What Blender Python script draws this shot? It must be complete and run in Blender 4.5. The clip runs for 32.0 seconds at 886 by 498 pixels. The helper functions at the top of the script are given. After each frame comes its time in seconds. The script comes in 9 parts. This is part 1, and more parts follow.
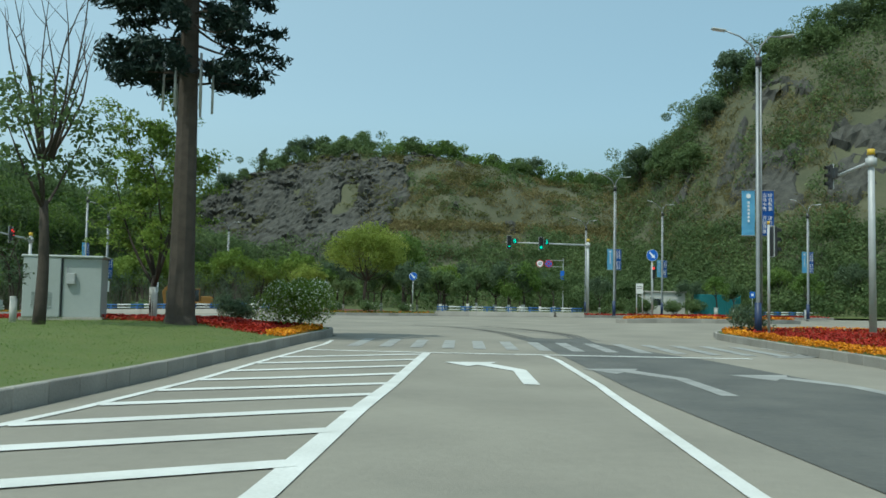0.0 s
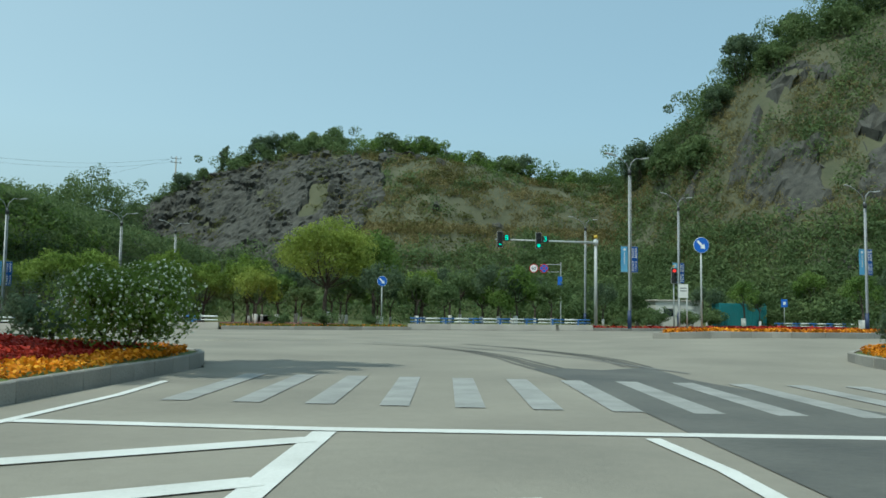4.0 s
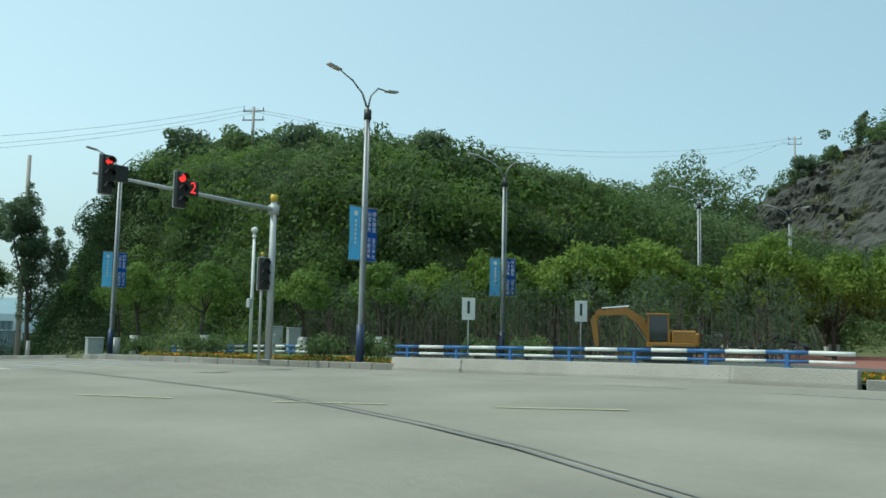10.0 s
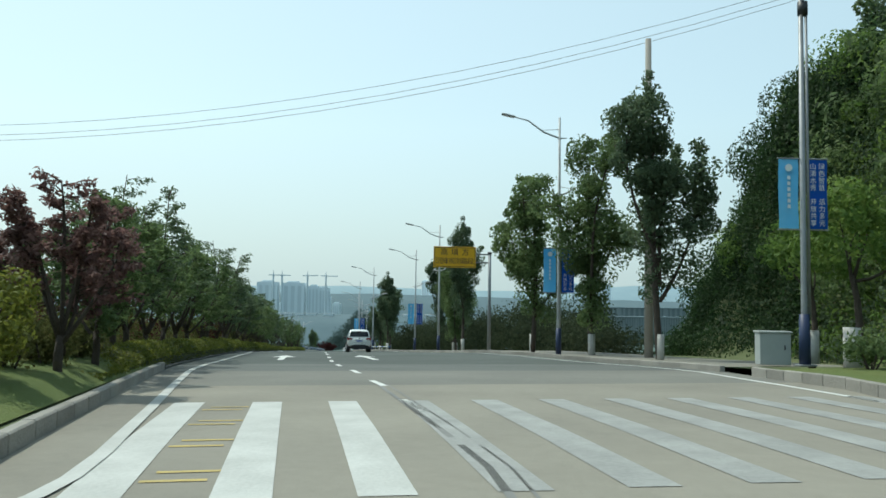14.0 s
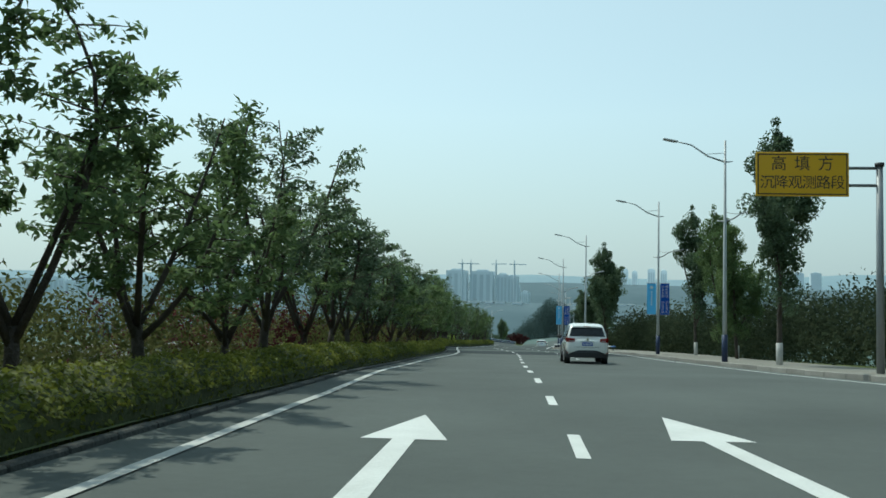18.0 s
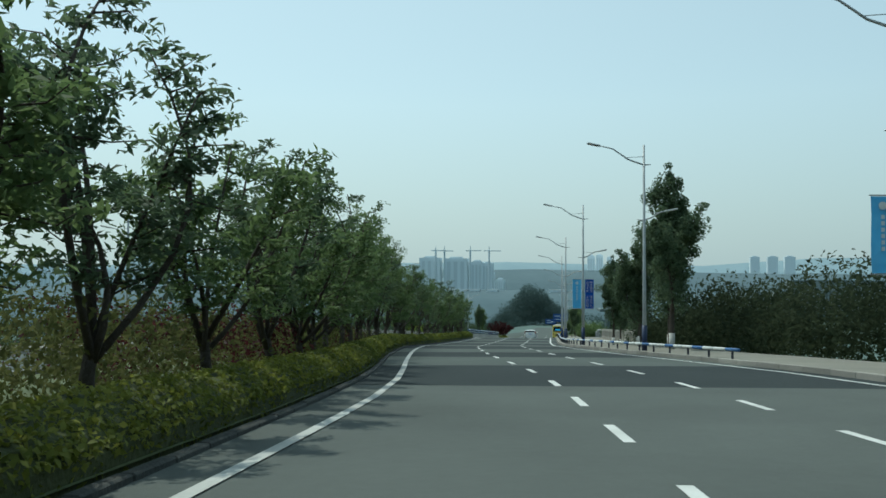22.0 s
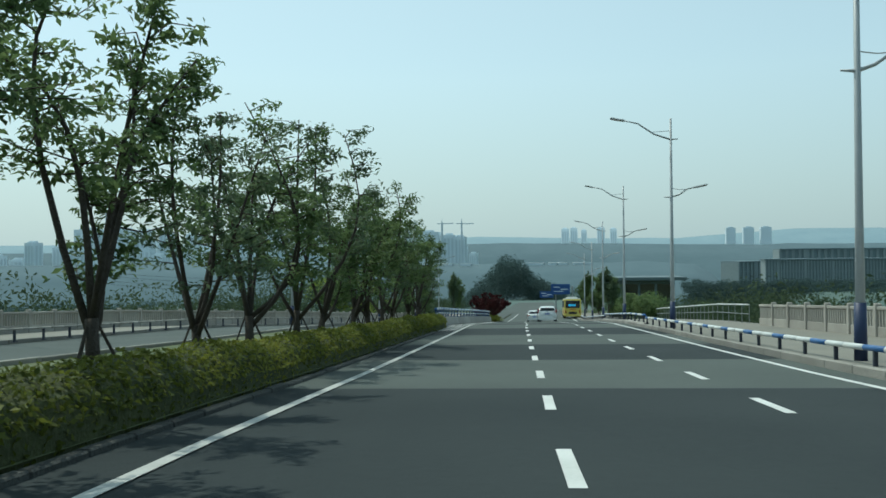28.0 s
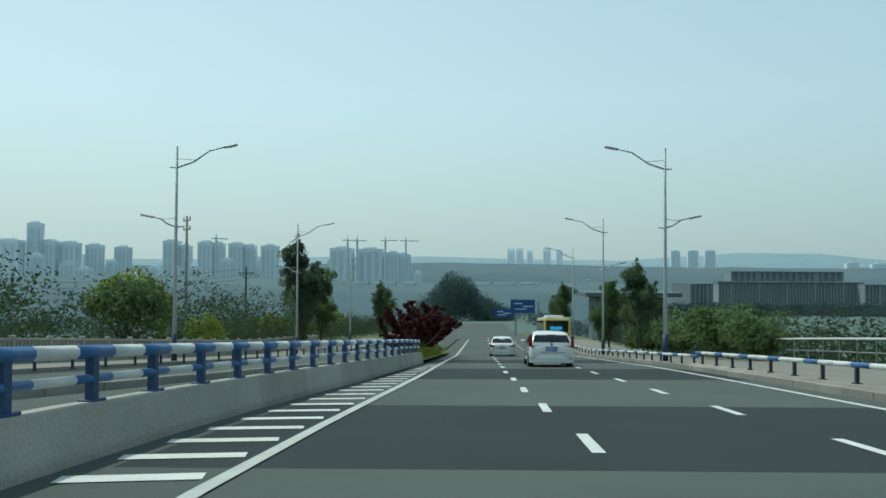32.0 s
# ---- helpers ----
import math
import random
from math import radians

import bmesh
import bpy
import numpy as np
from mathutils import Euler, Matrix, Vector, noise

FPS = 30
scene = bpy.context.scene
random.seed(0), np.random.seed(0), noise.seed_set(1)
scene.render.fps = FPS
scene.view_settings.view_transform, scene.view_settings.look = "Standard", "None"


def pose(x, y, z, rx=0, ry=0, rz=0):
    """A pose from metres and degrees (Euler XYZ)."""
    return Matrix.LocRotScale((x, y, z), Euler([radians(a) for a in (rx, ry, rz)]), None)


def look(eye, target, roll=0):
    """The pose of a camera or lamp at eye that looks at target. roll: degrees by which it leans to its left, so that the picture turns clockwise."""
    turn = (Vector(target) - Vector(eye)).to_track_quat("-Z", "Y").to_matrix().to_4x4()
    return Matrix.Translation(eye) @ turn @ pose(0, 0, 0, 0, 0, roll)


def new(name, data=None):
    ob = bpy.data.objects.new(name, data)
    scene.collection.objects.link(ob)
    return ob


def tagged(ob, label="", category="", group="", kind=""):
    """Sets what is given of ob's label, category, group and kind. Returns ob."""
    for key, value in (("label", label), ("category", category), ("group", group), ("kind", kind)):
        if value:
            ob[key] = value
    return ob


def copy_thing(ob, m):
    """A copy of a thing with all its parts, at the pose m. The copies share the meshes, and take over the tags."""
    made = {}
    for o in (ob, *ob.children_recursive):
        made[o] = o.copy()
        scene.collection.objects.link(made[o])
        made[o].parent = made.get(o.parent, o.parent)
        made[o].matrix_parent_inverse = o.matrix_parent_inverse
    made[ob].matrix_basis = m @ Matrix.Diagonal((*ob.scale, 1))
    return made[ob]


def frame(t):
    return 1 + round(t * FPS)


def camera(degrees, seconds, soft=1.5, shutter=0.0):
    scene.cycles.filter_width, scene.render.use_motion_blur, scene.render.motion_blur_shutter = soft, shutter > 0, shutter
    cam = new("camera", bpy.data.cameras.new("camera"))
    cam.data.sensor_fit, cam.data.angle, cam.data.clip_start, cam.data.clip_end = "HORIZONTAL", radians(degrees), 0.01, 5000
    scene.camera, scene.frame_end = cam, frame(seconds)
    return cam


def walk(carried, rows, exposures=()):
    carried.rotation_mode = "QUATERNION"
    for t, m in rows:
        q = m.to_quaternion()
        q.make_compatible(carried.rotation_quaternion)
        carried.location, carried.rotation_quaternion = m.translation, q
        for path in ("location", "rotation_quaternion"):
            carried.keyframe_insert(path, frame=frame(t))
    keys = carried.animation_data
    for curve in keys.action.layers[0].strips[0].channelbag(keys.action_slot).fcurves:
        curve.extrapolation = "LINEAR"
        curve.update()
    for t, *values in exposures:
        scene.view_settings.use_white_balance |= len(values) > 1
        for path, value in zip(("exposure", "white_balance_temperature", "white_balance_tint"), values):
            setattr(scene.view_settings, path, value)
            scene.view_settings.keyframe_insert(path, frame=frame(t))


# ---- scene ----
cam = camera(55.12, 32.0, soft=1.6)
# seconds, eye x, y, z, heading (left of +y), pitch, lean
PATH = [
    (0, 0.00, 0.00, 1.13, 8.03, 3.35, 1.00),
    (0.5, -0.16, 1.63, 1.10, 8.08, 3.43, 0.90),
    (1, -0.34, 3.36, 1.06, 8.03, 3.46, 0.95),
    (1.5, -0.52, 5.12, 1.01, 7.95, 3.52, 0.88),
    (2, -0.69, 6.96, 0.96, 7.89, 3.59, 0.68),
    (2.5, -0.90, 9.01, 0.92, 7.82, 3.73, 0.78),
    (3, -1.15, 11.25, 0.87, 7.73, 3.98, 0.67),
    (3.5, -1.41, 13.63, 0.83, 7.61, 4.25, 0.83),
    (4, -1.63, 16.10, 0.80, 6.91, 4.31, 0.73),
    (4.5, -1.84, 18.67, 0.78, 6.47, 4.49, 0.75),
    (5, -2.08, 21.37, 0.77, 6.78, 4.73, 0.89),
    (5.5, -2.40, 24.23, 0.78, 7.96, 5.00, 1.27),
    (6, -2.85, 27.26, 0.79, 9.82, 5.13, 1.14),
    (6.5, -3.45, 30.32, 0.82, 12.67, 4.92, 1.21),
    (7, -4.25, 33.35, 0.83, 15.99, 4.57, 1.19),
    (7.5, -5.31, 36.50, 0.84, 20.20, 5.18, 1.48),
    (8, -6.65, 39.50, 0.85, 25.26, 5.66, 1.76),
    (8.5, -8.20, 42.24, 0.86, 31.04, 5.46, 1.73),
    (9, -10.17, 44.79, 0.84, 36.71, 4.78, 1.82),
    (9.5, -12.26, 47.17, 0.84, 42.46, 5.62, 1.66),
    (10, -14.54, 49.35, 0.85, 48.21, 5.27, 1.21),
    (10.5, -16.94, 51.21, 0.85, 53.22, 4.80, 0.96),
    (11, -19.78, 52.98, 0.85, 59.36, 4.52, 0.56),
    (11.5, -22.91, 54.58, 0.84, 65.12, 4.89, 0.40),
    (12, -26.26, 55.98, 0.80, 70.56, 4.45, 0.50),
    (12.5, -29.91, 57.26, 0.72, 76.03, 4.39, 0.74),
    (13, -33.46, 57.95, 0.65, 81.06, 4.02, 0.47),
    (13.5, -36.88, 58.29, 0.58, 85.65, 3.85, 0.12),
    (14, -40.37, 58.37, 0.53, 91.03, 3.62, 0.80),
    (14.5, -43.68, 58.19, 0.49, 95.42, 3.97, 0.85),
    (15, -47.03, 57.81, 0.47, 98.36, 3.95, 0.66),
    (15.5, -50.41, 57.29, 0.40, 100.55, 3.53, 0.62),
    (16, -53.83, 56.66, 0.31, 102.35, 3.15, 0.61),
    (16.5, -57.33, 55.93, 0.20, 103.64, 2.84, 0.64),
    (17, -60.93, 55.15, 0.07, 103.86, 4.09, 0.78),
    (17.5, -64.61, 54.34, -0.07, 103.73, 2.89, 0.97),
    (18, -68.45, 53.47, -0.24, 103.67, 2.69, 1.04),
    (18.5, -72.48, 52.62, -0.41, 103.49, 2.62, 0.72),
    (19, -76.91, 51.71, -0.57, 103.35, 2.54, 0.68),
    (19.5, -81.08, 50.88, -0.73, 103.09, 2.22, 0.50),
    (20, -85.53, 49.99, -0.90, 102.78, 1.74, -0.26),
    (20.5, -89.83, 49.20, -1.12, 102.59, 2.15, 0.62),
    (21, -94.16, 48.37, -1.35, 102.30, 1.54, 0.36),
    (21.5, -98.21, 47.66, -1.61, 101.92, 1.63, 0.11),
    (22, -102.52, 46.85, -1.86, 101.89, 1.96, 0.25),
    (22.5, -106.67, 46.16, -2.11, 101.62, 1.54, 0.57),
    (23, -111.26, 45.37, -2.37, 101.60, 1.34, 0.38),
    (23.5, -115.89, 44.52, -2.63, 101.51, 1.34, -0.09),
    (24, -121.19, 43.64, -2.91, 101.56, 1.29, -0.55),
    (24.5, -126.48, 42.76, -3.21, 101.64, 1.27, -0.17),
    (25, -131.85, 41.75, -3.50, 102.44, 1.51, 0.22),
    (25.5, -137.28, 40.68, -3.80, 102.91, 1.51, 0.38),
    (26, -142.76, 39.61, -4.11, 102.57, 1.29, 0.40),
    (26.5, -148.26, 38.62, -4.43, 101.50, 0.73, 0.31),
    (27, -153.77, 37.68, -4.77, 100.80, 0.40, 0.01),
    (27.5, -159.09, 36.88, -5.12, 100.19, 0.57, 0.07),
    (28, -164.67, 36.03, -5.50, 100.00, 0.38, -0.56),
    (28.5, -170.15, 35.34, -5.88, 99.19, 0.65, -0.33),
    (29, -175.94, 34.60, -6.25, 98.64, 0.49, -0.77),
    (29.5, -181.49, 34.01, -6.61, 98.20, 0.40, -0.84),
    (30, -187.68, 33.36, -6.96, 97.75, 1.08, -0.86),
    (30.5, -193.76, 32.77, -7.28, 97.34, 0.55, 0.10),
    (31, -199.88, 32.14, -7.61, 96.96, 0.98, -0.24),
    (31.5, -205.59, 31.61, -7.93, 96.57, 1.23, 0.98),
    (32, -211.55, 31.06, -8.26, 96.31, 1.74, 0.33),
]

# seconds, stops, kelvin, tint
EXPOSURES = [(0, 0.15, 6000, -4), (6, 0.15, 5980, -5), (9, 0.2, 5980, -6), (12, 0.35, 6120, -2), (14, 0.25, 6200, 0), (17, 0.1, 6050, -4), (20, 0.0, 6020, -4), (22, -0.06, 6000, -4), (24, 0.12, 6000, -4), (27, 0.0, 6000, -4), (29, 0.0, 6000, -5), (32, -0.08, 6000, -5)]


def heading(x, y, z, yaw, pitch):
    a, b = radians(yaw), radians(pitch)
    return (x - math.sin(a) * math.cos(b), y + math.cos(a) * math.cos(b), z + math.sin(b))


walk(cam, [(t, look((x, y, z), heading(x, y, z, w, p), r)) for t, x, y, z, w, p, r in PATH],
     exposures=EXPOSURES)

# ---- world, sun, exposure ----
SUN_WAY = Vector((-0.33, -0.46, 1.0)).normalized()
world = bpy.data.worlds.new("sky")
scene.world = world
world.use_nodes = True
wn = world.node_tree
sky = wn.nodes.new("ShaderNodeTexSky")
sky.sky_type = "NISHITA"
sky.sun_disc = False
sky.sun_elevation = math.asin(SUN_WAY.z)
sky.sun_rotation = math.atan2(SUN_WAY.x, SUN_WAY.y)
sky.altitude = 250
sky.air_density = 1.3
sky.dust_density = 0.9
sky.ozone_density = 1.6
wn.nodes["Background"].inputs["Strength"].default_value = 0.15
haze = wn.nodes.new("ShaderNodeMix")
haze.data_type = "RGBA"
haze.inputs[0].default_value = 0.7
# the haze is thin and blue away from the sun, white towards it
way = wn.nodes.new("ShaderNodeTexCoord")
facing = wn.nodes.new("ShaderNodeVectorMath")
facing.operation = "DOT_PRODUCT"
facing.inputs[1].default_value = Vector((SUN_WAY.x, SUN_WAY.y, 0.0)).normalized()
wn.links.new(way.outputs["Generated"], facing.inputs[0])
share = wn.nodes.new("ShaderNodeMapRange")
share.inputs[1].default_value = -0.95
share.inputs[2].default_value = 1.09
wn.links.new(facing.outputs["Value"], share.inputs[0])
veil = wn.nodes.new("ShaderNodeMix")
veil.data_type = "RGBA"
veil.inputs[6].default_value = (2.0, 2.85, 3.35, 1)
veil.inputs[7].default_value = (5.1, 5.85, 5.85, 1)
wn.links.new(share.outputs[0], veil.inputs[0])
# it thickens towards the horizon
split = wn.nodes.new("ShaderNodeSeparateXYZ")
wn.links.new(way.outputs["Generated"], split.inputs[0])
low = wn.nodes.new("ShaderNodeMapRange")
low.inputs[1].default_value = 0.0
low.inputs[2].default_value = 0.22
low.inputs[3].default_value = 0.97
low.inputs[4].default_value = 0.7
wn.links.new(split.outputs["Z"], low.inputs[0])
wn.links.new(low.outputs[0], haze.inputs[0])
dull = wn.nodes.new("ShaderNodeMapRange")
dull.inputs[2].default_value = 0.2
dull.inputs[3].default_value = 0.72
wn.links.new(split.outputs["Z"], dull.inputs[0])
dim = wn.nodes.new("ShaderNodeVectorMath")
dim.operation = "SCALE"
wn.links.new(veil.outputs[2], dim.inputs[0])
wn.links.new(dull.outputs[0], dim.inputs["Scale"])
wn.links.new(dim.outputs[0], haze.inputs[7])
wn.links.new(sky.outputs["Color"], haze.inputs[6])
wn.links.new(haze.outputs[2], wn.nodes["Background"].inputs["Color"])
sun_data = bpy.data.lights.new("sun", "SUN")
sun_data.energy = 2.7
sun_data.angle = radians(0.7)
sun_data.color = (1.0, 0.95, 0.86)
sun = new("sun", sun_data)
sun.matrix_world = look((0, 0, 60), Vector((0, 0, 60)) - SUN_WAY)


# ---- materials ----
def mat(name, a, b=None, scale=4.0, rough=0.8, bump=0.0, metal=0.0, fine=30.0, spread=0.12, coat=0.0, spec=0.5, vary=0.0, grain=3):
    """A surface of two colours mixed at two sizes, with fine relief; vary lets each object differ a little."""
    m = bpy.data.materials.new(name)
    m.use_nodes = True
    nt = m.node_tree
    n, ln = nt.nodes, nt.links
    s = n["Principled BSDF"]
    s.inputs["Roughness"].default_value = rough
    s.inputs["Metallic"].default_value = metal
    s.inputs["Coat Weight"].default_value = coat
    s.inputs["Specular IOR Level"].default_value = spec
    if b is None:
        b = tuple(v * (1 - spread) for v in a)
    pos = n.new("ShaderNodeNewGeometry").outputs["Position"]
    big = n.new("ShaderNodeTexNoise")
    big.inputs["Scale"].default_value = scale
    big.inputs["Detail"].default_value = 5
    small = n.new("ShaderNodeTexNoise")
    small.inputs["Scale"].default_value = fine
    small.inputs["Detail"].default_value = grain
    small.inputs["Roughness"].default_value = 0.5 + 0.03 * (grain - 3)
    ln.new(pos, big.inputs["Vector"])
    ln.new(pos, small.inputs["Vector"])
    add = n.new("ShaderNodeMath")
    add.operation = "MULTIPLY_ADD"
    add.inputs[1].default_value = 0.6
    ln.new(small.outputs["Fac"], add.inputs[0])
    half = n.new("ShaderNodeMath")
    half.operation = "MULTIPLY_ADD"
    half.inputs[1].default_value = 1.5
    half.inputs[2].default_value = -0.55
    ln.new(big.outputs["Fac"], half.inputs[0])
    ln.new(half.outputs[0], add.inputs[2])
    mix = n.new("ShaderNodeMix")
    mix.data_type = "RGBA"
    mix.clamp_factor = True
    mix.inputs[6].default_value = (*a, 1)
    mix.inputs[7].default_value = (*b, 1)
    ln.new(add.outputs[0], mix.inputs[0])
    out = mix.outputs[2]
    if vary:
        info = n.new("ShaderNodeObjectInfo")
        hue = n.new("ShaderNodeHueSaturation")
        rng = n.new("ShaderNodeMapRange")
        rng.inputs[3].default_value = 1 - vary
        rng.inputs[4].default_value = 1 + vary
        ln.new(info.outputs["Random"], rng.inputs[0])
        ln.new(rng.outputs[0], hue.inputs["Value"])
        ln.new(out, hue.inputs["Color"])
        out = hue.outputs["Color"]
    ln.new(out, s.inputs["Base Color"])
    if bump:
        bp = n.new("ShaderNodeBump")
        bp.inputs["Strength"].default_value = bump
        bp.inputs["Distance"].default_value = 0.05
        ln.new(small.outputs["Fac"], bp.inputs["Height"])
        ln.new(bp.outputs[0], s.inputs["Normal"])
    return m


def leaf_mat(name, a, b, c, trans=0.52, rough=0.6, spec=0.22):
    """Leaves: each island of the mesh takes its own green, and light comes through."""
    m = bpy.data.materials.new(name)
    m.use_nodes = True
    n, ln = m.node_tree.nodes, m.node_tree.links
    s = n["Principled BSDF"]
    s.inputs["Roughness"].default_value = rough
    s.inputs["Specular IOR Level"].default_value = spec
    geo = n.new("ShaderNodeNewGeometry")
    ramp = n.new("ShaderNodeValToRGB")
    ramp.color_ramp.elements[0].color = (*a, 1)
    ramp.color_ramp.elements[1].color = (*c, 1)
    ramp.color_ramp.elements.new(0.55).color = (*b, 1)
    tex = n.new("ShaderNodeTexNoise")
    tex.inputs["Scale"].default_value = 0.22
    tex.inputs["Detail"].default_value = 3
    ln.new(geo.outputs["Position"], tex.inputs["Vector"])
    mx = n.new("ShaderNodeMath")
    mx.operation = "MULTIPLY_ADD"
    mx.inputs[1].default_value = 0.5
    ln.new(geo.outputs["Random Per Island"], mx.inputs[0])
    sc = n.new("ShaderNodeMath")
    sc.operation = "MULTIPLY_ADD"
    sc.inputs[1].default_value = 1.6
    sc.inputs[2].default_value = -0.55
    ln.new(tex.outputs["Fac"], sc.inputs[0])
    ln.new(sc.outputs[0], mx.inputs[2])
    ln.new(mx.outputs[0], ramp.inputs[0])
    ln.new(ramp.outputs[0], s.inputs["Base Color"])
    tr = n.new("ShaderNodeBsdfTranslucent")
    ln.new(ramp.outputs[0], tr.inputs["Color"])
    sh = n.new("ShaderNodeMixShader")
    sh.inputs[0].default_value = trans
    ln.new(s.outputs[0], sh.inputs[1])
    ln.new(tr.outputs[0], sh.inputs[2])
    ln.new(sh.outputs[0], n["Material Output"].inputs["Surface"])
    return m


def glow_mat(name, colour, strength):
    m = bpy.data.materials.new(name)
    m.use_nodes = True
    s = m.node_tree.nodes["Principled BSDF"]
    s.inputs["Base Color"].default_value = (*colour, 1)
    s.inputs["Emission Color"].default_value = (*colour, 1)
    s.inputs["Emission Strength"].default_value = strength
    return m


M_ASPHALT = mat("worn_grey_asphalt", (0.3, 0.278, 0.226), (0.185, 0.172, 0.143), 0.28, 0.9, 0.35, fine=5, grain=9, spec=0.25)
M_ASPHALT_DAMP = mat("patchy_damp_asphalt", (0.075, 0.076, 0.07), (0.145, 0.142, 0.123), 0.7, 0.7, 0.3, fine=8, spec=0.3)
M_ASPHALT_WET = mat("dark_damp_asphalt", (0.095, 0.092, 0.08), (0.16, 0.152, 0.128), 0.9, 0.8, 0.3, fine=9, spec=0.25)
M_ROAD_PALE = mat("pale_patched_asphalt", (0.108, 0.122, 0.111), (0.076, 0.087, 0.08), 0.3, 0.92, 0.3, fine=6, grain=9, spec=0.15)
M_ROAD_DARK = mat("dark_patched_asphalt", (0.031, 0.038, 0.039), (0.045, 0.053, 0.053), 0.3, 0.92, 0.3, fine=6, grain=9, spec=0.12)
# two greys that step from the crossing's tone to the road's
M_ROAD_STEP_A = mat("light_grey_road_asphalt", (0.22, 0.214, 0.186), (0.142, 0.139, 0.122), 0.28, 0.9, 0.35, fine=5, grain=9, spec=0.22)
M_ROAD_STEP_B = mat("middle_grey_road_asphalt", (0.158, 0.165, 0.15), (0.102, 0.107, 0.099), 0.28, 0.9, 0.35, fine=5, grain=9, spec=0.2)
M_ROAD_MID = mat("grey_road_asphalt", (0.116, 0.128, 0.117), (0.076, 0.084, 0.077), 0.28, 0.9, 0.35, fine=5, grain=9, spec=0.2)
M_SKID = mat("tyre_rubber_marks", (0.13, 0.128, 0.12), (0.215, 0.21, 0.192), 1.2, 0.7, 0.2, fine=9)
M_WHITE_PAINT = mat("worn_white_road_paint", (0.72, 0.72, 0.68), (0.5, 0.5, 0.46), 1.1, 0.7, 0.2, fine=24)
M_WORN_PAINT = mat("rubbed_white_road_paint", (0.56, 0.56, 0.52), (0.36, 0.36, 0.33), 1.3, 0.75, 0.2, fine=20)
M_FADED_PAINT = mat("faded_white_road_paint", (0.36, 0.36, 0.335), (0.2, 0.2, 0.185), 1.6, 0.75, 0.2, fine=18)
M_CREAM_PAINT = mat("faded_cream_road_paint", (0.5, 0.46, 0.27), (0.32, 0.3, 0.2), 1.5, 0.75, 0.2, fine=20)
M_YELLOW_PAINT = mat("worn_yellow_road_paint", (0.55, 0.4, 0.1), (0.32, 0.26, 0.12), 1.5, 0.75, 0.2, fine=20)
M_KERB = mat("weathered_kerb_stone", (0.33, 0.31, 0.27), (0.2, 0.19, 0.165), 0.8, 0.9, 0.5, fine=22, vary=0.16)
# grime, and the shade beside the hedge, both put into the stone colour
M_KERB_DARK = mat("grimy_shaded_kerb_stone", (0.06, 0.062, 0.055), (0.035, 0.037, 0.033), 0.8, 0.9, 0.5, fine=22, vary=0.16)
M_CONCRETE = mat("stained_concrete", (0.42, 0.39, 0.34), (0.28, 0.26, 0.225), 0.7, 0.9, 0.4, fine=18, vary=0.1)
M_PAVING = mat("sandy_paving", (0.235, 0.22, 0.178), (0.165, 0.158, 0.13), 0.6, 0.9, 0.3, fine=14)
M_RED_PAVING = mat("red_brick_paving", (0.28, 0.11, 0.085), (0.2, 0.09, 0.07), 0.6, 0.9, 0.3, fine=14)
M_GROUND = mat("grass_and_scrub_soil", (0.062, 0.09, 0.026), (0.11, 0.118, 0.05), 0.12, 0.95, 0.6, fine=3.5)
M_GRASS = mat("mown_grass", (0.078, 0.118, 0.022), (0.122, 0.142, 0.034), 0.5, 0.95, 0.8, fine=28)
M_SLOPE = mat("weathered_brown_slope", (0.108, 0.108, 0.062), (0.058, 0.066, 0.036), 0.22, 0.95, 0.9, fine=2.6)
M_ROCK = mat("dark_slate_rock", (0.019, 0.0195, 0.018), (0.098, 0.097, 0.08), 1.0, 0.95, 1.0, fine=4.5)
M_DRYGRASS = leaf_mat("dry_hill_grass", (0.1, 0.1, 0.03), (0.19, 0.165, 0.065), (0.3, 0.25, 0.12), 0.25, 0.8)
M_LEAF_DARK = leaf_mat("dark_green_leaves", (0.068, 0.1, 0.058), (0.115, 0.163, 0.09), (0.18, 0.235, 0.125))
M_LEAF_MID = leaf_mat("mid_green_leaves", (0.076, 0.12, 0.048), (0.134, 0.193, 0.075), (0.21, 0.275, 0.108))
M_LEAF_VINE = leaf_mat("vine_leaves", (0.068, 0.128, 0.032), (0.138, 0.22, 0.05), (0.23, 0.31, 0.08))
M_LEAF_LIME = leaf_mat("yellow_green_leaves", (0.15, 0.2, 0.035), (0.27, 0.335, 0.065), (0.41, 0.46, 0.115))
M_LEAF_RED = leaf_mat("dark_red_leaves", (0.03, 0.012, 0.012), (0.075, 0.02, 0.022), (0.12, 0.045, 0.035))
M_LEAF_FRESH = leaf_mat("fresh_green_leaves", (0.1, 0.16, 0.03), (0.185, 0.27, 0.05), (0.29, 0.37, 0.088))
M_LEAF_ROSE = leaf_mat("rose_red_leaves", (0.11, 0.075, 0.068), (0.2, 0.115, 0.105), (0.29, 0.19, 0.16))
M_LEAF_HEDGE = leaf_mat("hedge_leaves", (0.08, 0.1, 0.02), (0.165, 0.185, 0.033), (0.285, 0.285, 0.055), 0.45)
# the shade inside the hedge is painted into this core colour
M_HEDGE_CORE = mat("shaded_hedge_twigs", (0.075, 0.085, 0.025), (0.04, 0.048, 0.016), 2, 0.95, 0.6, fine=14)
# the shade on the mound's far end is put into this leaf colour
M_LEAF_IVY_SHADED = leaf_mat("shaded_ivy_leaves", (0.02, 0.042, 0.016), (0.038, 0.072, 0.027), (0.075, 0.118, 0.045))
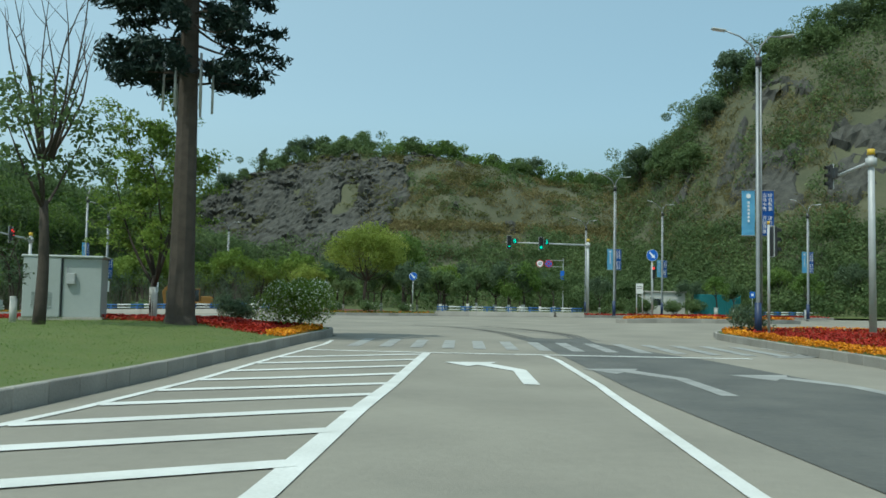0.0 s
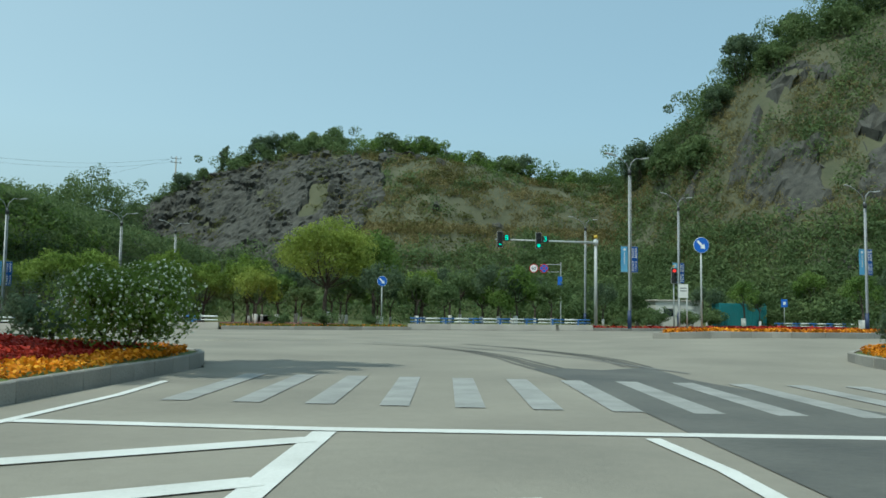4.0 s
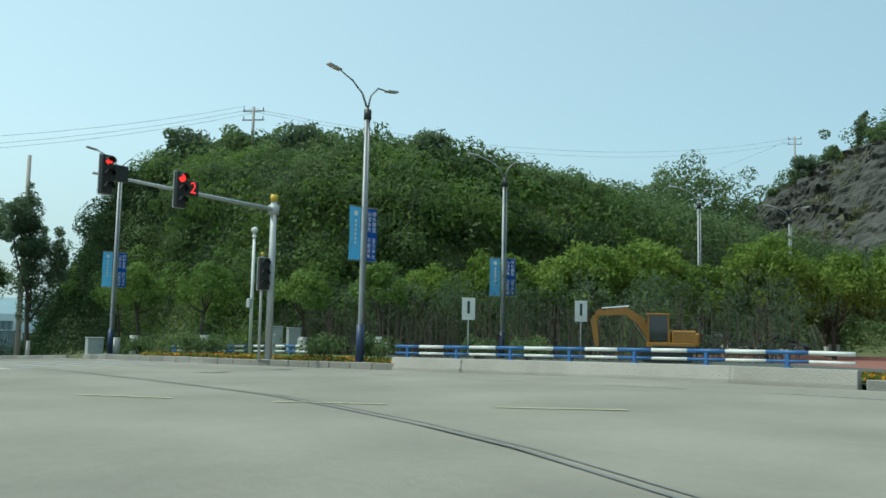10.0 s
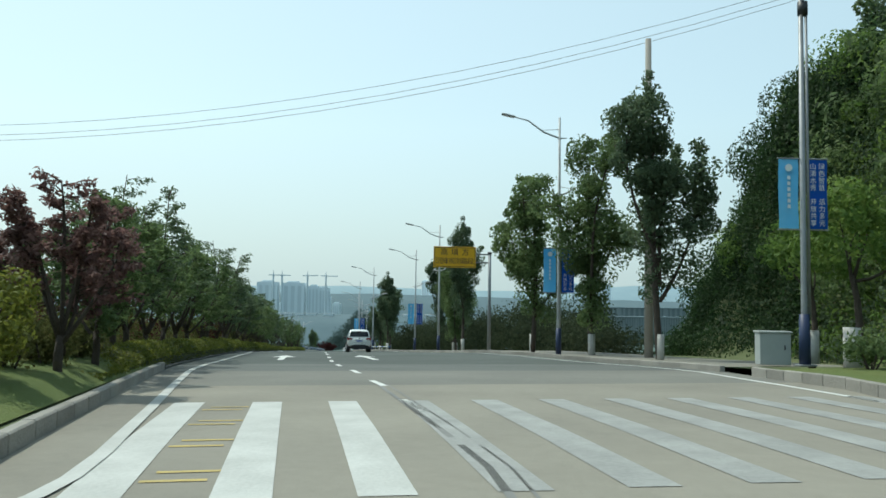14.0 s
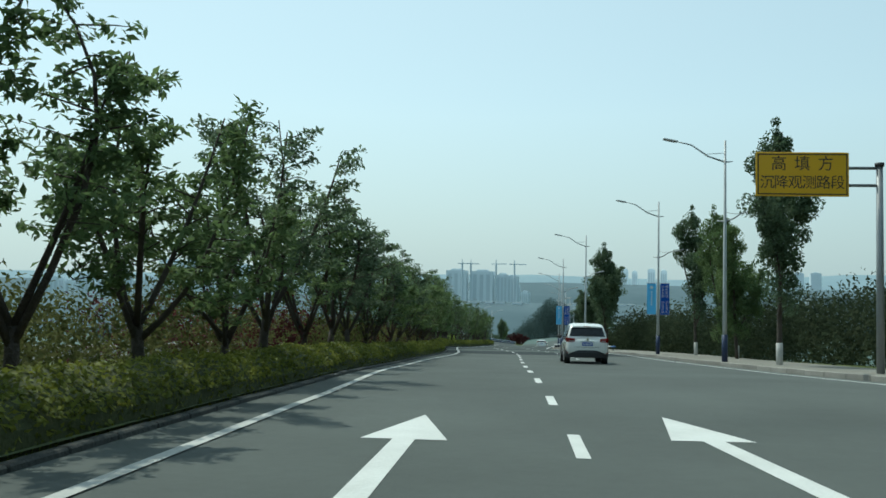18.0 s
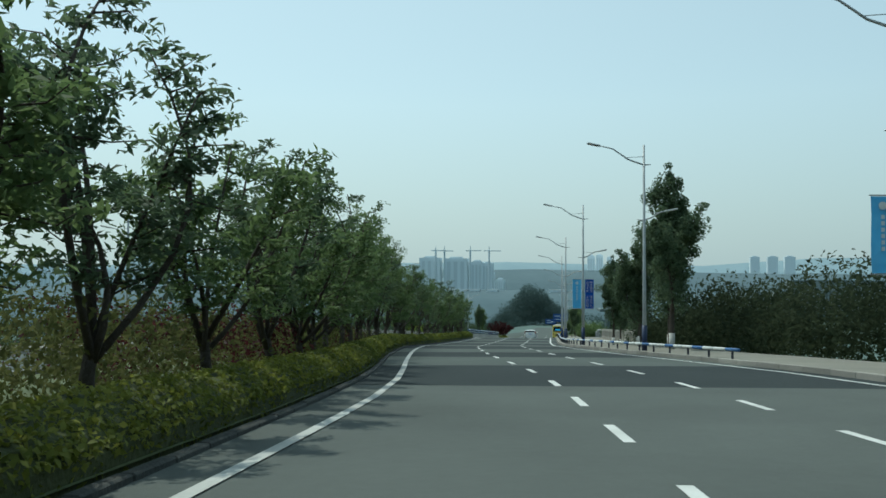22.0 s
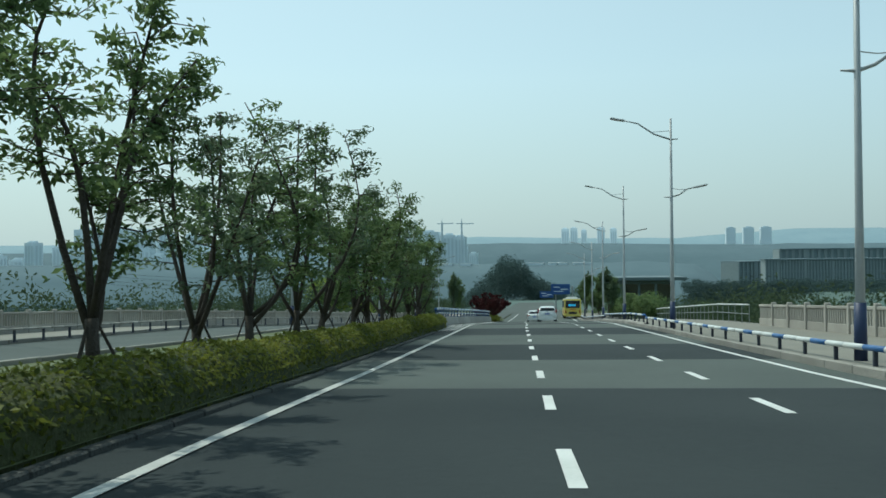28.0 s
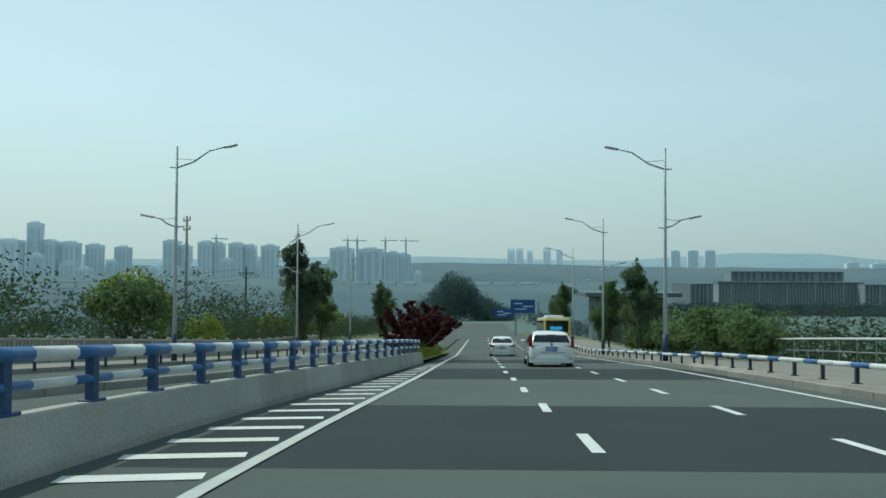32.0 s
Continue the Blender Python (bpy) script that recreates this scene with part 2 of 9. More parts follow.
M_LEAF_DULL = leaf_mat("dull_thicket_leaves", (0.034, 0.046, 0.027), (0.056, 0.072, 0.041), (0.085, 0.1, 0.058), 0.45, 0.95, 0.05)
M_LEAF_OLIVE = leaf_mat("olive_slope_leaves", (0.075, 0.09, 0.028), (0.13, 0.138, 0.05), (0.19, 0.185, 0.078), 0.4, 0.9, 0.08)
# distance haze is painted into these greens as blue-grey
M_LEAF_HAZE = leaf_mat("haze_tinted_valley_leaves", (0.066, 0.1, 0.094), (0.076, 0.112, 0.106), (0.09, 0.128, 0.12), 0.5, 1.0, 0.0)
M_LEAF_VALLEY = leaf_mat("valley_thicket_leaves", (0.056, 0.08, 0.047), (0.073, 0.1, 0.058), (0.094, 0.123, 0.073), 0.5, 1.0, 0.0)
M_NEEDLE = leaf_mat("plastic_pine_needles", (0.01, 0.022, 0.018), (0.02, 0.04, 0.03), (0.045, 0.07, 0.055), 0.15)
M_PETAL_RED = leaf_mat("red_flowers", (0.13, 0.008, 0.006), (0.32, 0.02, 0.012), (0.5, 0.05, 0.02), 0.2)
M_PETAL_ORANGE = leaf_mat("orange_flowers", (0.35, 0.1, 0.005), (0.7, 0.25, 0.01), (0.8, 0.42, 0.03), 0.2)
M_PETAL_WHITE = leaf_mat("white_flowers", (0.45, 0.5, 0.3), (0.7, 0.7, 0.55), (0.85, 0.85, 0.78), 0.2)
M_BARK = mat("brown_bark", (0.045, 0.035, 0.027), (0.09, 0.072, 0.055), 3, 0.95, 0.9, fine=30)
M_LIMEWASH = mat("limewashed_bark", (0.58, 0.57, 0.53), (0.4, 0.385, 0.35), 3, 0.9, 0.4, fine=20)
M_STEEL = mat("galvanised_steel", (0.3, 0.31, 0.315), (0.22, 0.23, 0.235), 2, 0.5, 0.05, 0.4, fine=12)
M_PALE_STEEL = mat("pale_painted_steel", (0.45, 0.46, 0.455), (0.36, 0.37, 0.365), 2, 0.5, 0.03, 0.1, fine=12)
M_DARK_METAL = mat("black_painted_metal", (0.018, 0.019, 0.02), (0.03, 0.03, 0.03), 3, 0.5, 0.05, fine=20)
M_POLE_BLUE = mat("navy_painted_metal", (0.015, 0.03, 0.09), (0.02, 0.035, 0.08), 3, 0.5, 0.05, fine=20)
M_YELLOW_CAP = mat("yellow_painted_metal", (0.6, 0.4, 0.03), (0.5, 0.33, 0.03), 3, 0.5, 0.05, fine=20)
M_RAIL_WHITE = mat("white_painted_rail", (0.72, 0.73, 0.7), (0.55, 0.56, 0.53), 1.5, 0.5, 0.05, fine=10)
M_RAIL_POST = mat("grimy_navy_post", (0.02, 0.027, 0.045), (0.035, 0.04, 0.05), 2, 0.6, 0.1, fine=12)
M_RAIL_NAVY = mat("worn_navy_post", (0.022, 0.065, 0.17), (0.035, 0.06, 0.12), 2, 0.6, 0.1, fine=12)
M_RAIL_BLUE = mat("blue_painted_rail", (0.03, 0.12, 0.32), (0.045, 0.125, 0.28), 1.5, 0.5, 0.05, fine=10)
M_BANNER_SKY = mat("sky_blue_banner_cloth", (0.12, 0.42, 0.68), (0.28, 0.58, 0.76), 0.5, 0.75, 0.02, fine=3)
M_BANNER_BLUE = mat("deep_blue_banner_cloth", (0.012, 0.1, 0.42), (0.015, 0.12, 0.46), 0.8, 0.75, 0.02, fine=3)
M_WHITE = mat("white_lettering", (0.78, 0.8, 0.8), (0.7, 0.72, 0.72), 2, 0.6, 0)
# blue of the far signs, dulled in colour to stand for haze
M_SIGN_DULL = mat("haze_dulled_blue_sign_sheet", (0.02, 0.075, 0.27), (0.025, 0.08, 0.24), 1, 0.6, 0)
M_SIGN_BLUE = mat("blue_sign_sheet", (0.01, 0.11, 0.52), (0.012, 0.12, 0.5), 1, 0.4, 0)
M_SIGN_YELLOW = mat("amber_sign_sheet", (0.72, 0.4, 0.01), (0.66, 0.36, 0.012), 1, 0.4, 0)
M_RED_SHEET = mat("red_sign_sheet", (0.5, 0.015, 0.015), (0.45, 0.015, 0.015), 1, 0.4, 0)
M_BOX = mat("pale_grey_painted_cabinet", (0.4, 0.43, 0.41), (0.33, 0.36, 0.345), 0.9, 0.55, 0.05, fine=8)
M_PLASTER = mat("white_plaster", (0.62, 0.61, 0.56), (0.48, 0.47, 0.43), 0.6, 0.9, 0.2, fine=10)
M_TEAL = mat("teal_sheet_steel", (0.015, 0.16, 0.17), (0.02, 0.13, 0.14), 1, 0.5, 0.05, fine=10)
M_DIGGER = mat("orange_digger_paint", (0.3, 0.14, 0.015), (0.2, 0.1, 0.02), 1.2, 0.5, 0.1, fine=14)
M_CAR_WHITE = mat("white_car_paint", (0.78, 0.78, 0.73), (0.74, 0.74, 0.7), 1, 0.25, 0, coat=0.8, fine=5)
M_CAR_DARK = mat("dark_car_paint", (0.02, 0.022, 0.03), (0.025, 0.026, 0.03), 1, 0.25, 0, coat=0.8, fine=5)
M_PLASTIC = mat("black_plastic", (0.02, 0.02, 0.021), (0.028, 0.028, 0.028), 4, 0.6, 0.05, fine=40)
M_TYRE = mat("tyre_rubber", (0.018, 0.018, 0.018), (0.03, 0.03, 0.03), 6, 0.85, 0.2, fine=40)
M_RIM = mat("silver_alloy", (0.6, 0.6, 0.6), (0.5, 0.5, 0.5), 3, 0.3, 0, 0.9)
M_CHROME = mat("chrome", (0.75, 0.75, 0.75), (0.65, 0.65, 0.65), 3, 0.15, 0, 1.0)
M_CAR_GLASS = mat("dark_tinted_glass", (0.012, 0.016, 0.02), (0.016, 0.02, 0.024), 1, 0.05, 0, coat=0.3, spec=0.8)
M_LAMP_RED = mat("red_tail_lens", (0.32, 0.012, 0.014), (0.26, 0.012, 0.012), 3, 0.15, 0, coat=0.6)
M_LAMP_CLEAR = mat("clear_tail_lens", (0.6, 0.5, 0.48), (0.5, 0.4, 0.4), 3, 0.15, 0, coat=0.6)
M_PLATE_BLUE = mat("blue_number_plate", (0.012, 0.07, 0.38), (0.012, 0.07, 0.36), 3, 0.4, 0)
M_BUS_YELLOW = mat("yellow_bus_paint", (0.68, 0.55, 0.1), (0.62, 0.5, 0.1), 1, 0.35, 0, coat=0.4)
M_BUS_ORANGE = mat("orange_bus_stripe", (0.75, 0.16, 0.03), (0.7, 0.15, 0.03), 1, 0.35, 0, coat=0.4)
M_GREEN_GLOW = glow_mat("lit_green_signal", (0.01, 0.55, 0.36), 1.0)
M_RED_GLOW = glow_mat("lit_red_signal", (0.8, 0.03, 0.025), 1.1)
M_SCREEN_BLUE = glow_mat("lit_blue_bus_display", (0.05, 0.35, 0.6), 0.5)
# aerial haze is mixed into the tower colours
M_TOWER = mat("haze_tinted_tower_wall", (0.64, 0.71, 0.74), (0.6, 0.67, 0.7), 0.02, 0.95, 0, fine=0.2)
M_TOWER_FAR = mat("haze_tinted_far_tower_wall", (0.64, 0.7, 0.73), (0.61, 0.67, 0.7), 0.02, 0.95, 0, fine=0.2)
M_TOWER_GLASS = mat("haze_tinted_tower_windows", (0.54, 0.61, 0.64), (0.57, 0.64, 0.67), 0.05, 0.6, 0)
# blue haze is painted into the far ridge colour
M_RIDGE_FAR = mat("haze_tinted_far_hills", (0.16, 0.235, 0.265), (0.205, 0.28, 0.305), 0.01, 1.0, 0, fine=0.06)
# campus and pavilion colours have the distance haze mixed in
M_CAMPUS = mat("haze_tinted_campus_stone", (0.27, 0.31, 0.31), (0.22, 0.26, 0.262), 0.05, 0.9, 0, fine=0.4)
M_CAMPUS_GLASS = mat("haze_tinted_campus_windows", (0.15, 0.195, 0.208), (0.17, 0.215, 0.225), 0.1, 0.6, 0)
M_HAZE_DARK = mat("haze_tinted_dark_cladding", (0.1, 0.14, 0.15), (0.13, 0.17, 0.18), 0.1, 0.8, 0)
# nearer ridges and fields: blue-grey haze is part of the base colours
M_RIDGE = mat("haze_tinted_wooded_hills", (0.07, 0.112, 0.126), (0.1, 0.148, 0.163), 0.012, 1.0, 0, fine=0.06)
M_FIELD = mat("haze_tinted_fields_and_woods", (0.06, 0.1, 0.085), (0.105, 0.15, 0.125), 0.012, 1.0, 0, fine=0.08)
# haze before the far hills and towers is added as a faint glow
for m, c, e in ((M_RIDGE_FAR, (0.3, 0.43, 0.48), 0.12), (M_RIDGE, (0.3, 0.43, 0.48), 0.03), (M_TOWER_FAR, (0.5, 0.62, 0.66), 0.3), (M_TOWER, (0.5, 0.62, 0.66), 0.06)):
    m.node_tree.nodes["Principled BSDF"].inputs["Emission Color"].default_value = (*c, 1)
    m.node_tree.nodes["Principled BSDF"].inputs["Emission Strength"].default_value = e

# ---- mesh helpers ----
def part(name, bm, material, parent=None, label="", smooth=False):
    """Links a bmesh as one mesh object, under a thing or a part."""
    me = bpy.data.meshes.new(name)
    bm.to_mesh(me)
    bm.free()
    return part_of(name, me, material, parent, label, smooth)


def part_of(name, me, material, parent=None, label="", smooth=False):
    if material is not None and not me.materials:
        me.materials.append(material)
    if smooth:
        me.shade_smooth()
    ob = new(name, me)
    ob.parent = parent
    if label:
        ob["label"] = label
    return ob


def pydata(name, verts, faces):
    me = bpy.data.meshes.new(name)
    me.from_pydata(verts, [], faces)
    me.update()
    return me


def thing(name, at, label, category, group="", turn=0.0, kind=""):
    e = new(name)
    e.empty_display_size = 0.2
    e.matrix_world = pose(at[0], at[1], at[2], 0, 0, turn)
    return tagged(e, label, category, group, kind)


def add_box(bm, c, s, turn=None, bevel=0.0):
    """A box about c with sides s, with softened edges."""
    m = Matrix.Translation(c) @ (turn if turn is not None else Matrix()) @ Matrix.Diagonal((*s, 1))
    got = bmesh.ops.create_cube(bm, size=1, matrix=m)
    if bevel:
        edges = list({e for v in got["verts"] for e in v.link_edges})
        bmesh.ops.bevel(bm, geom=edges, offset=bevel, segments=1, affect="EDGES")
    return bm


def add_tube(bm, pts, radii, seg=8, caps=True):
    """A round tube along points, with a radius at each."""
    rings = []
    up = Vector((0.123, 0.456, 0.88)).normalized()
    pts = [Vector(p) for p in pts]
    for i, p in enumerate(pts):
        d = (pts[min(i + 1, len(pts) - 1)] - pts[max(i - 1, 0)]).normalized()
        a = d.cross(up if abs(d.dot(up)) < 0.95 else Vector((1, 0, 0))).normalized()
        b = d.cross(a)
        rings.append([bm.verts.new(p + radii[i] * (a * math.cos(t) + b * math.sin(t))) for t in [2 * math.pi * k / seg for k in range(seg)]])
    for r0, r1 in zip(rings, rings[1:]):
        for k in range(seg):
            bm.faces.new((r0[k], r0[(k + 1) % seg], r1[(k + 1) % seg], r1[k]))
    if caps:
        bm.faces.new(rings[0][::-1])
        bm.faces.new(rings[-1])
    return bm


# ---- plan: the fall of the ground and the line of the downhill road ----
FALL_U = [-400, 20, 27, 34, 47, 54, 62, 70, 79, 88, 96, 105, 114, 125, 136, 147, 158, 169, 181, 193, 205, 217, 230, 245, 260, 275, 300, 350, 450, 650, 1000, 2500]
FALL_Z = [-0.5, -0.5, -0.63, -0.77, -0.95, -1.15, -1.42, -1.76, -2.08, -2.47, -2.96, -3.46, -3.98, -4.56, -5.15, -5.78, -6.47, -7.23, -7.96, -8.63, -9.28, -9.95, -10.9, -12.0, -13.2, -14.4, -15.8, -18.3, -24, -33, -48, -100]
EDGE_X = [-700, -330, -270, -240, -222, -218, -203, -193.6, -181.8, -170.4, -160.2, -153.8, -137.8, -132.2, -126, -117, -110.8, -100, -89.9, -82.5, -70.7, -63.3, -57.5, -46.8, -30]
EDGE_Y = [2, 21.5, 25.2, 27.2, 28.0, 28.2, 29.5, 30.2, 31.2, 32.1, 33.4, 34.4, 37.8, 39.2, 40.8, 42.3, 43.2, 44.9, 46.6, 47.8, 49.5, 51.0, 52.5, 55.0, 59.0]


def fall_u(x, y):
    return -(0.984 * x + 0.18 * (y - 45))


def road_z(x, y):
    z = np.interp(fall_u(x, y), FALL_U, FALL_Z)
    z = z + np.interp(y, [-80, 0, 16], [0.9, 0.26, 0]) * np.interp(x, [-40, -25], [0, 1])
    inset = np.interp(y, [0, 18, 28, 34.5, 38], [-6.2, -8.25, -9.15, -9.65, -14]) - x
    z = z + np.interp(inset, [0.3, 4.5], [0, 0.34]) * np.interp(y, [-5, 5, 33, 38.2], [0, 1, 1, 0]) * np.interp(x, [-40, -30], [0, 1])
    return z + np.interp(x, [0, 6, 14, 30], [0, 0.3, 0.3, 0]) * np.interp(y, [42, 58, 68, 80], [0, 1, 1, 0])


_ex = np.arange(-700, -29, 4.0)
_ey = np.interp(_ex, EDGE_X, EDGE_Y)
_ey = np.convolve(np.pad(_ey, 1, mode="reflect", reflect_type="odd"), np.ones(3) / 3, mode="valid")


def edge_y(x):
    return np.interp(x, _ex, _ey)


def down(x, d, lift=0.0):
    """A point of the downhill road: beside its left edge line at x, d metres to the right of it (uphill lanes are below 0)."""
    y = float(edge_y(x))
    slope = float(edge_y(x - 2) - edge_y(x + 2)) / 4.0
    way = Vector((-1, slope)).normalized()
    right = Vector((way.y, -way.x))
    px, py = x + right.x * d, y + right.y * d
    return Vector((px, py, float(road_z(px, py)) + lift))


def down_turn(x):
    """The heading of the downhill road at x, in degrees left of +y."""
    slope = float(edge_y(x - 2) - edge_y(x + 2)) / 4.0
    return math.degrees(math.atan2(1.0, slope))


def smooth(v):
    v = np.clip(v, 0, 1)
    return v * v * (3 - 2 * v)


def rnd2(x, y, s, seed=0.0):
    return noise.noise(Vector((x / s, y / s, seed)))


# crest heights of the three hills, by x
def hill_z(x, y):
    """Height that the hills add to the ground."""
    y0 = np.interp(x, [-130, -75, -40, -20, 12, 30, 60, 120], [175, 140, 124, 116, 128, 108, 98, 95])
    y1 = np.interp(x, [-130, -75, -20, 12, 30, 60, 120], [205, 172, 166, 178, 158, 150, 150])
    zc = np.interp(x, [-140, -110, -95, -85, -79, -73, -66, -52, -42, -32, -23, -14, -1, 8, 14, 19, 26, 37, 52, 80, 150],
                   [14, 18, 20.5, 21, 22.5, 24.5, 27, 30, 31.2, 30.4, 29.2, 27.4, 25.5, 25, 27, 32, 38, 45.5, 51, 57, 46])
    v = (y - y0) / (y1 - y0)
    a = zc * (0.25 * smooth(v * 2.2) + 0.42 * smooth((v - 0.25) / 0.55) + 0.33 * smooth((v - 0.55) / 0.5)) * (1 - 0.35 * smooth((v - 1.3) / 3))
    m0 = np.interp(x, [-140, -110, -98, -66, -59, -55, -50], [86, 76, 73.2, 78, 84, 98, 140])
    mc = np.interp(x, [-130, -116, -108, -102, -98, -94, -91, -86, -76, -66, -58, -52, -46], [0, 1, 2.5, 5.5, 9.3, 15.2, 18.7, 18.3, 16.7, 14.7, 11.4, 7.4, 3])
    w = (y - m0) / 13.0
    b = mc * (0.8 * smooth(w * 2.6) + 0.2 * smooth((w - 0.2) / 0.9)) * (1 - 0.6 * smooth((w - 2.5) / 4))
    return np.maximum(a, b)


def ground_z(x, y):
    z = float(road_z(x, y)) + float(hill_z(x, y))
    u = fall_u(x, y)
    lat = y - float(edge_y(max(x, -690)))
    left, right = max(0.0, -22 - lat), max(0.0, lat - 17)
    z -= float(smooth((u - 95) / 60)) * (9 * float(smooth(left / 35)) + 11 * float(smooth(right / 40)))
    return z


# ---- the ground: one sheet to the horizon ----
def spaced(stops):
    out = []
    for a, b, step in stops:
        out += list(np.arange(a, b, step))
    return out + [stops[-1][1]]


gx = spaced([(-4500, -900, 300), (-900, -330, 38), (-330, -130, 6), (-130, 66, 2.4), (66, 150, 12), (150, 1500, 150)])
gy = spaced([(-2500, -300, 220), (-300, -40, 26), (-40, 64, 4), (64, 190, 2.4), (190, 260, 10), (260, 700, 60), (700, 3000, 230)])
gv = []
for y in gy:
    for x in gx:
        z = ground_z(x, y)
        h = float(hill_z(x, y))
        if h > 0.5:
            k = min(1.0, h / 5) * (0.2 if -86 < x < -24 and y > 118 else 1.0)
            z += k * (1.3 * rnd2(x, y, 9) + 0.8 * rnd2(x, y, 4, 3.0))
        gv.append((x, y, z - 0.14))
nx = len(gx)
gf = [(j * nx + i, j * nx + i + 1, (j + 1) * nx + i + 1, (j + 1) * nx + i) for j in range(len(gy) - 1) for i in range(nx - 1)]
gm = pydata("ground", gv, gf)
gm.materials.append(M_GROUND)
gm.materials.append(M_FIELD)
gm.materials.append(M_SLOPE)
# far faces take the field colour that has haze mixed in
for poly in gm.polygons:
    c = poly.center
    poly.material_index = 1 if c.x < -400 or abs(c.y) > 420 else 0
    if -88 < c.x < 62 and 100 < c.y < 190 and float(hill_z(c.x, c.y)) > 6:
        poly.material_index = 2
tagged(part_of("ground", gm, None, smooth=True), "scrubby green ground rising into hills", "ground", kind="structure")


def sheet(name, rows, material, lift, label="", category="", parent=None, kind="structure", z_of=road_z):
    """A surface laid on the ground, from rows of (x, y) points of equal number."""
    v, f = [], []
    n = len(rows[0])
    for row in rows:
        v += [(x, y, float(z_of(x, y)) + lift) for x, y in row]
    for j in range(len(rows) - 1):
        for i in range(n - 1):
            f.append((j * n + i, j * n + i + 1, (j + 1) * n + i + 1, (j + 1) * n + i))
    ob = part_of(name, pydata(name, v, f), material, parent)
    return tagged(ob, label, category, kind=kind) if parent is None else ob


def lerp_row(a, b, n):
    return [(a[0] + (b[0] - a[0]) * k / n, a[1] + (b[1] - a[1]) * k / n) for k in range(n + 1)]


def fan(name, outline, material, lift, label="", category="", parent=None, step=3.0, kind="structure", tuck=None):
    """A flat surface with any outline, cut into small faces so that it follows the fall of the ground."""
    bm = bmesh.new()
    vs = [bm.verts.new((x, y, 0)) for x, y in outline]
    bm.faces.new(vs)
    xs, ys = [p[0] for p in outline], [p[1] for p in outline]
    for lo, hi, nrm in ((min(xs), max(xs), (1, 0, 0)), (min(ys), max(ys), (0, 1, 0))):
        c = lo + step
        while c < hi:
            co = Vector(nrm) * c
            bmesh.ops.bisect_plane(bm, geom=bm.verts[:] + bm.edges[:] + bm.faces[:], plane_co=co, plane_no=nrm)
            c += step
    for c in (tuck, tuck - 1.2) if tuck is not None else ():
        bmesh.ops.bisect_plane(bm, geom=bm.verts[:] + bm.edges[:] + bm.faces[:], plane_co=(c, 0, 0), plane_no=(1, 0, 0))
    for v in bm.verts:
        v.co.z = float(road_z(v.co.x, v.co.y)) + lift - (0.09 if tuck is not None and v.co.x < tuck - 1.1 else 0)
    bmesh.ops.recalc_face_normals(bm, faces=bm.faces)
    if sum(f.normal.z for f in bm.faces) < 0:
        bmesh.ops.reverse_faces(bm, faces=bm.faces)
    ob = part(name, bm, material, parent)
    return tagged(ob, label, category, kind=kind) if parent is None else ob


# far edge of the crossing, from the straight-on arm round to the downhill road
FAR_KERB = [(62, 112), (30, 100), (9, 90.5), (2, 86), (-5, 82.4), (-11.5, 78.6), (-17, 74.8), (-23.5, 71.8), (-31, 70.8), (-39.5, 69.4), (-46.7, 66.9), (-53.5, 65.7), (-58, 66.4), (-63, 66.2)]
crossing = [(-8.2, -60), (-5.9, 0), (-6.9, 10), (-8.0, 18), (-8.9, 28), (-9.4, 35), (-11, 37.8), (-14, 38.8), (-51.8, 39), (-51.8, 66.0)] + FAR_KERB[-4::-1] + [(62, 60), (40, 50), (12, 48), (8, 40), (8.5, 24), (9.5, 0), (9.5, -60)]
fan("road", crossing, M_ASPHALT, -0.006, "worn grey asphalt of the wide crossing", "road", step=4, tuck=-42.9)

# the downhill road: alternating pale and dark patched strips across it
RIGHT_X = [-330, -253, -184, -164, -145, -126, -109, -82, -64, -46]
RIGHT_D = [9.9, 9.9, 9.9, 10.2, 10.6, 12.3, 12.6, 14.3, 15.6, 11.5]


def right_kerb(x):
    return float(np.interp(x, RIGHT_X, RIGHT_D))


band_edges = [-39.6, -57.0, -63.0, -69.0, -121.2, -130.2, -137.4, -143.9, -151.2, -162.2, -170.2, -178.8, -186.0, -193.7, -201.8, -210.7, -219.3, -226.7, -236.2, -244.5, -253.0, -261.0, -330.0]
for i in range(len(band_edges) - 1):
    xs = np.linspace(band_edges[i], band_edges[i + 1], max(2, int(abs(band_edges[i + 1] - band_edges[i]) / 1.5) + 1))
    rows = []
    for x in xs:
        a, b = down(x, -1.1), down(x, right_kerb(x) + 0.1)
        rows.append(lerp_row((a.x, a.y), (b.x, b.y), 3)[::-1])
    dark = i >= 4 and i % 2 == 0
    m = M_ROAD_DARK if dark else (M_ASPHALT, M_ROAD_STEP_A, M_ROAD_STEP_B, M_ROAD_MID)[i] if i < 4 else M_ROAD_PALE
    strip = tagged(sheet("road", rows, m, 0.0, "dark patched asphalt strip of the downhill road" if dark else "pale grey asphalt of the downhill road", "road"), kind="structure")
    if i == 0:
        for v in strip.data.vertices[:4]:
            v.co.z -= 0.06


def inner(x):
    """Where the uphill carriageway begins beyond the median."""
    return float(np.interp(x, [-330, -282, -250, -215, -46], [-1.6, -1.6, -3.4, -8.6, -9.0]))


xs = np.arange(-44, -335, -6.0)
sheet("road", [lerp_row(tuple(down(x, inner(x) - 8.0)[:2]), tuple(down(x, inner(x) + 0.15)[:2]), 3)[::-1] for x in xs], M_ROAD_PALE, 0.0, "pale asphalt of the uphill carriageway beyond the median", "road")
xs = np.arange(-330, -620, -12.0)
